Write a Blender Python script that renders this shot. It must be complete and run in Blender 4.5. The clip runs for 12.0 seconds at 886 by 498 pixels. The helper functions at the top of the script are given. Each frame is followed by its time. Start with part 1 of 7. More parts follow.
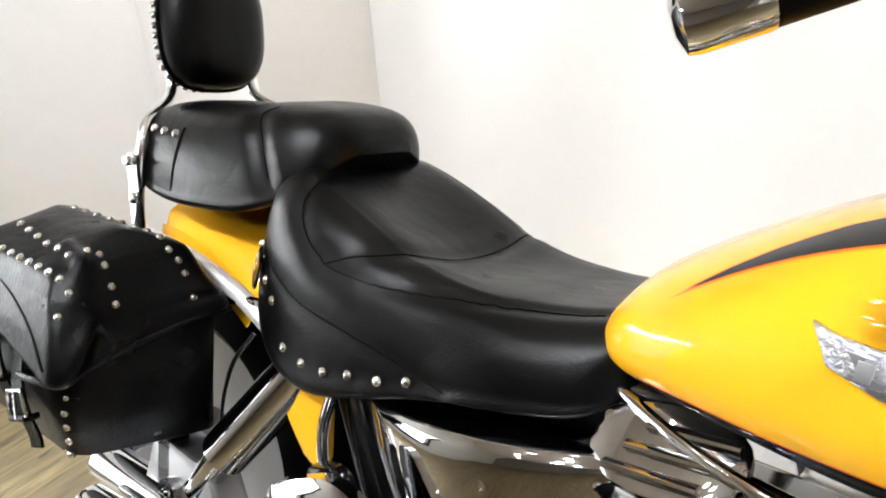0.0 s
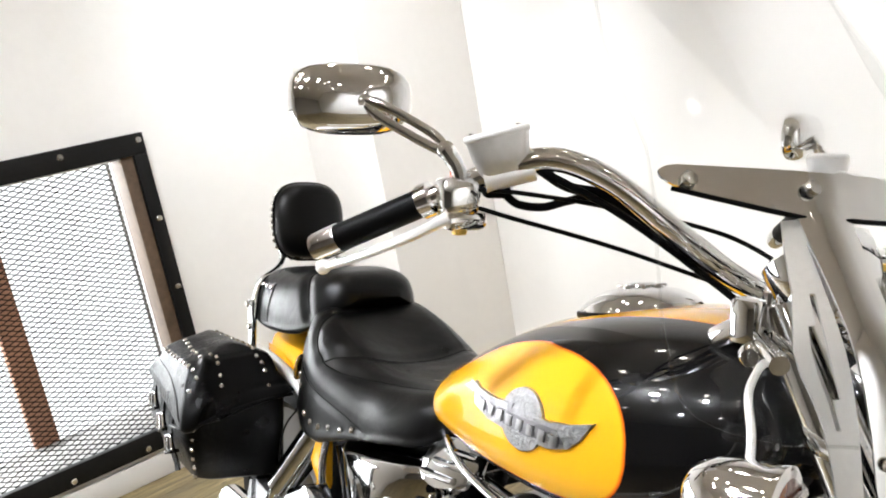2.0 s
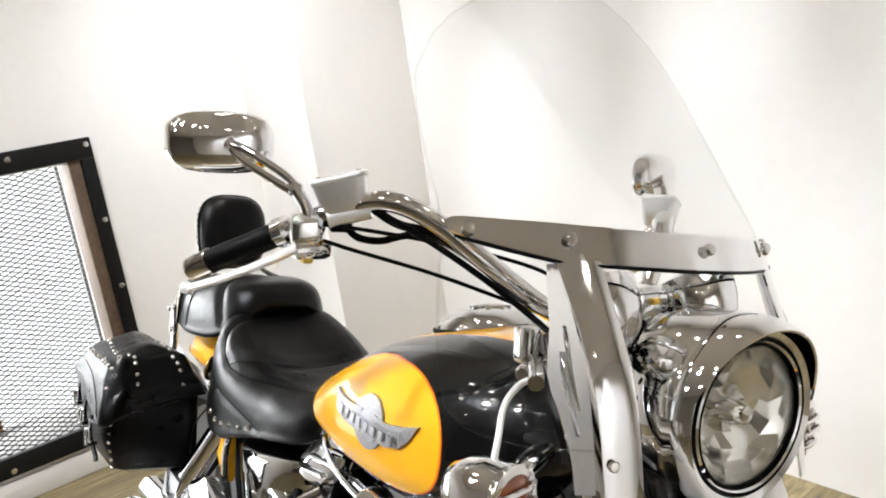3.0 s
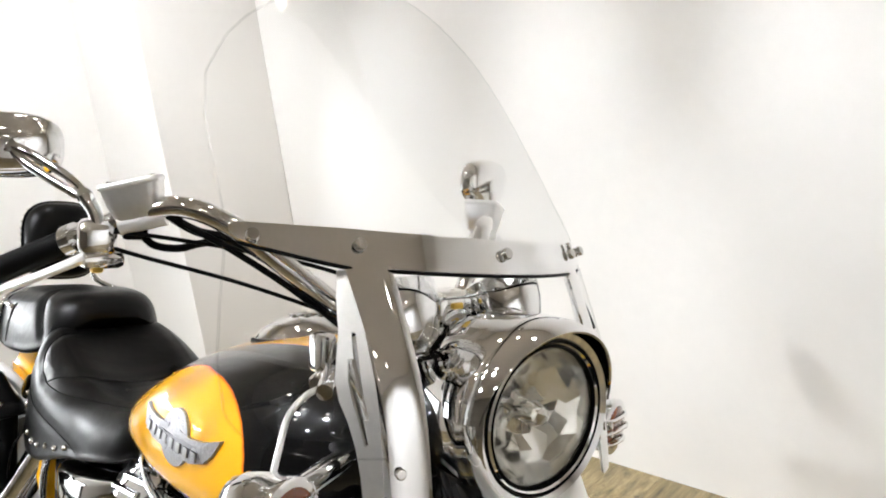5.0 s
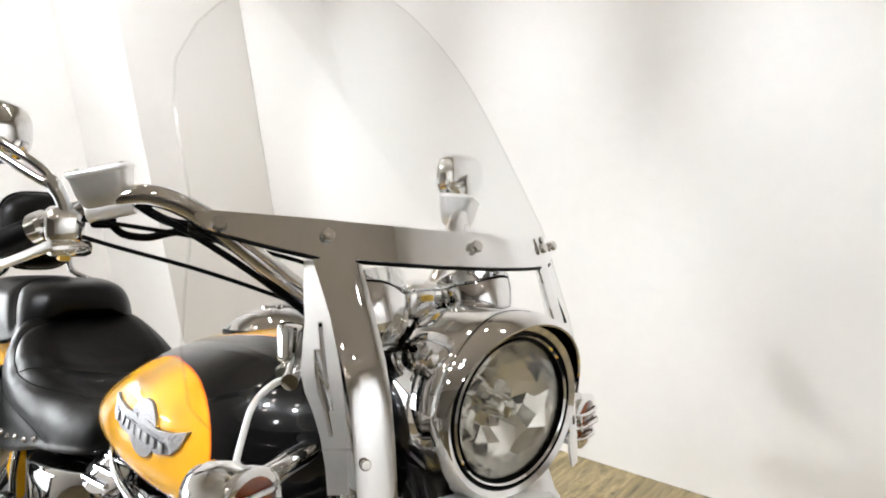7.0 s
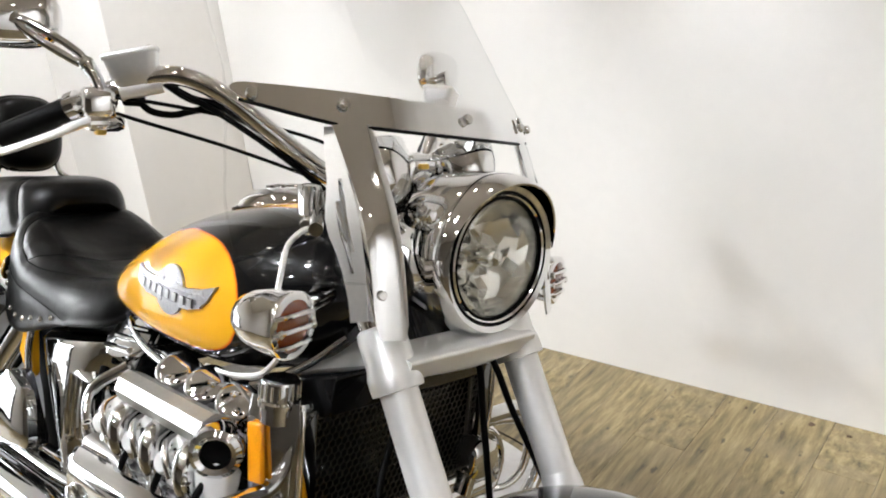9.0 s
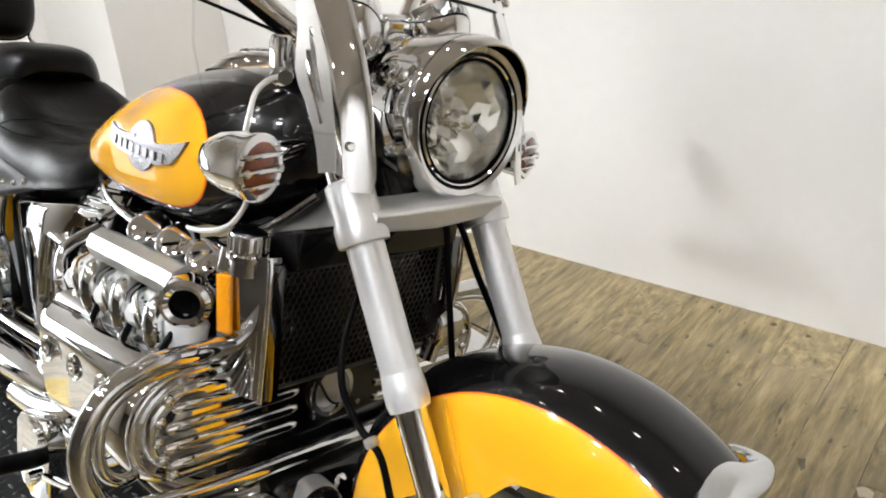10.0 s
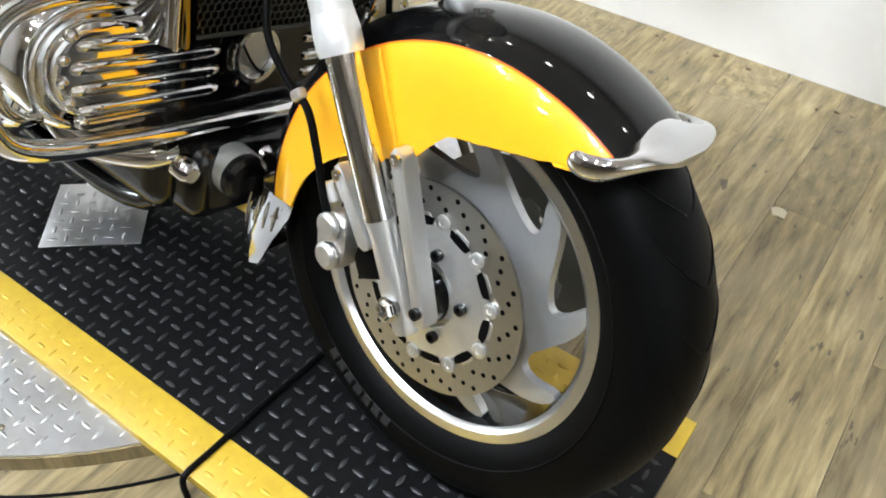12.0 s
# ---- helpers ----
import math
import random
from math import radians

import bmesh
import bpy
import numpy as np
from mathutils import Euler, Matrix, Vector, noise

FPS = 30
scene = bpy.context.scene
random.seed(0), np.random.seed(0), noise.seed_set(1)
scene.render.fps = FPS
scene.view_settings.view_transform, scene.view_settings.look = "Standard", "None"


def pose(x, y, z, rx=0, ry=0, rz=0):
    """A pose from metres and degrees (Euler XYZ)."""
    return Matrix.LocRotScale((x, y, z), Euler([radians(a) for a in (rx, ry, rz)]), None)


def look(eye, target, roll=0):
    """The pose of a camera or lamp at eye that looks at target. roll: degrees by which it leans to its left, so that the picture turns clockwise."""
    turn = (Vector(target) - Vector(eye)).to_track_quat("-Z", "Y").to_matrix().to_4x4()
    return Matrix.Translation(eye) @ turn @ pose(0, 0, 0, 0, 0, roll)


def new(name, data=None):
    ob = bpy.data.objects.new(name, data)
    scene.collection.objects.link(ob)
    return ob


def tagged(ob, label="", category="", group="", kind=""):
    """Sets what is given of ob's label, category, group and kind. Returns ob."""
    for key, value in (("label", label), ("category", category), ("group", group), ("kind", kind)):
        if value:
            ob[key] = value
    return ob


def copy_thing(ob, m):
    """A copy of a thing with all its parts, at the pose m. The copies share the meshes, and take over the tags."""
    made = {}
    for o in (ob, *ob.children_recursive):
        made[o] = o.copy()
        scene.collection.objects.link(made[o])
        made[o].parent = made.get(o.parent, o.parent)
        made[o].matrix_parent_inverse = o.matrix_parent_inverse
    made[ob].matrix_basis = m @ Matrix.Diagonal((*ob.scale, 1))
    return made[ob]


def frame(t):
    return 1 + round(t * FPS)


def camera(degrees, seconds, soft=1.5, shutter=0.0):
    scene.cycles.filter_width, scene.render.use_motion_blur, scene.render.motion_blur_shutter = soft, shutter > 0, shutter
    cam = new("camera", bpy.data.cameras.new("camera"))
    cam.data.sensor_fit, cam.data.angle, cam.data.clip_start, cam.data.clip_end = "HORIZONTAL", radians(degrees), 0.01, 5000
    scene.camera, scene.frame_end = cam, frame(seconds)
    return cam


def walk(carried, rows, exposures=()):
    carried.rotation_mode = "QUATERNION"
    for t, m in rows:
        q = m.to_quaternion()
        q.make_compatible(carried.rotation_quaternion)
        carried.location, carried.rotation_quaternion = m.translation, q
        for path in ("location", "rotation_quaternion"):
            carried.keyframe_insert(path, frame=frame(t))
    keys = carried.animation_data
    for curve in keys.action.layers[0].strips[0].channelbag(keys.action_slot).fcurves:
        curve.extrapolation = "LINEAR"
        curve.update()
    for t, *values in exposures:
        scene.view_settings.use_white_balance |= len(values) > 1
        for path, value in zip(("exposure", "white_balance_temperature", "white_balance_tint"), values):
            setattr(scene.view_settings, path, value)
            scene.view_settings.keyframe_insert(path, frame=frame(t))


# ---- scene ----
# ------------------------------------------------------------------ camera
cam = camera(57.0, 12.0, soft=1.9)
PATH = [
    (0.0, -0.717, -0.513, 1.190, 37.31, -26.59, -4.82),
    (0.5, -0.569, -0.617, 1.246, 43.44, -24.10, -4.44),
    (1.0, -0.361, -0.612, 1.271, 51.92, -20.79, -6.03),
    (1.5, -0.150, -0.572, 1.309, 56.38, -17.81, -6.84),
    (2.0, 0.017, -0.602, 1.323, 53.83, -14.14, -10.54),
    (2.5, 0.161, -0.618, 1.363, 51.53, -15.58, -11.48),
    (3.0, 0.234, -0.555, 1.369, 52.19, -14.48, -8.59),
    (3.5, 0.262, -0.502, 1.358, 50.06, -14.44, -8.55),
    (3.7, 0.271, -0.497, 1.350, 48.90, -15.13, -8.16),
    (5.3, 0.294, -0.469, 1.351, 43.12, -14.75, -6.95),
    (5.5, 0.294, -0.469, 1.351, 42.58, -14.54, -6.69),
    (6.0, 0.298, -0.465, 1.354, 42.28, -14.38, -6.33),
    (6.5, 0.303, -0.466, 1.349, 42.37, -14.66, -6.26),
    (7.0, 0.308, -0.460, 1.342, 43.04, -15.39, -6.20),
    (7.2, 0.310, -0.452, 1.339, 43.50, -15.76, -6.15),
    (8.8, 0.357, -0.619, 1.328, 40.60, -20.00, -6.60),
    (9.0, 0.370, -0.629, 1.318, 39.99, -20.77, -5.97),
    (9.5, 0.395, -0.649, 1.288, 39.58, -23.12, -4.73),
    (10.0, 0.409, -0.653, 1.251, 39.31, -26.59, -3.61),
    (10.5, 0.410, -0.652, 1.209, 38.42, -31.07, -1.99),
    (11.0, 0.411, -0.655, 1.175, 37.03, -35.16, -0.23),
    (11.5, 0.409, -0.662, 1.139, 35.60, -39.87, 1.40),
    (12.0, 0.413, -0.673, 1.105, 33.50, -43.30, 3.22),
]
walk(cam, [(t, pose(x, y, z, 90 + pitch, 0, yaw) @ pose(0, 0, 0, 0, 0, roll)) for t, x, y, z, yaw, pitch, roll in PATH],
     exposures=[(0.0, 0.05, 6500, 10), (1.5, 0.12, 6500, 10), (2.5, 0.04, 6500, 10), (3.5, -0.05, 6500, 10), (5.5, -0.05, 6500, 10), (9.0, -0.15, 6500, 10), (10.5, -0.20, 6500, 10), (11.0, -0.09, 6450, 9.5), (11.5, 0.10, 6300, 8), (12.0, 0.24, 6150, 6)])

# ------------------------------------------------------------------ light
FLOOR = -0.05          # the plank floor; the lift platform's top is at 0
CEIL = 2.75
WALL_AT = 1.515        # the long wall's face
world = bpy.data.worlds.new("showroom_air")
world.use_nodes = True
scene.world = world
bg = world.node_tree.nodes["Background"]
bg.inputs[0].default_value = (0.9, 0.95, 1.0, 1)
bg.inputs[1].default_value = 0.02


def area_lamp(name, place, target, size, watts, colour=(1, 0.95, 0.87), size_y=None):
    data = bpy.data.lights.new(name, "AREA")
    data.shape, data.size, data.size_y = "RECTANGLE", size, size_y or size
    data.energy, data.color = watts, colour
    ob = new(name, data)
    ob.matrix_world = look(place, target)
    return ob


def spot_lamp(name, place, target, watts, degrees, blend=0.6, colour=(1, 0.95, 0.88), radius=0.04):
    data = bpy.data.lights.new(name, "SPOT")
    data.energy, data.color, data.spot_size, data.spot_blend, data.shadow_soft_size = watts, colour, radians(degrees), blend, radius
    ob = new(name, data)
    ob.matrix_world = look(place, target)
    return ob


# daylight through the caged window
area_lamp("window_daylight", (-3.05, -0.55, 0.64), (0.3, 0.4, 0.3), 1.6, 14, (0.95, 0.985, 1.0), 1.0)
# added strip lamp outside as low sky light, cut off by the window's head
area_lamp("added_daylight_strip", (-4.4, -1.3, 1.27), (-2.9, -0.55, 1.0), 3.0, 190, (0.94, 0.98, 1.0), 0.22)
# unseen ceiling spotlights: x places, y, where each aims (x offset, y, z), watts, cone, softness
WHITE_LAMP = (0.95, 0.985, 1.05)
LAMP_ROWS = (([-2.1 + 0.8 * k for k in range(6)], -0.95, (0.0, WALL_AT, 1.55), 130, 46, 1.0),       # wash the upper long wall
             ([-1.8 + 0.72 * k for k in range(6)], 0.78, (0.0, 1.515, 0.17), 200, 33, 1.0),                   # added, down along the long wall to brighten its lower part
             ([-1.4], -1.25, (0.45, 0.15, 0.30), 240, 58, 0.7),                                  # onto the motorcycle
             ([-2.1, -0.4], -1.25, (0.0, 0.05, 0.30), 135, 50, 0.8),
             ([0.5, 1.2], -1.25, (-0.1, -0.22, 0.30), 215, 40, 0.9),
             ([-2.2, -0.8, 0.6, 2.0], -2.6, (0.0, -0.35, 0.0), 70, 50, 0.5))                  # added over the aisle, reaching the lower wall to brighten it
LAMP_PLACES = []
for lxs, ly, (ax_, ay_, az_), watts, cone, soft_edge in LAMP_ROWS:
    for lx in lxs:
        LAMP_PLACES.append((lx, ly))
        spot_lamp("unseen_ceiling_spot", (lx, ly, CEIL - 0.07), (lx + ax_, ay_, az_), watts, cone, soft_edge, WHITE_LAMP, 0.05 if cone < 40 else 0.08)
for ly in (0.55, -0.55, -1.7):                                                                  # added to wash the window wall
    LAMP_PLACES.append((-1.45, ly))
    spot_lamp("unseen_ceiling_spot", (-1.45, ly, CEIL - 0.07), (-2.955, ly + 0.1, 0.72), 96, 74, 1.0, WHITE_LAMP, 0.07)
for ly in (-0.4, -1.8):                                                                         # added to wash the unseen far end wall, which the chrome reflects
    LAMP_PLACES.append((2.7, ly))
    spot_lamp("unseen_ceiling_spot", (2.7, ly, CEIL - 0.07), (4.0, ly, 1.2), 300, 90, 1.0, WHITE_LAMP, 0.07)
LAMP_PLACES.append((-1.95, -0.35))                                                             # added to brighten the boxed-in corner
spot_lamp("unseen_ceiling_spot", (-1.95, -0.35, CEIL - 0.07), (-2.62, 1.0, 1.2), 220, 50, 1.0, WHITE_LAMP, 0.07)
# ------------------------------------------------------------------ materials
def material(name, colour=(0.5, 0.5, 0.5), rough=0.5, metal=0.0, coat=0.0, grain=0.0, scale=60.0, bump=0.0, bump_scale=200.0, rough_var=0.0, dirt=0.0, spec=0.5, wrinkle=0.0):
    """A plain surface with fine grain, larger patches and relief."""
    mat = bpy.data.materials.new(name)
    mat.use_nodes = True
    nt = mat.node_tree
    b = nt.nodes["Principled BSDF"]
    b.inputs["Base Color"].default_value = (*colour, 1)
    b.inputs["Roughness"].default_value = rough
    b.inputs["Metallic"].default_value = metal
    b.inputs["Coat Weight"].default_value = coat
    b.inputs["Coat Roughness"].default_value = 0.04
    b.inputs["Specular IOR Level"].default_value = spec
    tc = nt.nodes.new("ShaderNodeTexCoord")
    if grain or dirt:
        n1 = nt.nodes.new("ShaderNodeTexNoise")
        n1.inputs["Scale"].default_value = scale
        n1.inputs["Detail"].default_value = 6
        n2 = nt.nodes.new("ShaderNodeTexNoise")
        n2.inputs["Scale"].default_value = scale * 0.08
        n2.inputs["Detail"].default_value = 4
        nt.links.new(tc.outputs["Object"], n1.inputs["Vector"])
        nt.links.new(tc.outputs["Object"], n2.inputs["Vector"])
        mix = nt.nodes.new("ShaderNodeMix")
        mix.data_type = "RGBA"
        mix.inputs[6].default_value = (*[c * (1 - grain) for c in colour], 1)
        mix.inputs[7].default_value = (*[min(1, c * (1 + grain)) for c in colour], 1)
        nt.links.new(n1.outputs[0], mix.inputs[0])
        mix2 = nt.nodes.new("ShaderNodeMix")
        mix2.data_type = "RGBA"
        mix2.inputs[7].default_value = (*[c * (1 - dirt) for c in colour], 1)
        ramp = nt.nodes.new("ShaderNodeMapRange")
        ramp.inputs[1].default_value, ramp.inputs[2].default_value = 0.45, 0.75
        nt.links.new(n2.outputs[0], ramp.inputs[0])
        nt.links.new(ramp.outputs[0], mix2.inputs[0])
        nt.links.new(mix.outputs[2], mix2.inputs[6])
        nt.links.new(mix2.outputs[2], b.inputs["Base Color"])
    if rough_var:
        n3 = nt.nodes.new("ShaderNodeTexNoise")
        n3.inputs["Scale"].default_value = scale * 0.3
        n3.inputs["Detail"].default_value = 5
        nt.links.new(tc.outputs["Object"], n3.inputs["Vector"])
        mr = nt.nodes.new("ShaderNodeMapRange")
        mr.inputs[3].default_value, mr.inputs[4].default_value = max(0.02, rough - rough_var), min(1, rough + rough_var)
        nt.links.new(n3.outputs[0], mr.inputs[0])
        nt.links.new(mr.outputs[0], b.inputs["Roughness"])
    if bump:
        n4 = nt.nodes.new("ShaderNodeTexNoise")
        n4.inputs["Scale"].default_value = bump_scale
        n4.inputs["Detail"].default_value = 4
        nt.links.new(tc.outputs["Object"], n4.inputs["Vector"])
        bp = nt.nodes.new("ShaderNodeBump")
        bp.inputs["Strength"].default_value = bump
        bp.inputs["Distance"].default_value = 0.002
        nt.links.new(n4.outputs[0], bp.inputs["Height"])
        nt.links.new(bp.outputs[0], b.inputs["Normal"])
        if wrinkle:
            n5 = nt.nodes.new("ShaderNodeTexNoise")
            n5.inputs["Scale"].default_value, n5.inputs["Detail"].default_value, n5.inputs["Distortion"].default_value = 16, 5, 1.2
            nt.links.new(tc.outputs["Object"], n5.inputs["Vector"])
            b2 = nt.nodes.new("ShaderNodeBump")
            b2.inputs["Strength"].default_value, b2.inputs["Distance"].default_value = wrinkle, 0.012
            nt.links.new(n5.outputs[0], b2.inputs["Height"])
            nt.links.new(b2.outputs[0], bp.inputs["Normal"])
    return mat


BRIGHT = material("bright_polished_steel", (0.86, 0.86, 0.86), 0.045, 1.0, bump=0.02, bump_scale=35, rough_var=0.03, scale=40)
CHROME = material("chrome", (0.72, 0.725, 0.73), 0.045, 1.0, bump=0.02, bump_scale=35, rough_var=0.03, scale=40)
SATIN = material("satin_aluminium", (0.90, 0.895, 0.88), 0.34, 0.62, grain=0.04, scale=90, rough_var=0.06, bump=0.02)
RIM = material("machined_rim", (0.76, 0.76, 0.76), 0.30, 1.0, grain=0.05, scale=120, rough_var=0.05)
WHEEL = material("silver_wheel_paint", (0.56, 0.56, 0.56), 0.33, 0.75, coat=0.3, grain=0.06, scale=200)
CARRIER = material("brushed_steel", (0.80, 0.795, 0.78), 0.34, 0.9, grain=0.08, scale=160, rough_var=0.06)
ENGRAVED = material("engraved_silver", (0.40, 0.40, 0.42), 0.30, 1.0, grain=0.45, scale=230, bump=0.9, bump_scale=230)
PEWTER = material("dark_pewter", (0.27, 0.27, 0.285), 0.40, 1.0, grain=0.1, scale=150)
MIRROR = material("lamp_mirror", (0.95, 0.95, 0.93), 0.09, 0.85, rough_var=0.02, scale=50)
SATIN_DARK = material("dull_pewter", (0.45, 0.45, 0.46), 0.38, 1.0, grain=0.1, scale=150)
CAST = material("cast_aluminium", (0.68, 0.67, 0.65), 0.42, 1.0, grain=0.12, scale=120, bump=0.15, bump_scale=500)
STEEL = material("drilled_steel", (0.53, 0.525, 0.50), 0.33, 1.0, grain=0.1, scale=150, rough_var=0.08)
BLACKM = material("black_enamel", (0.003, 0.003, 0.0033), 0.18, 0.0, spec=0.3, coat=0.4, rough_var=0.05, scale=30)
# chrome with a dark reflection put into its colour, for the shroud's face
DARKENED_CHROME = material("darkened_chrome", (0.16, 0.16, 0.165), 0.06, 1.0, rough_var=0.03, scale=40)
BLACKP = material("black_plastic", (0.002, 0.002, 0.0022), 0.45, 0.0, spec=0.06, grain=0.2, scale=200, bump=0.08, bump_scale=700)
RUBBER = material("rubber", (0.0018, 0.0018, 0.0018), 0.46, 0.0, spec=0.065, grain=0.3, scale=90, dirt=0.3, bump=0.1, bump_scale=400)
RUBBER_GREY = material("scuffed_rubber", (0.016, 0.016, 0.016), 0.7, spec=0.2, grain=0.3)
LEATHER = material("black_leather", (0.0015, 0.0015, 0.0017), 0.30, 0.0, grain=0.25, scale=60, bump=0.3, bump_scale=330, rough_var=0.1, spec=0.125, wrinkle=0.16)
VINYL = material("black_vinyl", (0.0016, 0.0015, 0.0015), 0.31, 0.0, grain=0.2, scale=50, bump=0.20, bump_scale=420, rough_var=0.1, spec=0.185, wrinkle=0.10)
THREAD = material("stitching", (0.003, 0.003, 0.003), 0.8, spec=0.05)
AMBER = material("amber_lens", (0.78, 0.29, 0.008), 0.12, 0.0, coat=1.0, grain=0.25, scale=300)
AMBER_DARK = material("smoked_amber_lens", (0.22, 0.045, 0.01), 0.15, 0.0, coat=1.0, grain=0.3, scale=200)
STUD = material("nickel_stud", (0.60, 0.585, 0.555), 0.16, 1.0)
BRASS = material("brass", (0.75, 0.5, 0.12), 0.3, 1.0)


def paint(name, masks):
    """Two-colour gloss paint. masks(nt, x, y, z) gives a socket that is over 0 where the yellow lies (metres inside its edge)."""
    mat = bpy.data.materials.new(name)
    mat.use_nodes = True
    nt = mat.node_tree
    b = nt.nodes["Principled BSDF"]
    b.inputs["Roughness"].default_value = 0.25
    b.inputs["Specular IOR Level"].default_value = 0.1
    b.inputs["Coat Weight"].default_value = 0.75
    b.inputs["Coat Roughness"].default_value = 0.03
    tc = nt.nodes.new("ShaderNodeTexCoord")
    sx = nt.nodes.new("ShaderNodeSeparateXYZ")
    nt.links.new(tc.outputs["Object"], sx.inputs[0])
    inside = masks(nt, *sx.outputs)
    ramp = nt.nodes.new("ShaderNodeValToRGB")
    mr = nt.nodes.new("ShaderNodeMapRange")
    mr.inputs[1].default_value, mr.inputs[2].default_value = -0.01, 0.01
    nt.links.new(inside, mr.inputs[0])
    nt.links.new(mr.outputs[0], ramp.inputs[0])
    e = ramp.color_ramp.elements
    e[0].position, e[0].color = 0.49, (0.003, 0.003, 0.0033, 1)
    e[1].position, e[1].color = 0.53, (0.75, 0.11, 0.01, 1)
    for at in (0.56, 0.66):
        k = ramp.color_ramp.elements.new(at)
        k.color = (0.80, 0.16, 0.008, 1) if at < 0.6 else (0.87, 0.43, 0.016, 1)
    noise_n = nt.nodes.new("ShaderNodeTexNoise")
    noise_n.inputs["Scale"].default_value = 900
    nt.links.new(tc.outputs["Object"], noise_n.inputs["Vector"])
    mixn = nt.nodes.new("ShaderNodeMix")
    mixn.data_type, mixn.blend_type = "RGBA", "MULTIPLY"
    mixn.inputs[0].default_value = 0.08
    nt.links.new(ramp.outputs[0], mixn.inputs[6])
    nt.links.new(noise_n.outputs[0], mixn.inputs[7])
    nt.links.new(mixn.outputs[2], b.inputs["Base Color"])
    return mat


def num(nt, op, a, b=None, c=None):
    """A maths node on sockets or numbers."""
    n = nt.nodes.new("ShaderNodeMath")
    n.operation = op
    for i, v in enumerate((a, b, c)):
        if v is None:
            continue
        if isinstance(v, (int, float)):
            n.inputs[i].default_value = v
        else:
            nt.links.new(v, n.inputs[i])
    return n.outputs[0]


def rounded(nt, u, v, cu, cv, ru, rv, power):
    """Signed distance-like value, over 0 inside a superellipse."""
    a = num(nt, "POWER", num(nt, "ABSOLUTE", num(nt, "DIVIDE", num(nt, "SUBTRACT", u, cu), ru)), power)
    b = num(nt, "POWER", num(nt, "ABSOLUTE", num(nt, "DIVIDE", num(nt, "SUBTRACT", v, cv), rv)), power)
    s = num(nt, "POWER", num(nt, "ADD", a, b), 1 / power)
    return num(nt, "MULTIPLY", num(nt, "SUBTRACT", 1.0, s), min(ru, rv))


def tank_mask(nt, x, y, z):
    ay = num(nt, "ABSOLUTE", y)
    # the side panel: blunt at its front, its upper edge falling to the rear
    ahead = num(nt, "MAXIMUM", num(nt, "ADD", x, 0.66), 0.0)
    behind = num(nt, "MINIMUM", num(nt, "ADD", x, 0.66), 0.0)
    side = rounded(nt, ahead, z, 0.0, 0.838, 0.134, 0.086, 2.4)
    upper = num(nt, "SUBTRACT", 0.926, num(nt, "MULTIPLY", num(nt, "MULTIPLY", behind, behind), 1.42))
    side = num(nt, "MINIMUM", side, num(nt, "SUBTRACT", upper, z))
    side = num(nt, "MINIMUM", side, num(nt, "SUBTRACT", ay, 0.07))
    # the stripe along the crown, wide at the rear
    back = num(nt, "MINIMUM", num(nt, "ADD", x, 0.70), 0.0)
    wide = num(nt, "SUBTRACT", num(nt, "ADD", 0.110, num(nt, "MULTIPLY", num(nt, "MULTIPLY", back, back), 1.15)), num(nt, "MULTIPLY", num(nt, "MAXIMUM", num(nt, "ADD", x, 0.70), 0.0), 0.12))
    top = num(nt, "MINIMUM", num(nt, "SUBTRACT", wide, ay), num(nt, "SUBTRACT", z, num(nt, "SUBTRACT", 0.80, num(nt, "MULTIPLY", num(nt, "MAXIMUM", num(nt, "SUBTRACT", -0.92, x), 0.0), 3.0))))
    top = num(nt, "MINIMUM", top, num(nt, "SUBTRACT", -0.455, x))
    return num(nt, "MAXIMUM", side, top)


def fender_mask(nt, x, y, z):
    dx, dz = num(nt, "SUBTRACT", x, 0.0), num(nt, "SUBTRACT", z, 0.336)
    r = num(nt, "SQRT", num(nt, "ADD", num(nt, "MULTIPLY", dx, dx), num(nt, "MULTIPLY", dz, dz)))
    edge = num(nt, "ADD", 0.320, num(nt, "MULTIPLY", x, 0.085))
    return num(nt, "SUBTRACT", edge, r)


TANK_PAINT = paint("two_tone_tank_paint", tank_mask)
YELLOW = paint("yellow_paint", lambda nt, x, y, z: num(nt, "ADD", 1.0, 0.0))
FENDER_PAINT = paint("two_tone_fender_paint", fender_mask)


def clear_sheet(name, tint=(0.97, 0.98, 0.98), dull=0.03, gloss=0.4):
    """Clear acrylic: see-through, with gloss that grows at a glancing angle."""
    mat = bpy.data.materials.new(name)
    mat.use_nodes = True
    nt = mat.node_tree
    nt.nodes.remove(nt.nodes["Principled BSDF"])
    tr, gl, fr, mx = (nt.nodes.new("ShaderNode" + k) for k in ("BsdfTransparent", "BsdfGlossy", "Fresnel", "MixShader"))
    tr.inputs[0].default_value = (*tint, 1)
    gl.inputs["Roughness"].default_value = dull
    fr.inputs[0].default_value = 1.3
    nt.links.new(num(nt, "MULTIPLY", fr.outputs[0], gloss), mx.inputs[0])
    nt.links.new(tr.outputs[0], mx.inputs[1])
    nt.links.new(gl.outputs[0], mx.inputs[2])
    nt.links.new(mx.outputs[0], nt.nodes["Material Output"].inputs[0])
    return mat


ACRYLIC = clear_sheet("clear_acrylic", (0.99, 0.991, 0.99), 0.03, 0.19)
ACRYLIC_EDGE = clear_sheet("polished_acrylic_edge", (0.955, 0.957, 0.952), 0.25, 0.15)
LENS = clear_sheet("clear_lens", (0.98, 0.98, 0.97), 0.04, 0.45)


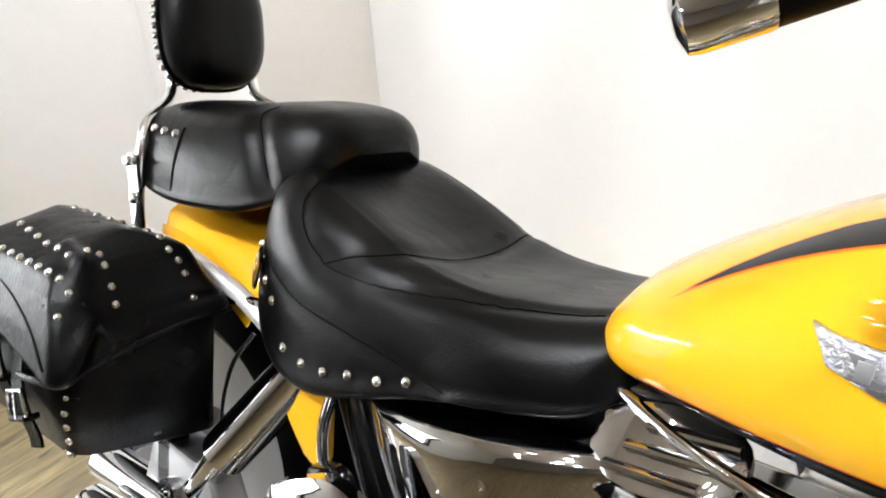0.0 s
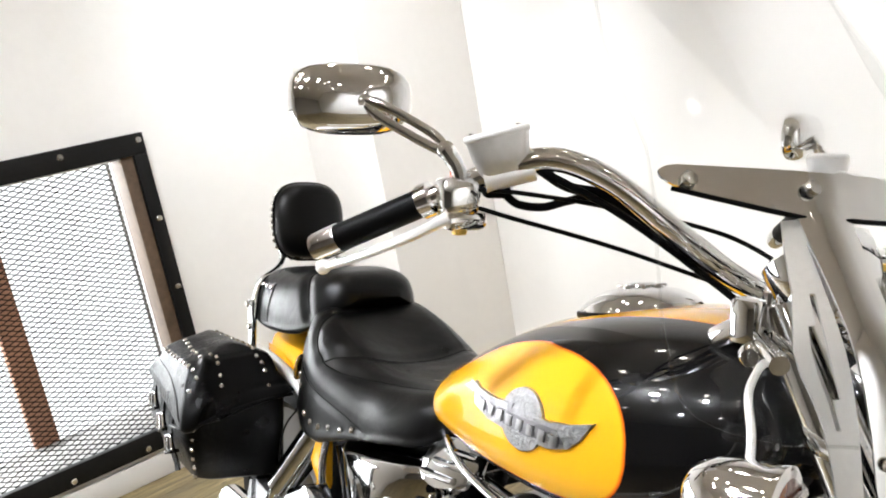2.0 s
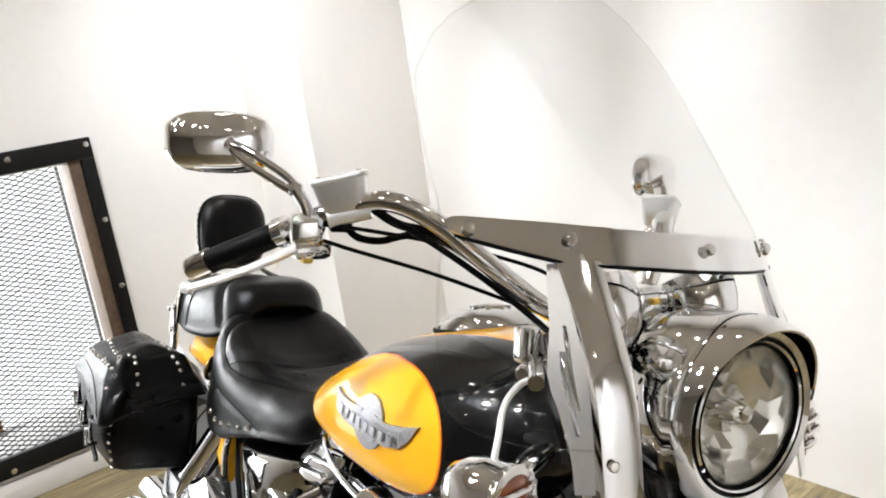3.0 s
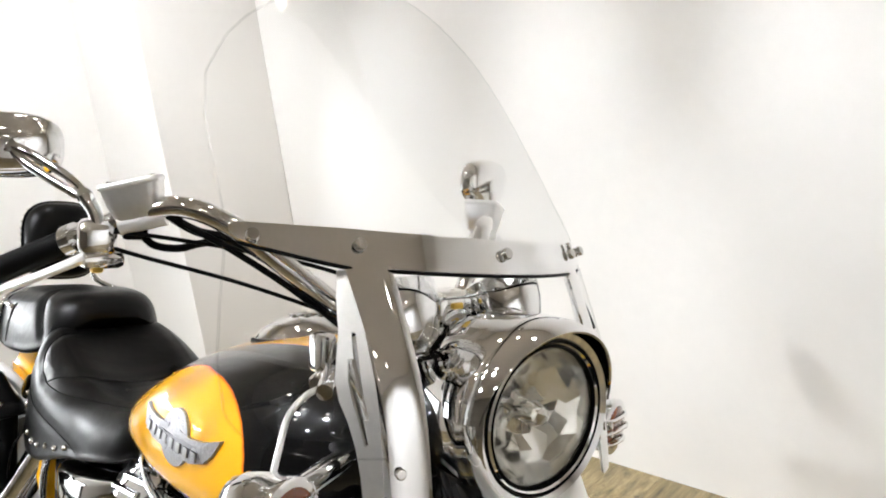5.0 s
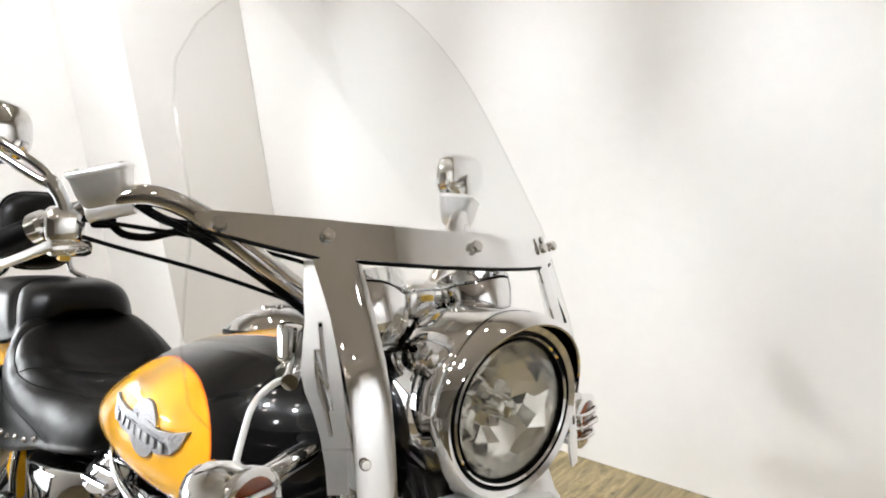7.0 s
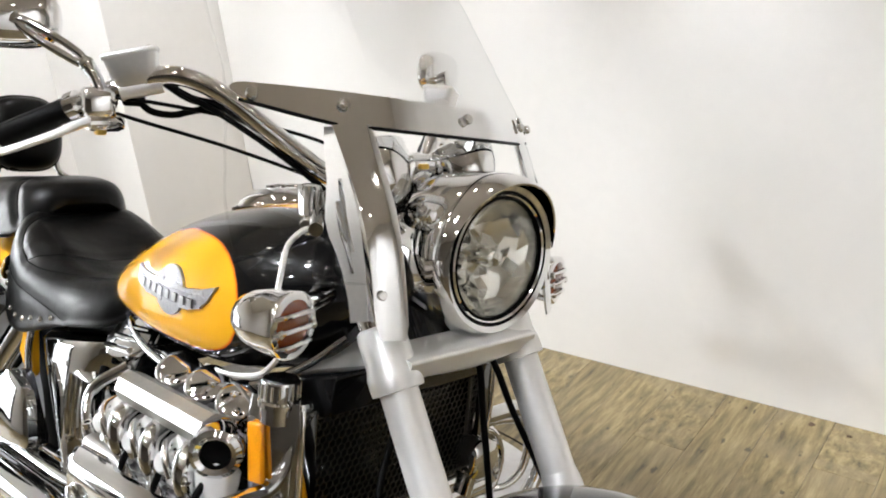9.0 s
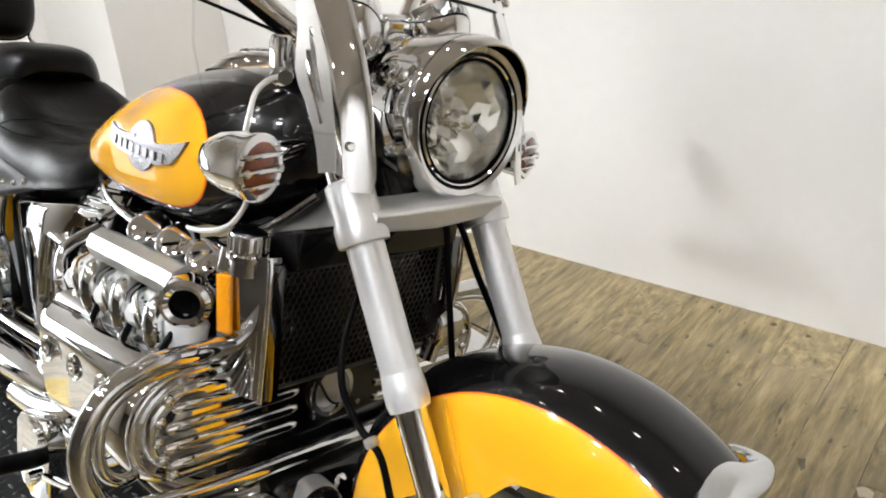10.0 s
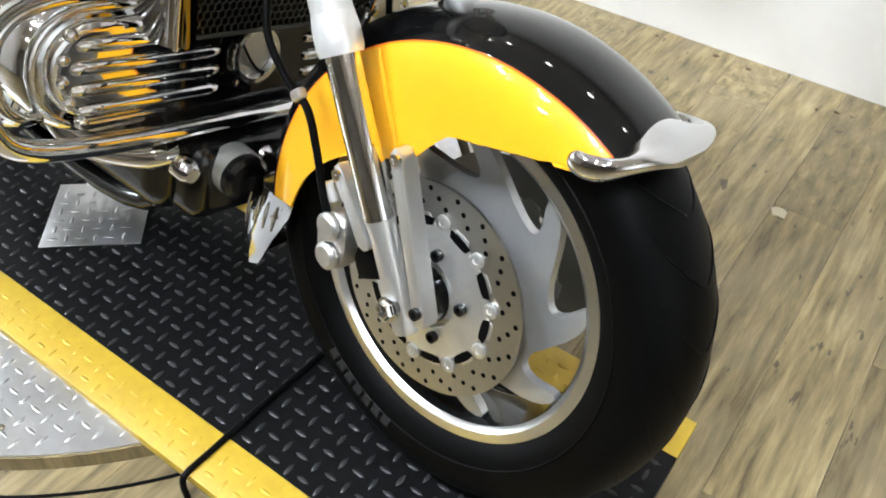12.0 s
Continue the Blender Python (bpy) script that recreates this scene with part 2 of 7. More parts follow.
def plank_material():
    mat = bpy.data.materials.new("vinyl_plank")
    mat.use_nodes = True
    nt = mat.node_tree
    b = nt.nodes["Principled BSDF"]
    tc, info = nt.nodes.new("ShaderNodeTexCoord"), nt.nodes.new("ShaderNodeObjectInfo")
    # slide the grain for each plank
    add = nt.nodes.new("ShaderNodeVectorMath")
    add.operation = "ADD"
    comb = nt.nodes.new("ShaderNodeCombineXYZ")
    nt.links.new(num(nt, "MULTIPLY", info.outputs["Random"], 37.0), comb.inputs[0])
    nt.links.new(num(nt, "MULTIPLY", info.outputs["Random"], 11.0), comb.inputs[1])
    nt.links.new(tc.outputs["Object"], add.inputs[0])
    nt.links.new(comb.outputs[0], add.inputs[1])
    stretch = nt.nodes.new("ShaderNodeMapping")
    stretch.inputs["Scale"].default_value = (0.8, 7.0, 1.0)
    nt.links.new(add.outputs[0], stretch.inputs[0])
    n1 = nt.nodes.new("ShaderNodeTexNoise")
    n1.inputs["Scale"].default_value, n1.inputs["Detail"].default_value, n1.inputs["Distortion"].default_value = 6.0, 12, 0.25
    n1.inputs["Roughness"].default_value = 0.62
    n2 = nt.nodes.new("ShaderNodeTexNoise")
    n2.inputs["Scale"].default_value, n2.inputs["Detail"].default_value = 4.5, 6
    n3 = nt.nodes.new("ShaderNodeTexNoise")
    n3.inputs["Scale"].default_value, n3.inputs["Detail"].default_value = 60, 6
    nt.links.new(stretch.outputs[0], n1.inputs["Vector"])
    nt.links.new(add.outputs[0], n2.inputs["Vector"])
    nt.links.new(stretch.outputs[0], n3.inputs["Vector"])
    r1 = nt.nodes.new("ShaderNodeValToRGB")
    for i, (at, c) in enumerate(((0.30, (0.062, 0.044, 0.020)), (0.42, (0.160, 0.121, 0.057)), (0.56, (0.262, 0.203, 0.100)), (0.72, (0.40, 0.318, 0.178)))):
        e = r1.color_ramp.elements[i] if i < 2 else r1.color_ramp.elements.new(at)
        e.position, e.color = at, (*c, 1)
    nt.links.new(n1.outputs[0], r1.inputs[0])
    grey = nt.nodes.new("ShaderNodeMix")
    grey.data_type = "RGBA"
    grey.inputs[7].default_value = (0.205, 0.164, 0.100, 1)
    mr = nt.nodes.new("ShaderNodeMapRange")
    mr.inputs[1].default_value, mr.inputs[2].default_value, mr.inputs[4].default_value = 0.45, 0.68, 0.62
    nt.links.new(n2.outputs[0], mr.inputs[0])
    nt.links.new(mr.outputs[0], grey.inputs[0])
    nt.links.new(r1.outputs[0], grey.inputs[6])
    tone = nt.nodes.new("ShaderNodeMix")
    tone.data_type, tone.blend_type = "RGBA", "MULTIPLY"
    tone.inputs[0].default_value = 0.62
    mr2 = nt.nodes.new("ShaderNodeMapRange")
    mr2.inputs[3].default_value, mr2.inputs[4].default_value = 0.42, 1.42
    nt.links.new(num(nt, "ADD", num(nt, "MULTIPLY", info.outputs["Random"], 0.55), num(nt, "MULTIPLY", n3.outputs[0], 0.45)), mr2.inputs[0])
    nt.links.new(grey.outputs[2], tone.inputs[6])
    nt.links.new(mr2.outputs[0], tone.inputs[7])
    # dark chips and dents
    n4 = nt.nodes.new("ShaderNodeTexNoise")
    n4.inputs["Scale"].default_value, n4.inputs["Detail"].default_value = 24, 3
    squeeze = nt.nodes.new("ShaderNodeMapping")
    squeeze.inputs["Scale"].default_value = (0.55, 1.6, 1.0)
    nt.links.new(add.outputs[0], squeeze.inputs[0])
    nt.links.new(squeeze.outputs[0], n4.inputs["Vector"])
    mr3 = nt.nodes.new("ShaderNodeMapRange")
    mr3.inputs[1].default_value, mr3.inputs[2].default_value = 0.665, 0.70
    nt.links.new(n4.outputs[0], mr3.inputs[0])
    chips = nt.nodes.new("ShaderNodeMix")
    chips.data_type = "RGBA"
    chips.inputs[7].default_value = (0.055, 0.042, 0.026, 1)
    nt.links.new(num(nt, "MULTIPLY", mr3.outputs[0], 0.8), chips.inputs[0])
    nt.links.new(tone.outputs[2], chips.inputs[6])
    nt.links.new(chips.outputs[2], b.inputs["Base Color"])
    b.inputs["Roughness"].default_value = 0.42
    bp = nt.nodes.new("ShaderNodeBump")
    bp.inputs["Strength"].default_value, bp.inputs["Distance"].default_value = 0.25, 0.002
    nt.links.new(n3.outputs[0], bp.inputs["Height"])
    nt.links.new(bp.outputs[0], b.inputs["Normal"])
    return mat


PLANK = plank_material()
WALL = material("wall_paint", (0.80, 0.775, 0.735), 0.7, grain=0.03, scale=30, dirt=0.05, bump=0.12, bump_scale=160)
# unseen wall behind the camera, toned down so the chrome reflects something dark
BACKWALL = material("taupe_unseen_wall", (0.24, 0.22, 0.20), 0.7, grain=0.05, scale=30)
CEILING = material("ceiling_paint", (0.60, 0.55, 0.49), 0.85, grain=0.05, scale=20)
CARD = material("torn_paper", (0.42, 0.36, 0.27), 0.8, grain=0.2, scale=60)
TRIM = material("white_trim", (0.72, 0.70, 0.67), 0.5, grain=0.03, dirt=0.1, scale=40)
PLATE_BLACK = material("black_painted_checker_plate", (0.005, 0.005, 0.0054), 0.36, 0.0, spec=0.14, grain=0.3, scale=60, dirt=0.35, bump=0.1, bump_scale=300, rough_var=0.12)
PLATE_LUG = material("worn_black_lugs", (0.016, 0.016, 0.017), 0.34, 0.0, spec=0.5, grain=0.5, scale=40, dirt=0.3)
PLATE_YELLOW = material("yellow_painted_checker_plate", (0.52, 0.35, 0.03), 0.45, 0.0, grain=0.16, scale=60, dirt=0.22, bump=0.1, bump_scale=300)
PLATE_BARE = material("bare_checker_plate", (0.62, 0.62, 0.63), 0.36, 1.0, grain=0.12, scale=50, dirt=0.2, rough_var=0.1)
GUARD = material("dull_guard_metal", (0.07, 0.068, 0.058), 0.45, 0.7, grain=0.2, scale=120)
IRON = material("black_iron", (0.008, 0.0075, 0.007), 0.5, 0.0, spec=0.15, grain=0.3, scale=70, dirt=0.2, bump=0.1)
OLDWOOD = material("weathered_wood", (0.10, 0.062, 0.036), 0.75, grain=0.55, scale=45, dirt=0.4, bump=0.4, bump_scale=90)
REDWOOD = material("brown_post", (0.42, 0.21, 0.125), 0.7, grain=0.3, scale=40, dirt=0.2)
GREYWOOD = material("grey_sill", (0.30, 0.29, 0.28), 0.7, grain=0.2, scale=30, dirt=0.3)
# ------------------------------------------------------------------ building tools
from mathutils.bvhtree import BVHTree


def finish(bm, sharp=38):
    bmesh.ops.recalc_face_normals(bm, faces=bm.faces)
    me = bpy.data.meshes.new("m")
    bm.to_mesh(me)
    bm.free()
    for p in me.polygons:
        p.use_smooth = True
    me.set_sharp_from_angle(angle=radians(sharp))
    return me


def part(name, bm, mat, parent=None, label="", m=None, sharp=38):
    """Links a bmesh as one mesh object under a thing or a part."""
    if m is not None:
        bm.transform(m)
    me = finish(bm, sharp)
    me.name = name
    for one in (mat if isinstance(mat, (list, tuple)) else [mat]):
        me.materials.append(one)
    ob = new(name, me)
    ob.parent = parent
    return tagged(ob, label)


def share(ob, name, m, parent=None, label=""):
    """Another object on the same mesh, at m."""
    o = new(name, ob.data)
    o.parent = parent
    o.matrix_basis = m
    return tagged(o, label)


def box(c, s, bevel=0.0, segs=2, rot=None):
    bm = bmesh.new()
    bmesh.ops.create_cube(bm, size=1)
    bmesh.ops.scale(bm, vec=s, verts=bm.verts)
    if bevel:
        bmesh.ops.bevel(bm, geom=bm.edges[:], offset=min(bevel, 0.49 * min(s)), segments=segs, profile=0.5, affect="EDGES")
    if rot is not None:
        bm.transform(rot.to_4x4())
    bmesh.ops.translate(bm, vec=c, verts=bm.verts)
    return bm


def merge(*bms):
    out = bmesh.new()
    for b in bms:
        me = bpy.data.meshes.new("t")
        b.to_mesh(me)
        b.free()
        out.from_mesh(me)
        bpy.data.meshes.remove(me)
    return out


def lathe(profile, origin=(0, 0, 0), axis=(0, 0, 1), segs=40, close=False):
    """Turns (radius, height) pairs about an axis through origin."""
    bm = bmesh.new()
    rings = []
    for r, h in profile:
        if r < 1e-5:
            rings.append([bm.verts.new((0, 0, h))])
        else:
            rings.append([bm.verts.new((r * math.cos(2 * math.pi * i / segs), r * math.sin(2 * math.pi * i / segs), h)) for i in range(segs)])
    pairs = list(zip(rings, rings[1:])) + ([(rings[-1], rings[0])] if close else [])
    for a, b in pairs:
        for i in range(segs):
            j = (i + 1) % segs
            if len(a) == 1 and len(b) == 1:
                continue
            if len(a) == 1:
                bm.faces.new((a[0], b[i], b[j]))
            elif len(b) == 1:
                bm.faces.new((a[i], a[j], b[0]))
            else:
                bm.faces.new((a[i], a[j], b[j], b[i]))
    q = Vector((0, 0, 1)).rotation_difference(Vector(axis).normalized()).to_matrix().to_4x4()
    bm.transform(Matrix.Translation(origin) @ q)
    return bm


def smooth_path(pts, n=6):
    """Catmull-Rom through the points."""
    p = [Vector(q) for q in pts]
    p = [p[0] * 2 - p[1]] + p + [p[-1] * 2 - p[-2]]
    out = []
    for i in range(1, len(p) - 2):
        for k in range(n):
            t = k / n
            a, b, c, d = p[i - 1], p[i], p[i + 1], p[i + 2]
            out.append(0.5 * ((2 * b) + (c - a) * t + (2 * a - 5 * b + 4 * c - d) * t * t + (3 * b - a - 3 * c + d) * t ** 3))
    return out + [p[-2]]


def tube(pts, r, segs=12, n=6, smooth=True, cap=True, flat=1.0):
    """A round bar along a path; r may be a list, one for each point given."""
    path = smooth_path(pts, n) if smooth else [Vector(q) for q in pts]
    if isinstance(r, (list, tuple)):
        rad = [float(np.interp(i / (len(path) - 1), np.linspace(0, 1, len(r)), r)) for i in range(len(path))]
    else:
        rad = [r] * len(path)
    bm = bmesh.new()
    rings = []
    side = None
    for i, q in enumerate(path):
        d = (path[min(i + 1, len(path) - 1)] - path[max(i - 1, 0)]).normalized()
        if side is None:
            side = d.cross(Vector((0, 0, 1))) if abs(d.z) < 0.9 else d.cross(Vector((0, 1, 0)))
        side = (side - d * side.dot(d)).normalized()
        up = side.cross(d)
        rings.append([bm.verts.new(q + rad[i] * (side * math.cos(a) + up * flat * math.sin(a))) for a in [2 * math.pi * k / segs for k in range(segs)]])
    for a, b in zip(rings, rings[1:]):
        for k in range(segs):
            bm.faces.new((a[k], a[(k + 1) % segs], b[(k + 1) % segs], b[k]))
    if cap:
        bm.faces.new(rings[0])
        bm.faces.new(rings[-1])
    return bm


def loft(rings, caps=True, closed=False):
    """Skins rings of equally many points."""
    bm = bmesh.new()
    vs = [[bm.verts.new(p) for p in ring] for ring in rings]
    n = len(vs[0])
    for a, b in list(zip(vs, vs[1:])) + ([(vs[-1], vs[0])] if closed else []):
        for k in range(n):
            bm.faces.new((a[k], a[(k + 1) % n], b[(k + 1) % n], b[k]))
    if caps and not closed:
        bm.faces.new(vs[0])
        bm.faces.new(vs[-1])
    return bm


def resample(ring, n):
    """The same closed outline with n points evenly along it."""
    p = np.array([tuple(q) for q in ring] + [tuple(ring[0])], float)
    s = np.concatenate([[0], np.cumsum(np.linalg.norm(np.diff(p, axis=0), axis=1))])
    at = np.linspace(0, s[-1], n, endpoint=False)
    return [tuple(np.interp(a, s, p[:, k]) for k in range(3)) for a in at]


def emboss(bm, line, depth, width, along=None):
    """Presses a soft valley (depth > 0) or a fold (depth < 0) into a skin along a line."""
    bmesh.ops.recalc_face_normals(bm, faces=bm.faces)
    bm.normal_update()
    pts = np.array([tuple(q) for q in line])
    for v in bm.verts:
        d = np.min(np.linalg.norm(pts - np.array(v.co), axis=1))
        if d < width:
            v.co -= v.normal * depth * (0.5 + 0.5 * math.cos(math.pi * d / width))
    return bm


def shell(bm, thick):
    """Gives an open skin a back and edges."""
    bmesh.ops.recalc_face_normals(bm, faces=bm.faces)
    bm.normal_update()
    front = bm.faces[:]
    rim = [(e.verts[0], e.verts[1]) for e in bm.edges if len(e.link_faces) == 1]
    back = {v: bm.verts.new(v.co - v.normal * thick) for v in bm.verts[:]}
    for f in front:
        bm.faces.new([back[v] for v in reversed(f.verts)])
    for a, b in rim:
        bm.faces.new((a, b, back[b], back[a]))
    return bm


def sheet(rows, thick, flip=1):
    """A skin over rows of points, given thickness."""
    bm = bmesh.new()
    vs = [[bm.verts.new(p) for p in row] for row in rows]
    for a, b in zip(vs, vs[1:]):
        for k in range(len(a) - 1):
            bm.faces.new((a[k], a[k + 1], b[k + 1], b[k]))
    return shell(bm, thick * flip)


def prism(outline, lo, hi, axis="y", bevel=0.0, segs=2):
    """A flat outline given depth along an axis: y takes (x, z), z takes (x, y), x takes (y, z)."""
    put = {"y": lambda u, v, w: (u, w, v), "z": lambda u, v, w: (u, v, w), "x": lambda u, v, w: (w, u, v)}[axis]
    bm = bmesh.new()
    a = [bm.verts.new(put(u, v, lo)) for u, v in outline]
    b = [bm.verts.new(put(u, v, hi)) for u, v in outline]
    n = len(a)
    for k in range(n):
        bm.faces.new((a[k], a[(k + 1) % n], b[(k + 1) % n], b[k]))
    bm.faces.new(a)
    bm.faces.new(b)
    if bevel:
        rim = [e for e in bm.edges if (e.verts[0] in a) == (e.verts[1] in a)]
        bmesh.ops.bevel(bm, geom=rim, offset=bevel, segments=segs, profile=0.5, affect="EDGES", clamp_overlap=True)
    return bm


def rounded_outline(pts, r=0.01, n=4):
    """Rounds the corners of a polygon."""
    out = []
    for i, p in enumerate(pts):
        p, a, b = Vector(p), Vector(pts[i - 1]), Vector(pts[(i + 1) % len(pts)])
        d = min(r, (a - p).length * 0.45, (b - p).length * 0.45)
        s, e = p + (a - p).normalized() * d, p + (b - p).normalized() * d
        for k in range(n + 1):
            t = k / n
            out.append(tuple((1 - t) ** 2 * s + 2 * t * (1 - t) * p + t * t * e))
    return out


def bolt(r=0.008, h=0.006, origin=(0, 0, 0), axis=(0, -1, 0), dome=True):
    prof = [(0, 0), (r, 0), (r, h * 0.55), (r * 0.8, h * 0.9), (0, h)] if dome else [(0, 0), (r, 0), (r, h), (r * 0.55, h), (r * 0.5, h * 0.5), (0, h * 0.5)]
    return lathe(prof, origin, axis, 12)


def thing(name, label, category, m=None, group="", kind=""):
    ob = new(name)
    if m is not None:
        ob.matrix_world = m
    return tagged(ob, label, category, group, kind)


def bvh_of(bm):
    """A search tree over a bmesh, which it uses up."""
    bmesh.ops.recalc_face_normals(bm, faces=bm.faces)
    tree = BVHTree.FromBMesh(bm)
    bm.free()
    return tree
# ------------------------------------------------------------------ the showroom corner
WALL_Y, WALL_X = 1.515, -2.955            # long wall behind the motorcycle; window wall
X1, Y1 = 4.0, -4.6                        # the room's far ends, behind the camera
COL_X, COL_Y = -2.47, 1.0                 # the boxed-in column in the corner

floor = tagged(part("floor", box(((WALL_X + X1) / 2, (WALL_Y + Y1) / 2, FLOOR - 0.05), (X1 - WALL_X + 0.4, WALL_Y - Y1 + 0.4, 0.09)), OLDWOOD),
               "worn tan and grey wood-look vinyl plank floor", "floor", kind="structure")
tagged(part("wall_long", box(((WALL_X + X1) / 2, WALL_Y + 0.06, (CEIL + FLOOR) / 2), (X1 - WALL_X + 0.24, 0.12, CEIL - FLOOR)), WALL),
       "plain warm white painted wall behind the motorcycle", "wall", kind="structure")
# window wall with its opening
WIN_Y0, WIN_Y1, WIN_Z0, WIN_Z1 = -1.50, 0.300, 0.120, 1.145
wx = WALL_X - 0.09
bm = merge(
    box((wx, (WIN_Y1 + WALL_Y) / 2, (CEIL + FLOOR) / 2), (0.18, WALL_Y - WIN_Y1, CEIL - FLOOR)),
    box((wx, (WIN_Y0 + Y1) / 2, (CEIL + FLOOR) / 2), (0.18, WIN_Y0 - Y1, CEIL - FLOOR)),
    box((wx, (WIN_Y0 + WIN_Y1) / 2, (CEIL + WIN_Z1) / 2), (0.18, WIN_Y1 - WIN_Y0, CEIL - WIN_Z1)),
    box((wx, (WIN_Y0 + WIN_Y1) / 2, (FLOOR + WIN_Z0) / 2), (0.18, WIN_Y1 - WIN_Y0, WIN_Z0 - FLOOR)))
tagged(part("wall_window", bm, WALL), "warm white painted wall with a caged window", "wall", kind="structure")
tagged(part("wall_column", box(((COL_X + WALL_X) / 2, (COL_Y + WALL_Y) / 2, (CEIL + FLOOR) / 2), (COL_X - WALL_X - 0.004, WALL_Y - COL_Y - 0.004, CEIL - FLOOR - 0.004)), WALL),
       "boxed-in wall corner painted warm white", "wall", kind="structure")
tagged(part("wall_right", box((X1 + 0.06, (WALL_Y + Y1) / 2, (CEIL + FLOOR) / 2), (0.12, WALL_Y - Y1, CEIL - FLOOR)), WALL), "plain warm white painted wall", "wall", kind="structure")
tagged(part("wall_back", box(((WALL_X + X1) / 2, Y1 - 0.06, (CEIL + FLOOR) / 2), (X1 - WALL_X, 0.12, CEIL - FLOOR)), BACKWALL), "unseen plain wall, toned taupe for the chrome to reflect", "wall", kind="structure")
tagged(part("ceiling", box(((WALL_X + X1) / 2, (WALL_Y + Y1) / 2, CEIL + 0.05), (X1 - WALL_X + 0.3, WALL_Y - Y1 + 0.3, 0.1)), CEILING),
       "plain grey ceiling with small round downlights", "ceiling", kind="structure")

# ceiling downlights, assumed out of view, one at each spotlight's place
GLOW = bpy.data.materials.new("lamp_glow")
GLOW.use_nodes = True
gb = GLOW.node_tree.nodes["Principled BSDF"]
gb.inputs["Emission Color"].default_value = (1, 0.95, 0.88, 1)
gb.inputs["Emission Strength"].default_value = 60
first = None
for lx, ly in LAMP_PLACES:
    if first is None:
        first = thing("downlight", "small round white ceiling downlight, lit, assumed out of view", "ceiling light", Matrix.Translation((lx, ly, CEIL)), "ceiling downlights")
        part("housing", lathe([(0.0, 0.0), (0.07, 0.0), (0.07, -0.05), (0.055, -0.05), (0.05, -0.012), (0, -0.012)], segs=24), TRIM, first)
        part("lamp", lathe([(0.0, -0.035), (0.035, -0.035), (0.042, -0.025), (0.042, -0.014), (0, -0.014)], segs=20), GLOW, first)
    else:
        copy_thing(first, Matrix.Translation((lx, ly, CEIL)))

# skirting under the window
tagged(part("baseboard", box((WALL_X + 0.008, (WIN_Y0 + WIN_Y1) / 2 - 0.6, FLOOR + 0.047), (0.016, 4.0, 0.09), 0.003), TRIM), "white painted baseboard", "baseboard", kind="structure")

# the window: iron frame, wooden jambs, expanded metal mesh, posts and glare behind it
win = tagged(new("window_1"), "black iron framed window with expanded metal mesh over it", "window", kind="structure")
fx, fw = WALL_X + 0.012, 0.075
for nm, c, s in (("window_frame", (fx, (WIN_Y0 + WIN_Y1) / 2, WIN_Z1 + 0.02), (0.03, WIN_Y1 - WIN_Y0 + 0.1, fw)),
                 ("window_frame", (fx, (WIN_Y0 + WIN_Y1) / 2, WIN_Z0 - 0.02), (0.03, WIN_Y1 - WIN_Y0 + 0.1, fw)),
                 ("window_frame", (fx, WIN_Y1 + 0.026, (WIN_Z0 + WIN_Z1) / 2), (0.028, 0.048, WIN_Z1 - WIN_Z0 - fw + 0.04)),
                 ("window_frame", (fx, WIN_Y0 - 0.02, (WIN_Z0 + WIN_Z1) / 2), (0.028, fw, WIN_Z1 - WIN_Z0 - fw + 0.04))):
    part(nm, box(c, s, 0.003), IRON, win)
part("jamb", box((WALL_X - 0.055, WIN_Y1 - 0.022, (WIN_Z0 + WIN_Z1) / 2), (0.135, 0.044, WIN_Z1 - WIN_Z0), 0.004), OLDWOOD, win, "weathered brown wooden jamb")
part("jamb", box((WALL_X - 0.06, (WIN_Y0 + WIN_Y1) / 2, WIN_Z1 - 0.012), (0.13, WIN_Y1 - WIN_Y0, 0.024), 0.004), TRIM, win, "white painted head jamb")
part("window_sill", box((WALL_X - 0.16, (WIN_Y0 + WIN_Y1) / 2, WIN_Z0 - 0.01), (0.32, WIN_Y1 - WIN_Y0, 0.03), 0.004), GREYWOOD, win, "grey wooden sill")
b0 = None
for by, bz in [(WIN_Y1 + 0.030, z) for z in (1.178, 0.892, 0.632, 0.372)] + [(WIN_Y1 + 0.030 - 0.267 * k, WIN_Z1 + 0.03) for k in range(1, 7)] + [(WIN_Y1 - 0.23 - 0.265 * k, WIN_Z0 - 0.035) for k in range(0, 6)]:
    m = Matrix.Translation((fx + 0.015, by, bz))
    if b0 is None:
        b0 = part("bolt", bolt(0.011, 0.007, axis=(1, 0, 0)), STUD, win)
        b0.matrix_basis = m
    else:
        share(b0, "bolt", m, win)


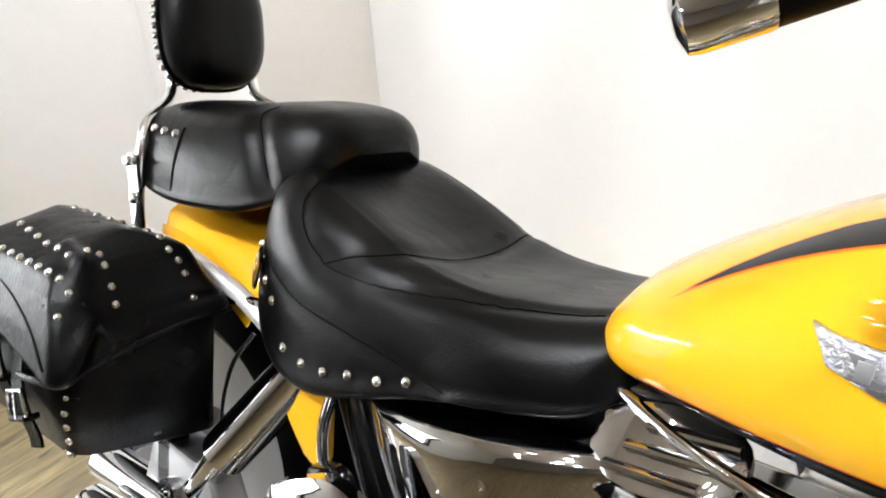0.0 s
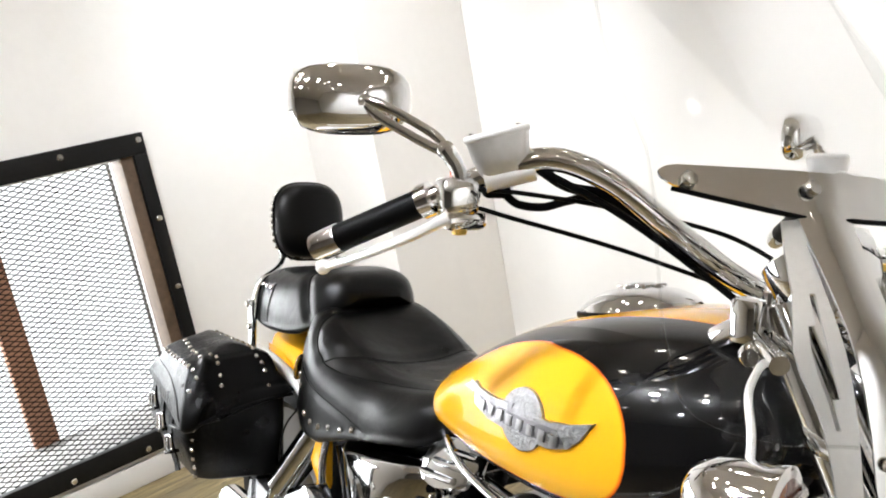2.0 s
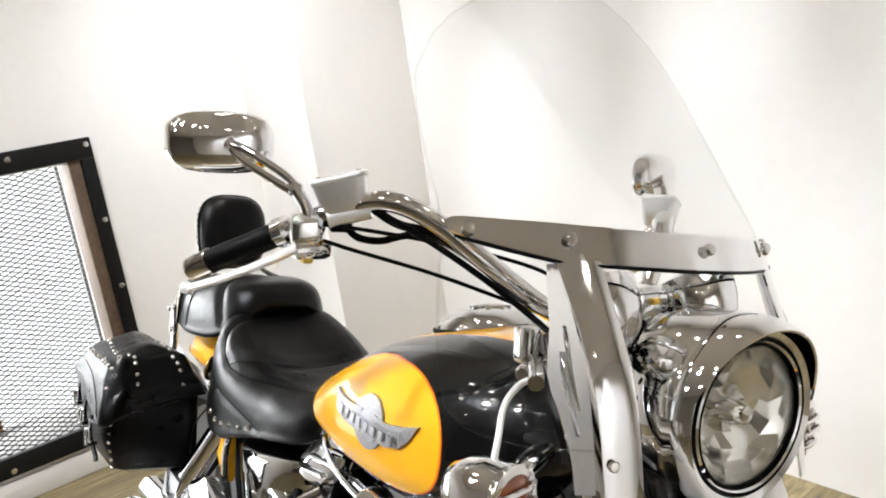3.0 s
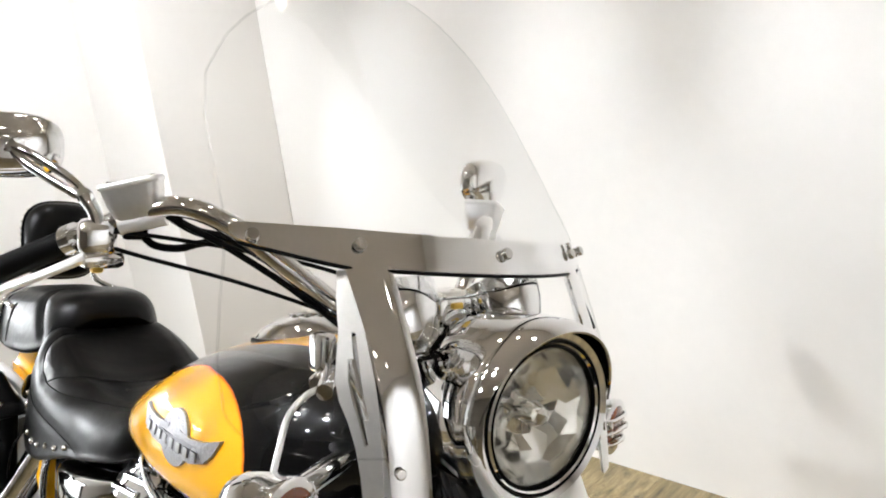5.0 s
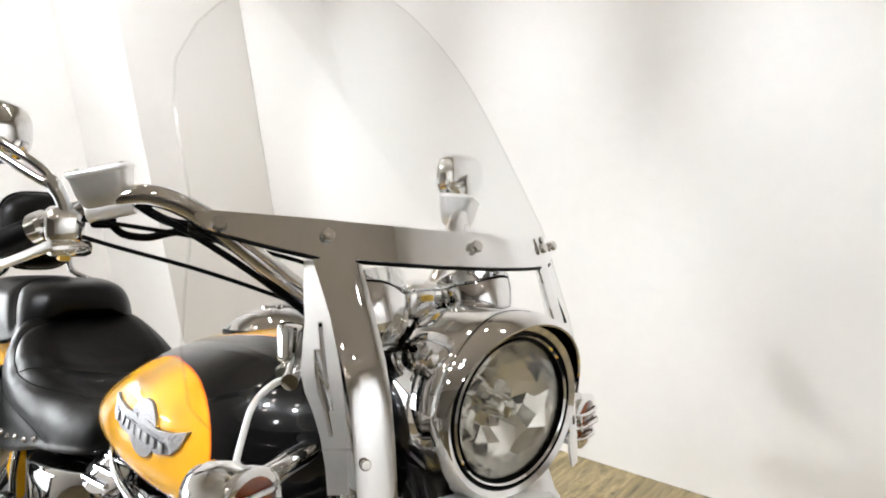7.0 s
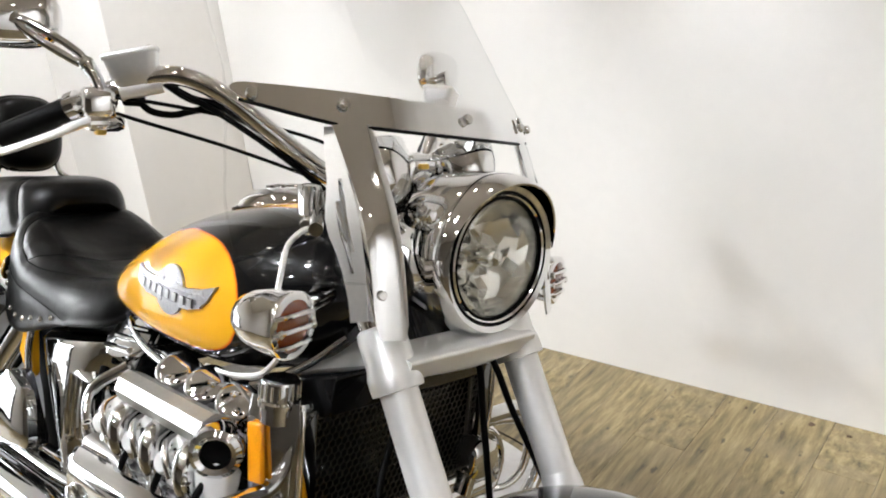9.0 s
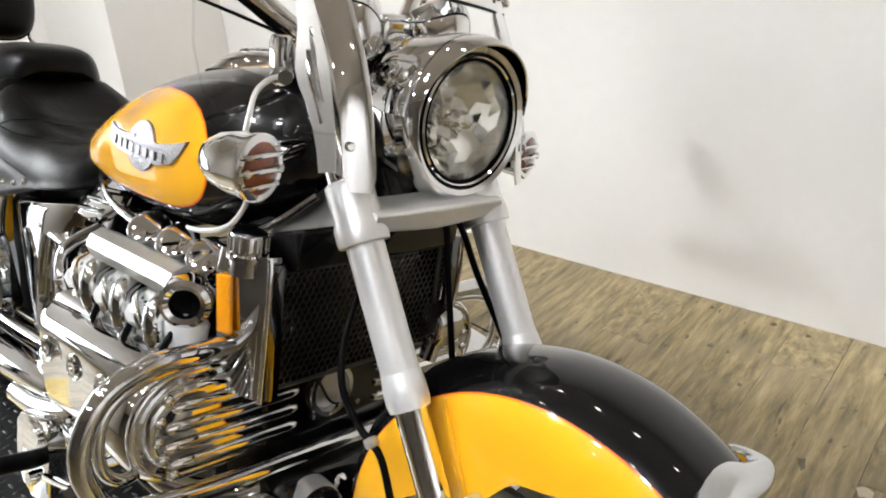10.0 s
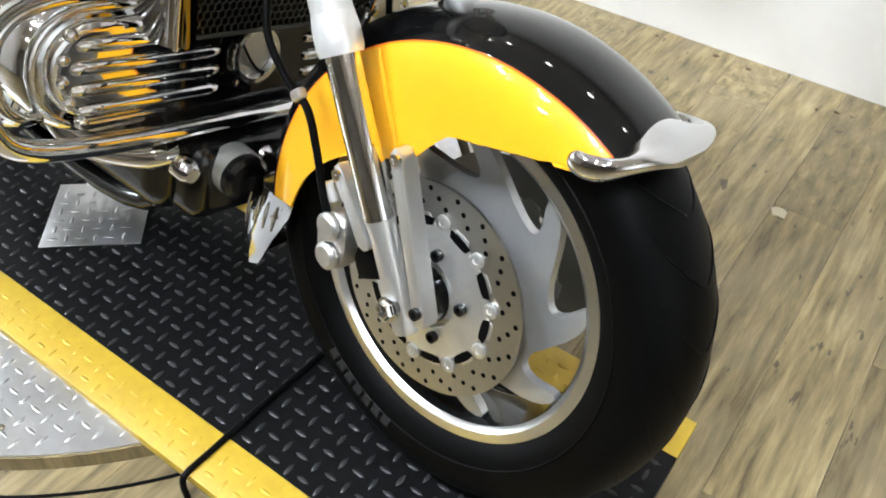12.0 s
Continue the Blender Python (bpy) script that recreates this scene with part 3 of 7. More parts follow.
def mesh_screen(y0, y1, z0, z1, x, pitch_y=0.043, pitch_z=0.0185, w=0.0040, d=0.003):
    """Expanded metal: rows of crossing strands."""
    verts, faces = [], []
    ny, nz = int((y1 - y0) / pitch_y), int((z1 - z0) / pitch_z)
    for j in range(nz):
        for i in range(ny):
            a = (y0 + pitch_y * i, z0 + pitch_z * (j + 0.5))
            c = (y0 + pitch_y * (i + 0.5), z0 + pitch_z * (j + 1))
            e = (y0 + pitch_y * (i + 1), z0 + pitch_z * (j + 0.5))
            g = (y0 + pitch_y * (i + 0.5), z0 + pitch_z * j)
            for p, q, in ((a, c), (c, e), (a, g), (g, e)):
                k = len(verts)
                dy, dz = q[0] - p[0], q[1] - p[1]
                ln = math.hypot(dy, dz)
                ny_, nz_ = -dz / ln * w / 2, dy / ln * w / 2
                verts += [(x, p[0] - ny_, p[1] - nz_), (x, p[0] + ny_, p[1] + nz_), (x, q[0] + ny_, q[1] + nz_), (x, q[0] - ny_, q[1] - nz_),
                          (x - d, p[0], p[1]), (x - d, q[0], q[1])]
                faces += [(k, k + 3, k + 2, k + 1), (k, k + 4, k + 5, k + 3), (k + 1, k + 2, k + 5, k + 4)]
    me = bpy.data.meshes.new("mesh_screen")
    me.from_pydata(verts, [], faces)
    me.materials.append(IRON)
    return me


screen = new("mesh_screen", mesh_screen(WIN_Y0, WIN_Y1 - 0.044, WIN_Z0, WIN_Z1 - 0.02, WALL_X - 0.004))
screen.parent = win
tagged(screen, "black expanded metal mesh", kind="stuff")
part("post", box((WALL_X - 0.35, -0.192, 0.63), (0.09, 0.085, 1.2), 0.006), REDWOOD, win, "brown wooden post behind the mesh")
part("pane_bar", box((WALL_X - 0.22, 0.27, 0.63), (0.012, 0.012, 1.2), 0.003), GREYWOOD, win)
SKY = bpy.data.materials.new("daylight_haze")
SKY.use_nodes = True
nt = SKY.node_tree
nt.nodes.remove(nt.nodes["Principled BSDF"])
em = nt.nodes.new("ShaderNodeEmission")
em.inputs[0].default_value, em.inputs[1].default_value = (0.97, 0.99, 1.0, 1), 1.6
nt.links.new(em.outputs[0], nt.nodes["Material Output"].inputs[0])
tagged(part("backdrop", box((WALL_X - 2.2, -1.0, 1.0), (0.02, 9.0, 5.0)), SKY), "white daylight glare outside the window", "backdrop", kind="structure")

# floor planks, laid towards the long wall
random.seed(5)
PW, PL = 0.152, 1.22
pm = finish(box((0, 0, 0), (PL - 0.0006, PW - 0.0006, 0.010), 0.0008, 1))
pm.materials.append(PLANK)
xs = WALL_X + PW / 2
col = 0
while xs < X1:
    top = WALL_Y
    length = PL - (col * 0.437) % PL
    while top > Y1:
        length = min(length, top - Y1)
        if length > 0.02:
            o = new("plank", pm)
            o.parent = floor
            turn = Matrix.Rotation(radians(90 if random.random() < 0.5 else -90), 4, "Z")
            o.matrix_basis = Matrix.Translation((xs, top - length / 2, FLOOR - 0.005)) @ turn @ Matrix.Diagonal((length / PL, 1, 1, 1))
        top -= length
        length = PL
    xs += PW
    col += 1

# ------------------------------------------------------------------ the lift platform and the turntable under it
PX0, PX1, PY0, PY1 = -1.83, 0.336, -0.335, 0.225
STRIPE = 0.082


def lugs(x0, x1, y0, y1, z, keep, pitch=0.0295, ln=0.0245, w=0.0066, h=0.0028):
    """Raised bars of checker plate, turned in pairs."""
    verts, faces = [], []
    for i in range(int((x1 - x0) / pitch)):
        for j in range(int((y1 - y0) / pitch)):
            cx, cy = x0 + pitch * (i + 0.5), y0 + pitch * (j + 0.5)
            if not keep(cx, cy):
                continue
            a = radians(45 if (i + j) % 2 else 135) + radians(45)
            ca, sa = math.cos(a), math.sin(a)
            k = len(verts)
            for u, v, q in ((-0.5, 0, 0), (-0.22, -0.5, 0), (0.22, -0.5, 0), (0.5, 0, 0), (0.22, 0.5, 0), (-0.22, 0.5, 0), (-0.3, 0, 1), (0.3, 0, 1)):
                verts.append((cx + u * ln * ca - v * w * sa, cy + u * ln * sa + v * w * ca, z + q * h))
            faces += [(k, k + 1, k + 6), (k + 1, k + 2, k + 7, k + 6), (k + 2, k + 3, k + 7), (k + 3, k + 4, k + 7), (k + 4, k + 5, k + 6, k + 7), (k + 5, k, k + 6)]
    me = bpy.data.meshes.new("lugs")
    me.from_pydata(verts, [], faces)
    for p in me.polygons:
        p.use_smooth = True
    return me


lift = thing("lift_platform", "black checker plate lift platform with yellow painted edges", "platform", Matrix.Translation((0, 0, 0)))
part("deck", box(((PX0 + PX1) / 2, (PY0 + PY1) / 2, -0.011), (PX1 - PX0, PY1 - PY0 - 2 * STRIPE, 0.022), 0.0), PLATE_BLACK, lift)
for ys in (PY0 + STRIPE / 2, PY1 - STRIPE / 2):
    part("edge_strip", box(((PX0 + PX1) / 2, ys, -0.0105), (PX1 - PX0, STRIPE, 0.023), 0.0015), PLATE_YELLOW, lift, "yellow painted edge")
lm = lugs(PX0, PX1, PY0 + STRIPE, PY1 - STRIPE, 0, lambda x, y: PY0 + STRIPE < y < PY1 - STRIPE)
lm.materials.append(PLATE_LUG)
o = new("lug_pattern", lm)
o.parent = lift
tagged(o, kind="stuff")
for ys in (PY0 + 0.004, PY1 - STRIPE + 0.004):
    lm = lugs(PX0, PX1, ys, ys + STRIPE - 0.006, 0.001, lambda x, y: True, 0.0295, 0.0225)
    lm.materials.append(PLATE_YELLOW)
    o = new("lug_pattern", lm)
    o.parent = lift
    tagged(o, kind="stuff")
part("support_beam", box(((PX0 + PX1) / 2, 0, -0.034), (PX1 - PX0 - 0.1, 0.3, 0.026), 0.002), IRON, lift)

# loose bright plate under the engine
bare = thing("aluminium_plate", "bare aluminium checker plate square lying on the platform", "metal plate", Matrix.Translation((-0.838, -0.041, 0.0)) @ Matrix.Rotation(radians(42), 4, "Z"))
part("sheet", box((0, 0, 0.0035), (0.19, 0.19, 0.003), 0.001), PLATE_BARE, bare)
lm = lugs(-0.088, 0.088, -0.088, 0.088, 0.005, lambda x, y: True, 0.027, 0.024, 0.006, 0.0018)
lm.materials.append(PLATE_BARE)
o = new("lug_pattern", lm)
o.parent = bare
tagged(o, kind="stuff")

# round turntable deck beside it
TC, TR = Vector((-0.985, 0.165)), 0.80
table = thing("turntable", "round bright aluminium checker plate turntable with a tan wooden rim", "turntable", Matrix.Translation((TC.x, TC.y, FLOOR)))
part("deck", lathe([(0, 0.033), (TR, 0.033), (TR, 0.029), (0, 0.029)], segs=160), PLATE_BARE, table)
part("rim", lathe([(TR - 0.02, 0.029), (TR + 0.004, 0.029), (TR + 0.006, 0.0), (TR - 0.02, 0.0)], segs=160, close=True), PLANK, table, "tan wood-look rim")
lm = lugs(-0.9, 0.9, -0.9, 0.9, 0.033, lambda x, y: x * x + y * y < (TR - 0.015) ** 2, 0.0295, 0.024, 0.006, 0.0016)
lm.materials.append(PLATE_BARE)
o = new("lug_pattern", lm)
o.parent = table
tagged(o, kind="stuff")
for a in (-40, -55, -70, -85, -100, -25):
    part("bolt", bolt(0.006, 0.003, ((TR - 0.05) * math.cos(radians(a)), (TR - 0.05) * math.sin(radians(a)) - 0.0, 0.0335), (0, 0, 1)), STUD, table)
part("ring_groove", lathe([(TR + 0.05, 0.0012), (TR + 0.056, 0.0012), (TR + 0.056, 0.0), (TR + 0.05, 0.0)], segs=160, close=True), BLACKP, table)

# black cable lying across the platform
cable = thing("black_cable", "thin black cable lying across the platform edge", "cable")
part("sheath", tube([(-0.24, -0.02, 0.0055), (-0.245, -0.15, 0.0055), (-0.248, -0.30, 0.0055), (-0.249, -0.338, 0.003), (-0.247, -0.3475, -0.012), (-0.243, -0.349, -0.042)], 0.0052, 10), RUBBER, cable)

# scraps on the floor by the wall
random.seed(11)
for cx, cy, size, mat, lab in ((0.254, 0.906, 0.022, CARD, "small torn pale paper scrap on the floor"), (-0.120, 1.474, 0.012, OLDWOOD, "small dark chip of dirt by the wall"),
                               (-0.02, 1.462, 0.007, OLDWOOD, "small dark chip of dirt by the wall"), (0.24, 1.40, 0.008, OLDWOOD, "small dark chip of dirt by the wall"),
                               (0.195, 1.381, 0.006, OLDWOOD, "small dark chip of dirt by the wall"), (-0.30, 1.47, 0.006, OLDWOOD, "small dark chip of dirt by the wall")):
    ring = [(cx + size * random.uniform(0.55, 1.1) * math.cos(2 * math.pi * k / 9), cy + size * random.uniform(0.55, 1.1) * math.sin(2 * math.pi * k / 9)) for k in range(9)]
    tagged(part("paper_scrap" if mat is CARD else "dirt_chip", prism(ring, FLOOR + 0.0003, FLOOR + 0.0022, "z", 0.0004, 1), mat), lab, "debris", "scraps on the floor")
# ------------------------------------------------------------------ the motorcycle: x ahead, y to its left, z up, standing on its side stand
BIKE = pose(0, 0, 0, 0, 0, -4) @ Matrix.Translation((0, -0.075, 0)) @ pose(0, 0, 0, -15.5, 0, 0)
bike = thing("motorcycle", "yellow and black cruiser motorcycle with chrome engine on its side stand", "motorcycle", BIKE)

# ---- fuel tank
TANK = [(-1.002, 0.758, 0.778, 0.045), (-0.994, 0.744, 0.796, 0.116), (-0.977, 0.735, 0.819, 0.150), (-0.945, 0.726, 0.847, 0.174), (-0.87, 0.715, 0.892, 0.197), (-0.79, 0.706, 0.931, 0.214), (-0.70, 0.702, 0.959, 0.222),
        (-0.61, 0.706, 0.976, 0.221), (-0.53, 0.728, 0.981, 0.210), (-0.46, 0.762, 0.977, 0.188), (-0.41, 0.800, 0.962, 0.155), (-0.375, 0.835, 0.935, 0.110)]


def tank_ring(x, zb, zt, w, n=48):
    zc = zb + (zt - zb) * 0.44
    ring = []
    for k in range(n):
        a = 2 * math.pi * k / n
        c, s = math.cos(a), math.sin(a)
        y = w * math.copysign(abs(c) ** 0.78, c)
        z = zc + (zt - zc) * math.copysign(abs(s) ** 0.86, s) if s >= 0 else zc + (zc - zb) * math.copysign(abs(s) ** 0.7, s)
        ring.append((x, y, z))
    return ring


def spread(rows, n):
    """Smoothly fills in between rows of numbers."""
    rows = np.array(rows, float)
    u = np.linspace(0, len(rows) - 1, n)
    out = []
    for v in u:
        i = min(int(v), len(rows) - 2)
        t = v - i
        a, b, c, d = rows[max(i - 1, 0)], rows[i], rows[i + 1], rows[min(i + 2, len(rows) - 1)]
        out.append(0.5 * (2 * b + (c - a) * t + (2 * a - 5 * b + 4 * c - d) * t * t + (3 * b - a - 3 * c + d) * t ** 3))
    return out


tank = part("fuel_tank", loft([tank_ring(*r) for r in spread(TANK, 40)]), TANK_PAINT, bike, "gloss black tank with yellow side panels and crown stripe", sharp=60)
CAP = Vector((-0.70, 0, 0.9560))
part("filler_cap", merge(lathe([(0, 0.031), (0.024, 0.0305), (0.050, 0.027), (0.066, 0.019), (0.078, 0.010), (0.085, 0.002), (0.087, -0.006), (0, -0.006)], CAP, (-0.16, 0, 1), 48),
                         lathe([(0, 0.036), (0.017, 0.036), (0.021, 0.033), (0.022, 0.026), (0, 0.026)], CAP, (-0.16, 0, 1), 18),
                         *[lathe([(0, 0.034), (0.005, 0.034), (0.006, 0.032), (0.006, 0.025), (0, 0.025)], CAP + Vector((0.028 * math.cos(radians(45 * k)), 0.028 * math.sin(radians(45 * k)), 0.0045 * math.cos(radians(45 * k)))), (-0.16, 0, 1), 10) for k in range(8)]), CHROME, tank, "round domed chrome filler cap")
part("cap_gasket", lathe([(0.084, 0.0), (0.0905, -0.001), (0.0905, -0.010), (0.084, -0.010)], CAP, (-0.16, 0, 1), 48, close=True), RUBBER, tank)
for sgn in (-1, 1):
    part("lower_trim", tube([(-0.98, sgn * 0.135, 0.729), (-0.86, sgn * 0.178, 0.708), (-0.72, sgn * 0.196, 0.697), (-0.60, sgn * 0.190, 0.702), (-0.52, sgn * 0.175, 0.724), (-0.45, sgn * 0.150, 0.764), (-0.40, sgn * 0.115, 0.815)], 0.0065, 10), CHROME, tank, "chrome tank trim")


def tank_side(x, z, out=0.0):
    """A point on the tank's right flank."""
    rows = spread(TANK, 80)
    r = min(rows, key=lambda q: abs(q[0] - x))
    zb, zt, w = r[1], r[2], r[3]
    zc = zb + (zt - zb) * 0.44
    s = (z - zc) / (zt - zc) if z >= zc else (z - zc) / (zc - zb)
    s = min(1, abs(s)) ** (1 / 0.86 if z >= zc else 1 / 0.7)
    return Vector((x, -w * math.sqrt(max(0, 1 - s * s)) ** 0.78 - out, z))


# winged badge with a round middle; its lettering is drawn as plain bars
def badge_patch(outline, lift):
    """A raised plate that follows the flank."""
    bm = bmesh.new()
    top = [bm.verts.new(tank_side(u, v, lift)) for u, v in outline]
    low = [bm.verts.new(tank_side(u, v, -0.001)) for u, v in outline]
    c = bm.verts.new(tank_side(sum(u for u, v in outline) / len(outline), sum(v for u, v in outline) / len(outline), lift + 0.0015))
    n = len(top)
    for k in range(n):
        bm.faces.new((top[k], top[(k + 1) % n], low[(k + 1) % n], low[k]))
        bm.faces.new((c, top[k], top[(k + 1) % n]))
    return bm


BC = (-0.682, 0.836)
badge = part("badge", badge_patch([(BC[0] + 0.041 * math.cos(radians(a)), BC[1] + 0.038 * math.sin(radians(a))) for a in range(0, 360, 15)], 0.004), ENGRAVED, tank, "silver winged tank badge with a round middle")
for nm, pts in (("wing", [(-0.802, 0.853), (-0.785, 0.849), (-0.74, 0.847), (-0.70, 0.851), (-0.70, 0.815), (-0.75, 0.818), (-0.786, 0.828)]),
                ("wing", [(-0.566, 0.862), (-0.60, 0.852), (-0.635, 0.847), (-0.665, 0.851), (-0.665, 0.815), (-0.63, 0.816), (-0.60, 0.824), (-0.583, 0.838)])):
    part(nm, badge_patch(pts, 0.005), ENGRAVED, badge)
part("lettering_field", badge_patch([(-0.775, 0.842), (-0.70, 0.839), (-0.615, 0.842), (-0.605, 0.828), (-0.665, 0.820), (-0.76, 0.824)], 0.0062), PEWTER, badge, "dull grey field")
for k in range(8):
    u, v = -0.762 + 0.0205 * k, 0.8325 - 0.0006 * k
    part("bar", badge_patch([(u - 0.0060, v - 0.0065), (u + 0.0050, v - 0.0065), (u + 0.0064, v + 0.0065), (u - 0.0048, v + 0.0065)], 0.0078), SATIN_DARK, badge)

# ---- rider's seat
SEAT = [(-0.936, 0.752, 0.790, 0.080), (-0.948, 0.728, 0.792, 0.124), (-0.968, 0.706, 0.790, 0.156), (-1.00, 0.692, 0.784, 0.174), (-1.07, 0.678, 0.775, 0.188), (-1.15, 0.660, 0.779, 0.192), (-1.22, 0.638, 0.796, 0.200), (-1.29, 0.618, 0.826, 0.204), (-1.35, 0.622, 0.847, 0.200),
        (-1.40, 0.655, 0.858, 0.186), (-1.435, 0.705, 0.850, 0.160), (-1.455, 0.760, 0.825, 0.115)]
SECTION = [(0.0, 0.972), (0.15, 0.973), (0.30, 0.976), (0.42, 0.978), (0.52, 0.975), (0.60, 0.962), (0.66, 0.945), (0.78, 0.87), (0.88, 0.74), (0.95, 0.56), (0.985, 0.36), (1.0, 0.16), (0.99, 0.0), (0.6, 0.04), (0.0, 0.04)]


SEAT_Y = -0.028


def seat_ring(x, zb, zt, w, section=SECTION):
    w = w - 0.026
    dip = 0.017 * max(0.0, 1 - ((x + 1.25) / 0.16) ** 2) ** 1.5 if section is SECTION else 0.0     # the bucket's hollow
    low = lambda u: dip * max(0.0, 1 - (u / 0.80) ** 2) ** 1.6 if u < 0.80 else 0.0
    right = [(x, SEAT_Y - w * u, zb + (zt - zb) * v - low(u) * (v > 0.5)) for u, v in section]
    left = [(x, SEAT_Y + w * u, zb + (zt - zb) * v - low(u) * (v > 0.5)) for u, v in section[::-1] if 0 < u]
    return right + left


def seat_point(rows, x, u_at, section=SECTION, out=0.0):
    """A point on a seat's right half, u_at steps along its section."""
    r = min(rows, key=lambda q: abs(q[0] - x))
    i = min(int(u_at), len(section) - 2)
    t = u_at - i
    u, v = section[i][0] * (1 - t) + section[i + 1][0] * t, section[i][1] * (1 - t) + section[i + 1][1] * t
    return Vector((x, SEAT_Y - (r[3] - 0.026) * u - out, r[1] + (r[2] - r[1]) * v + out * 0.3))


rows = spread(SEAT, 56)
SEAT_SEAMS = ([(-1.307, -0.185, 0.781), (-1.275, -0.176, 0.795), (-1.241, -0.155, 0.808), (-1.215, -0.106, 0.817), (-1.210, -0.03, 0.817), (-1.210, 0.04, 0.817), (-1.22, 0.10, 0.817)],
              [(-1.385, -0.03, 0.856), (-1.372, -0.095, 0.852), (-1.370, -0.140, 0.841), (-1.366, -0.166, 0.818), (-1.345, -0.182, 0.791), (-1.303, -0.190, 0.767), (-1.243, -0.188, 0.761), (-1.188, -0.179, 0.768), (-1.115, -0.155, 0.783), (-1.061, -0.137, 0.788), (-1.0, -0.118, 0.795)],
              [(-1.425, -0.165, 0.76), (-1.398, -0.184, 0.742), (-1.335, -0.198, 0.717), (-1.267, -0.201, 0.705), (-1.21, -0.198, 0.696), (-1.151, -0.193, 0.684), (-1.10, -0.185, 0.672)])


def fine_ring(r, section):
    ring = [Vector(p) for p in seat_ring(*r, section=section)]
    return smooth_path(ring + ring[:1], 4)[:-1]


def padded(table, n, section, seams, depths):
    """An upholstered cushion, drawn in along its seams."""
    bm = loft([fine_ring(r, section) for r in spread(table, n)])
    tree = bvh_of(loft([fine_ring(r, section) for r in spread(table, n)]))
    for pts, (depth, width) in zip(seams, depths):
        across = abs(pts[0][1] - pts[-1][1]) > 0.2
        emboss(bm, [(tree.ray_cast(Vector((p.x, p.y, p.z + 0.12)), Vector((0, 0, -1)))[0] or p) if across else tree.find_nearest(p)[0] for p in smooth_path(pts, 12)], depth, width)
    return bm


SEAT_DEPTHS = ((0.0032, 0.026), (0.0030, 0.020), (0.0022, 0.014))
seat = part("rider_seat", padded(SEAT, 110, SECTION, SEAT_SEAMS, SEAT_DEPTHS), VINYL, bike, "black vinyl bucket seat with a studded skirt", sharp=70)
seat_tree = bvh_of(padded(SEAT, 110, SECTION, SEAT_SEAMS, SEAT_DEPTHS))


def stitched(pts, parent, tree, r=0.0011, n=10, down=False):
    """A sewn seam: a fine welt sunk half into the cover along a line."""
    line = []
    for p in smooth_path(pts, n):
        spot = tree.ray_cast(Vector((p.x, p.y, p.z + 0.12)), Vector((0, 0, -1)))[0] if down else tree.find_nearest(p)[0]
        line.append(spot or p)
    part("seam", tube(line, r, 6, smooth=False), THREAD, parent)


for k, pts in enumerate(SEAT_SEAMS):
    stitched(pts, seat, seat_tree, down=k == 0)
s0 = None


def stud_at(place, axis, parent, r=0.0066):
    """A domed nickel stud."""
    global s0
    q = Vector((0, 0, 1)).rotation_difference(Vector(axis).normalized()).to_matrix().to_4x4()
    m = Matrix.Translation(place) @ q @ Matrix.Scale(r / 0.0066, 4)
    if s0 is None:
        s0 = part("stud", lathe([(0.0066, -0.001), (0.0066, 0.0007), (0.0052, 0.0032), (0.003, 0.0047), (0, 0.0052)], segs=12), STUD, parent)
        s0.matrix_basis = m
    else:
        share(s0, "stud", m, parent)


for x in (-1.165, -1.20, -1.24, -1.275, -1.31, -1.345, -1.375, -1.40, -1.42, -1.437):
    p = seat_point(rows, x, 11.05 if x > -1.36 else 10.2)
    stud_at(p, (-0.2 if x > -1.36 else -0.7, -1, 0.1), seat)

# ---- pillion seat
PILL = [(-1.371, 0.866, 0.885, 0.075), (-1.381, 0.849, 0.900, 0.105), (-1.400, 0.825, 0.913, 0.128), (-1.43, 0.803, 0.919, 0.145), (-1.49, 0.780, 0.918, 0.158), (-1.57, 0.770, 0.905, 0.166), (-1.64, 0.768, 0.898, 0.166), (-1.70, 0.775, 0.893, 0.158), (-1.735, 0.79, 0.883, 0.140), (-1.75, 0.815, 0.862, 0.105)]
prow = spread(PILL, 44)
PSEC = [(0.0, 1.0), (0.28, 0.995), (0.52, 0.97), (0.70, 0.90), (0.83, 0.78), (0.92, 0.60), (0.975, 0.38), (1.0, 0.16), (0.985, 0.0), (0.6, 0.04), (0.0, 0.04)]
PILL_SEAM = [seat_point(prow, x, u, PSEC) for x, u in ((-1.50, 0.05), (-1.505, 1.5), (-1.50, 3.0), (-1.475, 4.6), (-1.45, 6.5))]
pill = part("pillion_seat", padded(PILL, 88, PSEC, [PILL_SEAM], [(0.006, 0.026)]), VINYL, bike, "black vinyl pillion seat with nickel studs", sharp=70)
stitched(PILL_SEAM, pill, bvh_of(padded(PILL, 88, PSEC, [PILL_SEAM], [(0.006, 0.026)])))
part("side_patch", sheet([[seat_point(prow, x, u, PSEC, 0.0025) for u in (4.2, 5.0, 5.8, 6.6, 7.4)] for x in (-1.62, -1.65, -1.68, -1.71, -1.735)], 0.003), LEATHER, pill)
for x in (-1.632, -1.66, -1.688, -1.712):
    stud_at(seat_point(prow, x, 4.6, PSEC, 0.003), (0, -1, 0.25), pill)

# ---- backrest and its rails
def pad_ring(x, ry, rz, n=44, p=3.0):
    out = []
    for k in range(n):
        a = 2 * math.pi * k / n
        c, s = math.cos(a), math.sin(a)
        f = (abs(c) ** p + abs(s) ** p) ** (-1 / p)
        out.append((x, ry * c * f, rz * s * f))
    return out


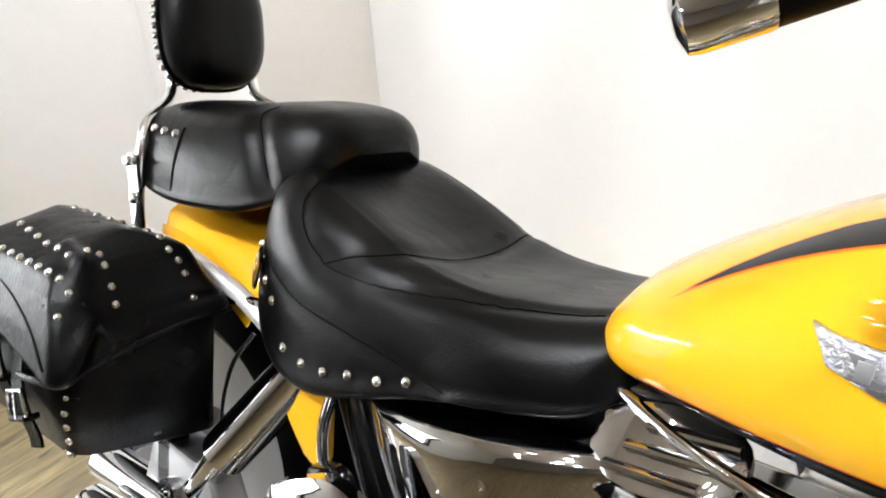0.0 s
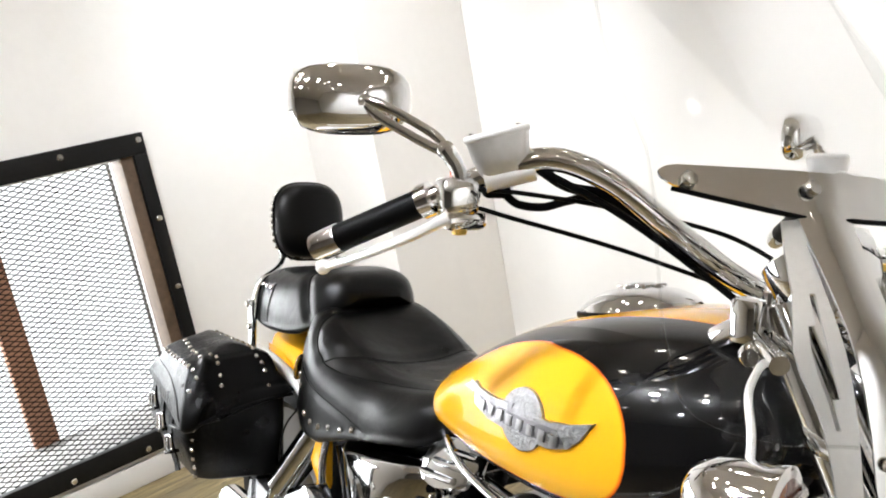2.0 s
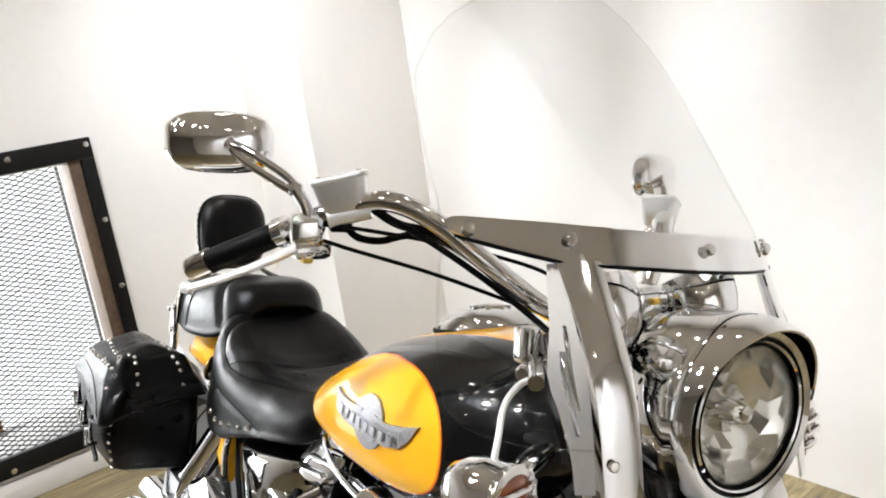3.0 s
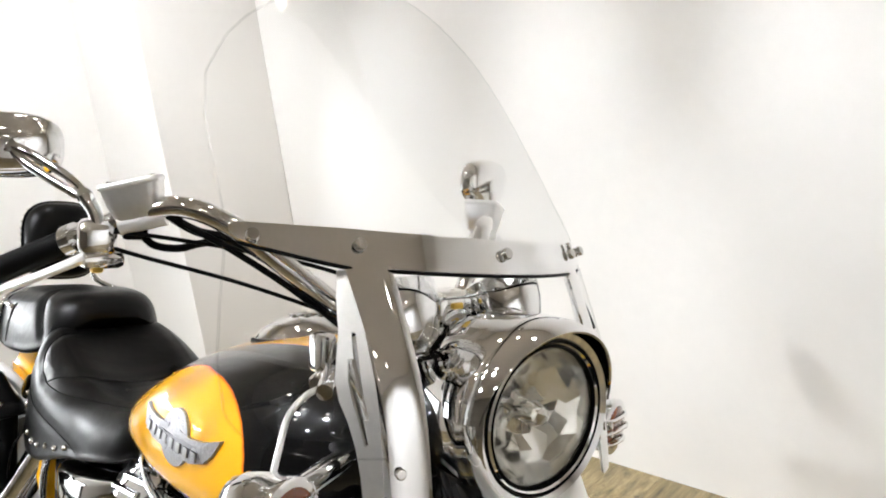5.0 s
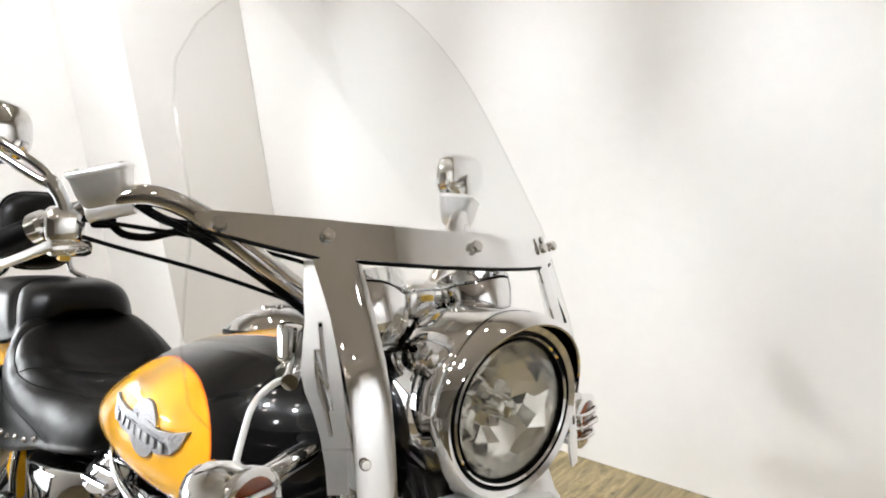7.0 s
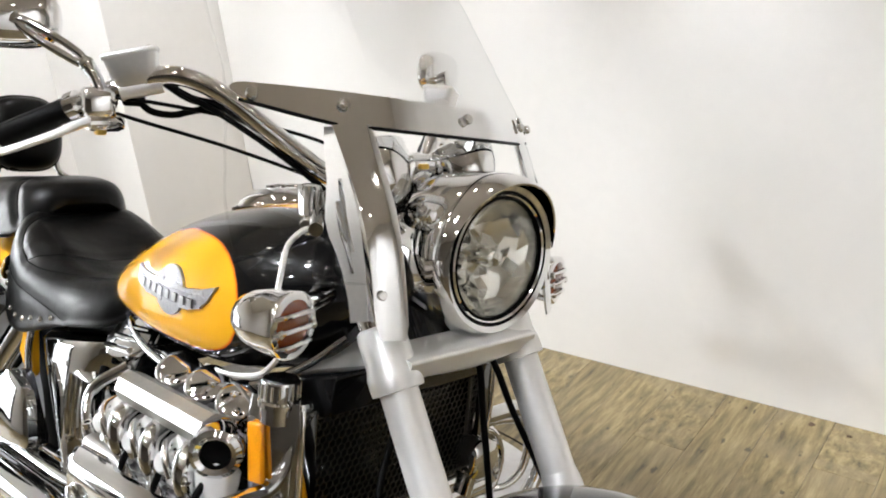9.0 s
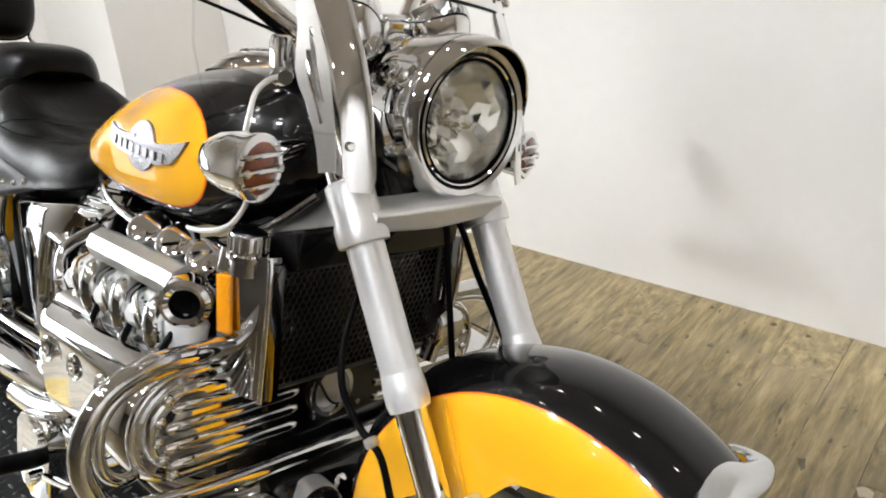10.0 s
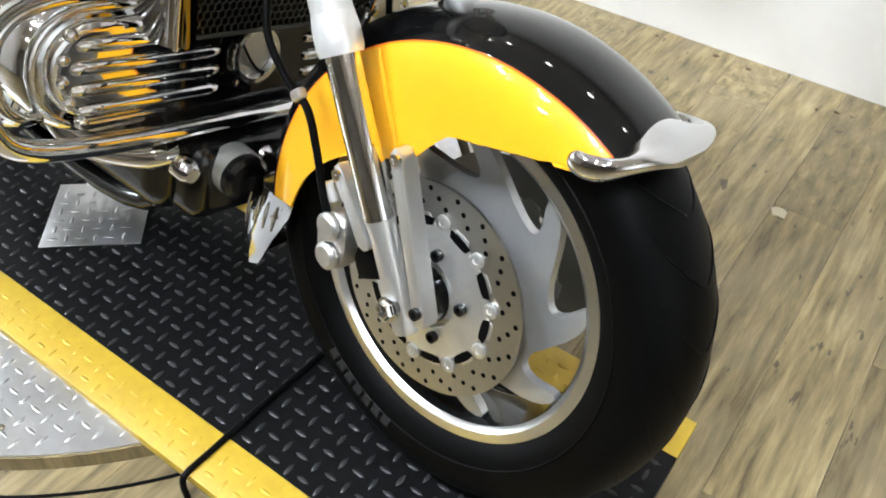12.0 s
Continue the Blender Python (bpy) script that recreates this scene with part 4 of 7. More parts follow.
back = part("backrest", loft([pad_ring(x, ry, rz) for x, ry, rz in ((0.046, 0.012, 0.012), (0.045, 0.042, 0.044), (0.041, 0.062, 0.065), (0.033, 0.076, 0.080), (0.021, 0.084, 0.088), (0.008, 0.0875, 0.0915), (-0.004, 0.088, 0.092), (-0.012, 0.085, 0.089), (-0.018, 0.077, 0.080))]),
            VINYL, bike, "black padded backrest with studded edge", Matrix.Translation((-1.765, -0.010, 0.993)) @ pose(0, 0, 0, 0, -9, 0), sharp=70)
part("piping", tube([(Matrix.Translation((-1.765, -0.010, 0.993)) @ pose(0, 0, 0, 0, -9, 0)) @ Vector(p) for p in pad_ring(0.0, 0.0895, 0.0935) + pad_ring(0.0, 0.0895, 0.0935)[:1]], 0.0028, 8, 1), LEATHER, back)
BM = Matrix.Translation((-1.765, -0.010, 0.993)) @ pose(0, 0, 0, 0, -9, 0)
for k, p in enumerate(pad_ring(-0.012, 0.088, 0.092, 40)):
    if 9 <= k <= 29:
        stud_at(BM @ Vector(p), BM.to_3x3() @ Vector((0, p[1], p[2])), back, 0.0055)
for sgn in (-1, 1):
    rail = part("backrest_rail", tube([(-1.775, sgn * 0.070, 0.935), (-1.765, sgn * 0.075, 0.900), (-1.745, sgn * 0.100, 0.880), (-1.715, sgn * 0.145, 0.862), (-1.70, sgn * 0.163, 0.83), (-1.695, sgn * 0.170, 0.77), (-1.69, sgn * 0.172, 0.71), (-1.68, sgn * 0.172, 0.66)],
                                      0.0075, 10), CHROME, bike, "chrome backrest rail")
    part("side_plate", prism(rounded_outline([(-1.715, 0.82), (-1.692, 0.82), (-1.662, 0.665), (-1.69, 0.665)], 0.008), sgn * 0.176 - 0.003, sgn * 0.176 + 0.003, "y", 0.001), CHROME, rail, "chrome side plate")
    for z in (0.81, 0.76, 0.70):
        part("bolt", bolt(0.008, 0.006, (-1.69 + (0.76 - z) * 0.3, sgn * 0.181, z), (0, sgn, 0)), STUD, rail)

# ---- rear fender
def arch(cx, cz, r, w, a0, a1, n=30, crown=0.045, skirt=0.10):
    rowz = []
    for k in range(n + 1):
        a = radians(a0 + (a1 - a0) * k / n)
        row = []
        for u, dr in ((-1.0, -skirt), (-1.0, -skirt * 0.5), (-0.985, -crown), (-0.90, -crown * 0.42), (-0.7, -crown * 0.14), (-0.35, -0.003), (0, 0), (0.35, -0.003), (0.7, -crown * 0.14), (0.90, -crown * 0.42), (0.985, -crown), (1.0, -skirt * 0.5), (1.0, -skirt)):
            row.append((cx + (r + dr) * math.cos(a), u * w, cz + (r + dr) * math.sin(a)))
        rowz.append(row)
    return sheet(rowz, 0.003)


part("rear_fender", arch(-1.69, 0.335, 0.425, 0.132, 56, 91, crown=0.058, skirt=0.085), YELLOW, bike, "gloss yellow rear fender", sharp=60)
part("fender_rail", tube([(-1.42, -0.142, 0.628), (-1.50, -0.147, 0.668), (-1.60, -0.15, 0.692), (-1.72, -0.15, 0.70)], 0.012, 10), SATIN, bike, "satin fender rail")
# rear wheel
rw = part("rear_wheel", lathe([(0.315, -0.060), (0.328, -0.03), (0.332, 0.0), (0.328, 0.03), (0.315, 0.060), (0.28, 0.082), (0.235, 0.085), (0.215, 0.07), (0.215, -0.07), (0.235, -0.085), (0.28, -0.082)], (-1.69, 0, 0.335), (0, 1, 0), 72, close=True), RUBBER, bike, "black rear tyre")
part("rim", lathe([(0.217, -0.066), (0.217, 0.066), (0.19, 0.05), (0.06, 0.03), (0.06, -0.03), (0.19, -0.05)], (-1.69, 0, 0.335), (0, 1, 0), 60, close=True), PEWTER, rw)

# ---- side panels under the seat
part("yellow_panel", prism(rounded_outline([(-1.385, 0.595), (-1.36, 0.632), (-1.295, 0.625), (-1.29, 0.515), (-1.315, 0.512), (-1.345, 0.545)], 0.012), -0.180, -0.165, "y", 0.003), YELLOW, bike, "yellow painted side panel")
def cover_ring(zr, zf, xr, xf, inset=0.0):
    """One level of the side cover, bowed outwards between its rear and front edges."""
    span = xf - xr
    bow = [(xr + span * u, -0.105 - (0.115 - inset) * max(0.0, math.sin(math.pi * (0.04 + 0.92 * u))) ** 0.42) for u in np.linspace(0, 1, 21)]
    ring = [(xr + inset, -0.06)] + bow + [(xf - inset, -0.06)]
    return resample([(x, y, zr + (zf - zr) * (x - xr) / span) for x, y in ring], 60)


part("side_cover", loft([cover_ring(*r) for r in spread([(0.40, 0.41, -1.10, -1.00, 0.0), (0.45, 0.475, -1.14, -0.985, 0.0), (0.50, 0.54, -1.185, -0.955, 0.0), (0.56, 0.61, -1.232, -0.915, 0.0), (0.612, 0.672, -1.254, -0.888, 0.0), (0.623, 0.685, -1.254, -0.889, 0.004), (0.627, 0.689, -1.250, -0.893, 0.010)], 24)]), CHROME, bike, "polished chrome side cover", sharp=50)
part("side_cover_edge", tube([(-1.272, -0.188, 0.632), (-1.285, -0.19, 0.56), (-1.262, -0.19, 0.46), (-1.235, -0.19, 0.40)], 0.007, 10), CHROME, bike)

# ---- frame
for pts, r in (([(-1.43, -0.12, 0.60), (-1.25, -0.13, 0.655), (-1.05, -0.125, 0.70), (-0.90, -0.115, 0.725), (-0.60, -0.08, 0.78), (-0.43, -0.05, 0.90)], 0.021),
               ([(-1.43, 0.12, 0.60), (-1.25, 0.13, 0.655), (-1.05, 0.125, 0.70), (-0.90, 0.115, 0.725), (-0.60, 0.08, 0.78), (-0.43, 0.05, 0.90)], 0.021),
               ([(-1.29, -0.14, 0.60), (-1.20, -0.15, 0.45), (-1.10, -0.15, 0.28), (-0.85, -0.15, 0.215), (-0.52, -0.14, 0.22), (-0.47, -0.10, 0.40), (-0.44, -0.06, 0.72)], 0.019),
               ([(-1.29, 0.14, 0.60), (-1.20, 0.15, 0.45), (-1.10, 0.15, 0.28), (-0.85, 0.15, 0.215), (-0.52, 0.14, 0.22), (-0.47, 0.10, 0.40), (-0.44, 0.06, 0.72)], 0.019)):
    part("frame_tube", tube(pts, r, 12), BLACKM, bike)
part("steering_head", tube([(-0.345, 0, 0.80), (-0.435, 0, 0.955)], 0.036, 20, smooth=False), BLACKM, bike)
part("frame_gusset", prism(rounded_outline([(-0.36, 0.80), (-0.46, 0.80), (-0.60, 0.66), (-0.545, 0.66), (-0.40, 0.72)], 0.01), -0.085, -0.06, "y", 0.004), SATIN, bike, "bright frame gusset plate")
part("underseat_box", box((-1.12, 0, 0.655), (0.32, 0.24, 0.10), 0.02), BLACKP, bike)

# ---- shock absorber, swingarm
shock = part("shock_absorber", tube([(-1.335, -0.150, 0.648), (-1.452, -0.196, 0.475)], 0.033, 24, smooth=False), CHROME, bike, "chrome covered rear shock absorber")
part("rod_cover", tube([(-1.445, -0.195, 0.49), (-1.50, -0.20, 0.402)], 0.022, 20, smooth=False), CHROME, shock)
part("top_cap", lathe([(0, 0.018), (0.02, 0.016), (0.028, 0.006), (0.03, -0.012), (0, -0.012)], (-1.33, -0.148, 0.655), (0.5, 0.12, 0.85), 20), CHROME, shock)
part("swingarm", merge(box((-1.45, -0.165, 0.335), (0.50, 0.05, 0.065), 0.018, 3, Euler((0, radians(2), 0)).to_matrix()), prism(rounded_outline([(-1.58, 0.46), (-1.47, 0.45), (-1.42, 0.37), (-1.50, 0.30), (-1.62, 0.32)], 0.02), -0.215, -0.165, "y", 0.01, 3)), SATIN_DARK, bike, "dull grey cast swingarm")
part("pivot_bolt", bolt(0.019, 0.012, (-1.535, -0.215, 0.392), (0, -1, 0), False), CHROME, bike)

# ---- exhausts
for y, z, x0 in ((-0.270, 0.337, -1.651), (-0.205, 0.351, -1.723), (-0.195, 0.25, -1.66)):
    ex = part("muffler", lathe([(0.0245, 0.0), (0.030, 0.0), (0.031, 0.012), (0.034, 0.25), (0.034, 0.62), (0.024, 0.74), (0.022, 0.76), (0.0, 0.76)], (x0, y, z), (1, 0.02, 0.03), 28), CHROME, bike, "long chrome muffler")
    part("mouth", lathe([(0.026, 0.001), (0.0245, 0.03), (0, 0.06)], (x0, y, z), (1, 0.02, 0.03), 24), BLACKP, ex)
for pts in ([(-1.06, -0.25, 0.285), (-0.95, -0.255, 0.30), (-0.84, -0.25, 0.335), (-0.78, -0.245, 0.375), (-0.74, -0.24, 0.40)], [(-1.08, -0.19, 0.345), (-0.97, -0.235, 0.375), (-0.90, -0.25, 0.395), (-0.85, -0.25, 0.41)],
            [(-1.05, -0.18, 0.235), (-0.88, -0.22, 0.25), (-0.72, -0.235, 0.30), (-0.66, -0.24, 0.37)]):
    part("exhaust_pipe", tube(pts, 0.024, 18), CHROME, bike, "chrome exhaust pipe")

# ---- right saddlebag
bag = part("saddlebag", loft([[(x, y, z) for x, y in rounded_outline(o, 0.03, 4)] for z, o in (
    (0.468, [(-1.525, -0.165), (-1.565, -0.325), (-1.79, -0.325), (-1.83, -0.165)]),
    (0.478, [(-1.508, -0.160), (-1.552, -0.342), (-1.80, -0.342), (-1.845, -0.160)]),
    (0.56, [(-1.505, -0.165), (-1.545, -0.366), (-1.80, -0.374), (-1.835, -0.155)]),
    (0.66, [(-1.506, -0.166), (-1.540, -0.362), (-1.785, -0.364), (-1.805, -0.155)]),
    (0.675, [(-1.520, -0.178), (-1.550, -0.345), (-1.77, -0.345), (-1.79, -0.180)]))]), LEATHER, bike, "black leather saddlebag with rows of nickel studs", sharp=60)
lid_rows = []
LID_LOW = ((-1.494, -0.156), (-1.524, -0.382), (-1.795, -0.380), (-1.815, -0.150))
LID_TOP = ((-1.538, -0.186), (-1.558, -0.352), (-1.775, -0.352), (-1.772, -0.222))
for z, f, inset in spread([(0.640, 0.0, 0.003), (0.645, 0.0, 0.0), (0.66, 0.10, 0), (0.68, 0.32, 0), (0.70, 0.58, 0), (0.715, 0.76, 0), (0.728, 0.90, 0), (0.737, 1.0, 0.001), (0.742, 1.0, 0.006), (0.745, 1.0, 0.022), (0.747, 1.0, 0.045), (0.748, 1.0, 0.060)], 44):
    o = [(a + (c - a) * f, b + (d - b) * f) for (a, b), (c, d) in zip(LID_LOW, LID_TOP)]
    o = [(x + inset * (-1 if n in (0, 1) else 1), y + inset * (-1 if n in (0, 3) else 1)) for n, (x, y) in enumerate(o)]
    drop = max(0.0, min(1.0, (0.70 - z) / 0.06))                       # the lid hangs lower towards its outer corner
    lid_rows.append(resample([(x, y, z - max(0.0, min(1.0, (z - 0.66) / 0.08)) * (0.032 * max(0.0, (-0.255 - y) / 0.10) ** 1.2 + 0.012 * max(0.0, (y + 0.255) / 0.06) ** 1.5) + drop * (0.012 - 0.066 * max(0.0, min(1.0, (-y - 0.15) / 0.22)) ** 1.6 * max(0.0, min(1.0, (x + 1.74) / 0.15)))) for x, y in rounded_outline(o, 0.020, 8)], 150))


def draped_lid():
    """The lid's leather with a fold over its front corner and a drawn-in yoke."""
    bm = loft(lid_rows)
    fold = smooth_path([(-1.615, -0.318, 0.735), (-1.575, -0.322, 0.732), (-1.545, -0.330, 0.715), (-1.528, -0.334, 0.690), (-1.522, -0.334, 0.662), (-1.524, -0.346, 0.636), (-1.532, -0.362, 0.600)], 8)
    emboss(bm, fold, -0.011, 0.017)
    emboss(bm, [p + Vector((0.012, 0.022, 0)) for p in fold[16:]], 0.007, 0.014)
    emboss(bm, [p + Vector((-0.02, -0.024, 0)) for p in fold[:30]], 0.005, 0.020)
    return emboss(bm, smooth_path([(-1.508, -0.17, 0.672), (-1.512, -0.24, 0.668), (-1.520, -0.30, 0.652), (-1.528, -0.34, 0.628)], 10), 0.005, 0.009)


lid_tree = bvh_of(draped_lid())
lid = part("lid", draped_lid(), LEATHER, bag, "black leather lid", sharp=60)
part("hem", tube([(-1.500, -0.158, 0.650), (-1.503, -0.22, 0.642), (-1.512, -0.30, 0.622), (-1.527, -0.366, 0.594), (-1.565, -0.381, 0.588), (-1.61, -0.380, 0.580)], 0.0042, 8), LEATHER, lid)
part("yoke_seam", tube([lid_tree.find_nearest(Vector(p))[0] for p in smooth_path([(-1.80, -0.375, 0.695), (-1.72, -0.38, 0.690), (-1.64, -0.382, 0.672), (-1.58, -0.382, 0.640), (-1.545, -0.376, 0.605)], 8)], 0.0022, 6, smooth=False), LEATHER, lid)
# three buckled straps on the outer face
for x, z in ((-1.605, 0.545), (-1.665, 0.575), (-1.725, 0.605)):
    turn = Matrix.Translation((x, -0.366, z)) @ pose(0, 0, 0, 0, -20, 0)
    st = part("strap", sheet([[turn @ Vector((-0.014 + 0.028 * u, -0.006 - 0.010 * math.sin(min(1.0, v * 1.15) * 3.1), 0.062 - 0.120 * v)) for u in (0, 0.5, 1)] for v in np.linspace(0, 1, 11)], 0.004), LEATHER, bag, "leather strap")
    part("loop", tube([turn @ Vector(p) for p in ((-0.018, -0.004, -0.018), (-0.018, -0.020, -0.018), (0.018, -0.020, -0.018), (0.018, -0.004, -0.018))], 0.0042, 8, smooth=False), LEATHER, st, "leather keeper loop")
    ring = [turn @ Vector(p) for p in ((-0.019, -0.0185, 0.016), (0.019, -0.0185, 0.016), (0.021, -0.0195, 0.010), (0.021, -0.0195, -0.012), (0.017, -0.0185, -0.017), (-0.017, -0.0185, -0.017), (-0.021, -0.0195, -0.012), (-0.021, -0.0195, 0.010), (-0.019, -0.0185, 0.016))]
    part("buckle", merge(tube(ring, 0.0029, 8, smooth=False), tube([turn @ Vector((0, -0.0195, 0.016)), turn @ Vector((0, -0.0225, -0.018))], 0.0019, 6, smooth=False)), CHROME, st, "chrome buckle")
for row in ([(-1.560 - 0.0245 * k, -0.224 - 0.003 * k, 0.740) for k in range(8)] + [(-1.544, -0.222, 0.727), (-1.538, -0.213, 0.713), (-1.530, -0.209, 0.697), (-1.512, -0.206, 0.670)],
            [(-1.585 - 0.030 * k, -0.334 + 0.004 * k, 0.730) for k in range(6)], [(-1.562, -0.302, 0.735), (-1.574, -0.308, 0.735)],
            [(-1.541, -0.304, 0.725), (-1.530, -0.302, 0.700), (-1.522, -0.302, 0.678)], [(-1.540, -0.357, 0.700), (-1.545, -0.362, 0.668)],
            [(-1.564 - 0.0235 * k, -0.353, 0.710) for k in range(9)]):
    for p in row:
        spot, nrm, _, _ = lid_tree.find_nearest(Vector(p))
        stud_at(spot, nrm if nrm.z > -0.2 else -nrm, bag, 0.0054)
for k in range(6):
    stud_at((-1.546 - 0.004 * k, -0.352 + 0.0045 * max(0, k - 2), 0.585 - 0.0215 * k), (0.8, -0.7, 0), bag, 0.0055)
for k in range(8):
    stud_at((-1.575 - 0.027 * k, -0.338, 0.479), (0, -0.8, -0.4), bag, 0.0055)
part("bag_bracket", tube([(-1.44, -0.14, 0.665), (-1.50, -0.15, 0.66), (-1.60, -0.145, 0.64)], 0.008, 8), CHROME, bike)
part("strap", tube([(-1.43, -0.175, 0.64), (-1.44, -0.20, 0.60), (-1.45, -0.205, 0.53), (-1.44, -0.20, 0.47)], 0.005, 8, flat=0.4), LEATHER, bike, "black hanging strap")
part("support_leg", box((-1.56, -0.20, 0.42), (0.035, 0.03, 0.11), 0.005), BLACKP, bike)
part("concho", lathe([(0.026, 0), (0.026, 0.002), (0.018, 0.004), (0.006, 0.006), (0, 0.006)], seat_point(rows, -1.425, 10.6, out=0.003), (-0.75, -0.65, 0.1), 24), STUD, seat, "round nickel concho")

part("heel_guard", loft([[(x, y, z) for x, z in rounded_outline(o, 0.03, 6)] for y, o in (
    (-0.245, [(-1.296, 0.530), (-1.20, 0.578), (-1.11, 0.548), (-1.10, 0.44), (-1.285, 0.40)]),
    (-0.262, [(-1.296, 0.530), (-1.20, 0.578), (-1.11, 0.548), (-1.10, 0.44), (-1.285, 0.40)]),
    (-0.270, [(-1.286, 0.522), (-1.20, 0.566), (-1.12, 0.540), (-1.11, 0.448), (-1.276, 0.410)]))]), CHROME, bike, "polished chrome heel guard plate", sharp=45)

# ribbed breather box and small fittings behind the side cover
breather = part("breather_box", box((-0.985, -0.185, 0.545), (0.13, 0.06, 0.15), 0.018, 3, Euler((0, radians(8), 0)).to_matrix()), CHROME, bike, "ribbed chrome breather box")
for k in range(6):
    part("rib", tube([(-1.040 + 0.021 * k, -0.216, 0.485 + 0.003 * k), (-1.036 + 0.021 * k, -0.219, 0.54), (-1.030 + 0.021 * k, -0.214, 0.605)], 0.0058, 8, 3), CHROME, breather)
for dx, dz in ((-0.06, 0.075), (0.055, 0.085), (-0.05, -0.07), (0.06, -0.055)):
    part("bolt", bolt(0.006, 0.006, (-0.985 + dx, -0.214, 0.545 + dz), (0, -1, 0), False), STUD, breather)
part("black_wedge", prism(rounded_outline([(-1.275, 0.545), (-1.225, 0.560), (-1.14, 0.43), (-1.19, 0.40), (-1.25, 0.44)], 0.012), -0.2245, -0.205, "y", 0.004), BLACKM, bike, "gloss black side casting")
part("vent_hose", tube([(-0.93, -0.20, 0.64), (-0.905, -0.225, 0.60), (-0.90, -0.225, 0.55), (-0.915, -0.21, 0.50)], 0.0085, 12), RUBBER, bike, "black vent hose")
part("clip", lathe([(0.0095, -0.006), (0.0115, -0.005), (0.0115, 0.005), (0.0095, 0.006)], (-0.902, -0.2255, 0.575), (0, 0, 1), 16, close=True), CHROME, bike)
# ------------------------------------------------------------------ steered front end, built straight and then turned about the steering head
HEAD = Vector((-0.41, 0, 0.90))
STEER = Matrix.Translation(HEAD) @ Matrix.Rotation(radians(-4), 4, Vector((-0.5, 0, 0.866))) @ Matrix.Translation(-HEAD)


def fpart(name, bm, mat, parent=None, label="", sharp=38):
    """A part of the front end: direct parts of the motorcycle take the steering turn."""
    ob = part(name, bm, mat, parent or bike, label, sharp=sharp)
    if parent is None:
        ob.matrix_basis = STEER
    return ob


AX, AZ = 0.008, 0.336
# ---- front wheel
tyre_prof = [(0.233, -0.052), (0.245, -0.064), (0.275, -0.0745), (0.300, -0.073), (0.318, -0.0625), (0.329, -0.043), (0.335, -0.02), (0.3365, 0.0),
             (0.335, 0.02), (0.329, 0.043), (0.318, 0.0625), (0.300, 0.073), (0.275, 0.0745), (0.245, 0.064), (0.233, 0.052), (0.225, 0.045), (0.225, -0.045)]
wheel = fpart("front_wheel", lathe(tyre_prof, (AX, 0, AZ), (0, 1, 0), 112, close=True), RUBBER, None, "black front tyre on a silver cast wheel", 70)
fpart("rim", lathe([(0.2335, -0.0535), (0.2335, -0.050), (0.226, -0.044), (0.220, -0.040), (0.215, -0.030), (0.213, -0.018), (0.213, 0.018), (0.215, 0.030), (0.220, 0.040), (0.226, 0.044), (0.2335, 0.050), (0.2335, 0.0535), (0.2195, 0.0535), (0.2125, 0.048), (0.207, 0.030), (0.205, 0.0), (0.207, -0.030), (0.2125, -0.048), (0.2195, -0.0535)],
                   (AX, 0, AZ), (0, 1, 0), 96, close=True), RIM, wheel, "silver machined rim")
# black skin whose colour stands in for the shade inside the rim
fpart("rim_shade", lathe([(0.2115, -0.046), (0.2060, -0.029), (0.2040, 0.0), (0.2060, 0.029), (0.2115, 0.046)], (AX, 0, AZ), (0, 1, 0), 96), BLACKM, wheel, "black skin standing in for the shade inside the rim")
# cast disc of broad swept spokes with slanted windows near the rim
SP_R = (0.050, 0.085, 0.115, 0.142, 0.163, 0.180, 0.196, 0.211)
SP_N = 90
bm = bmesh.new()
for face in (-1, 1):
    vs = []
    for i, r in enumerate(SP_R):
        sweep = radians(40 * ((r - 0.05) / 0.161) ** 1.3)
        dish = 0.030 - 0.010 * math.sin(math.pi * min(1, (r - 0.05) / 0.12)) + 0.004 * (r > 0.17)
        vs.append([bm.verts.new((AX + r * math.cos(2 * math.pi * k / SP_N + sweep), -dish + (0.014 if face > 0 else 0.0), AZ + r * math.sin(2 * math.pi * k / SP_N + sweep))) for k in range(SP_N)])
    for i in range(len(SP_R) - 1):
        for k in range(SP_N):
            j = (k + 1) % SP_N
            n = (k + 5) % 10
            if (i in (4, 5, 6) and 1 <= n <= 7) or (i == 3 and 2 <= n <= 6):
                continue
            bm.faces.new((vs[i][k], vs[i][j], vs[i + 1][j], vs[i + 1][k]))
bm.edges.ensure_lookup_table()
open_edges = [e for e in bm.edges if len(e.link_faces) == 1]
pair = {}
for v in bm.verts:
    pair.setdefault((round(v.co.x, 5), round(v.co.z, 5)), []).append(v)
done = set()
for e in open_edges:
    q = [pair[(round(v.co.x, 5), round(v.co.z, 5))] for v in e.verts]
    key = tuple(sorted(id(x) for x in q))
    if key in done or any(len(x) < 2 for x in q):
        continue
    done.add(key)
    bm.faces.new((q[0][0], q[1][0], q[1][1], q[0][1]))
bmesh.ops.delete(bm, geom=[v for v in bm.verts if not v.link_faces], context="VERTS")
for _ in range(4):                                                     # round the windows' corners
    bm.normal_update()
    corner = {e for e in bm.edges if len(e.link_faces) == 2 and e.calc_face_angle(0) > 1.0}
    moved = {}
    for v in {v for e in corner for v in e.verts}:
        near = [e.other_vert(v).co for e in v.link_edges if e in corner and abs(e.other_vert(v).co.y - v.co.y) < 0.006]
        if len(near) == 2:
            moved[v] = v.co * 0.5 + (near[0] + near[1]) * 0.25
    for v, co in moved.items():
        v.co = co
fpart("spokes", bm, WHEEL, wheel, "swept silver cast spokes", 40)
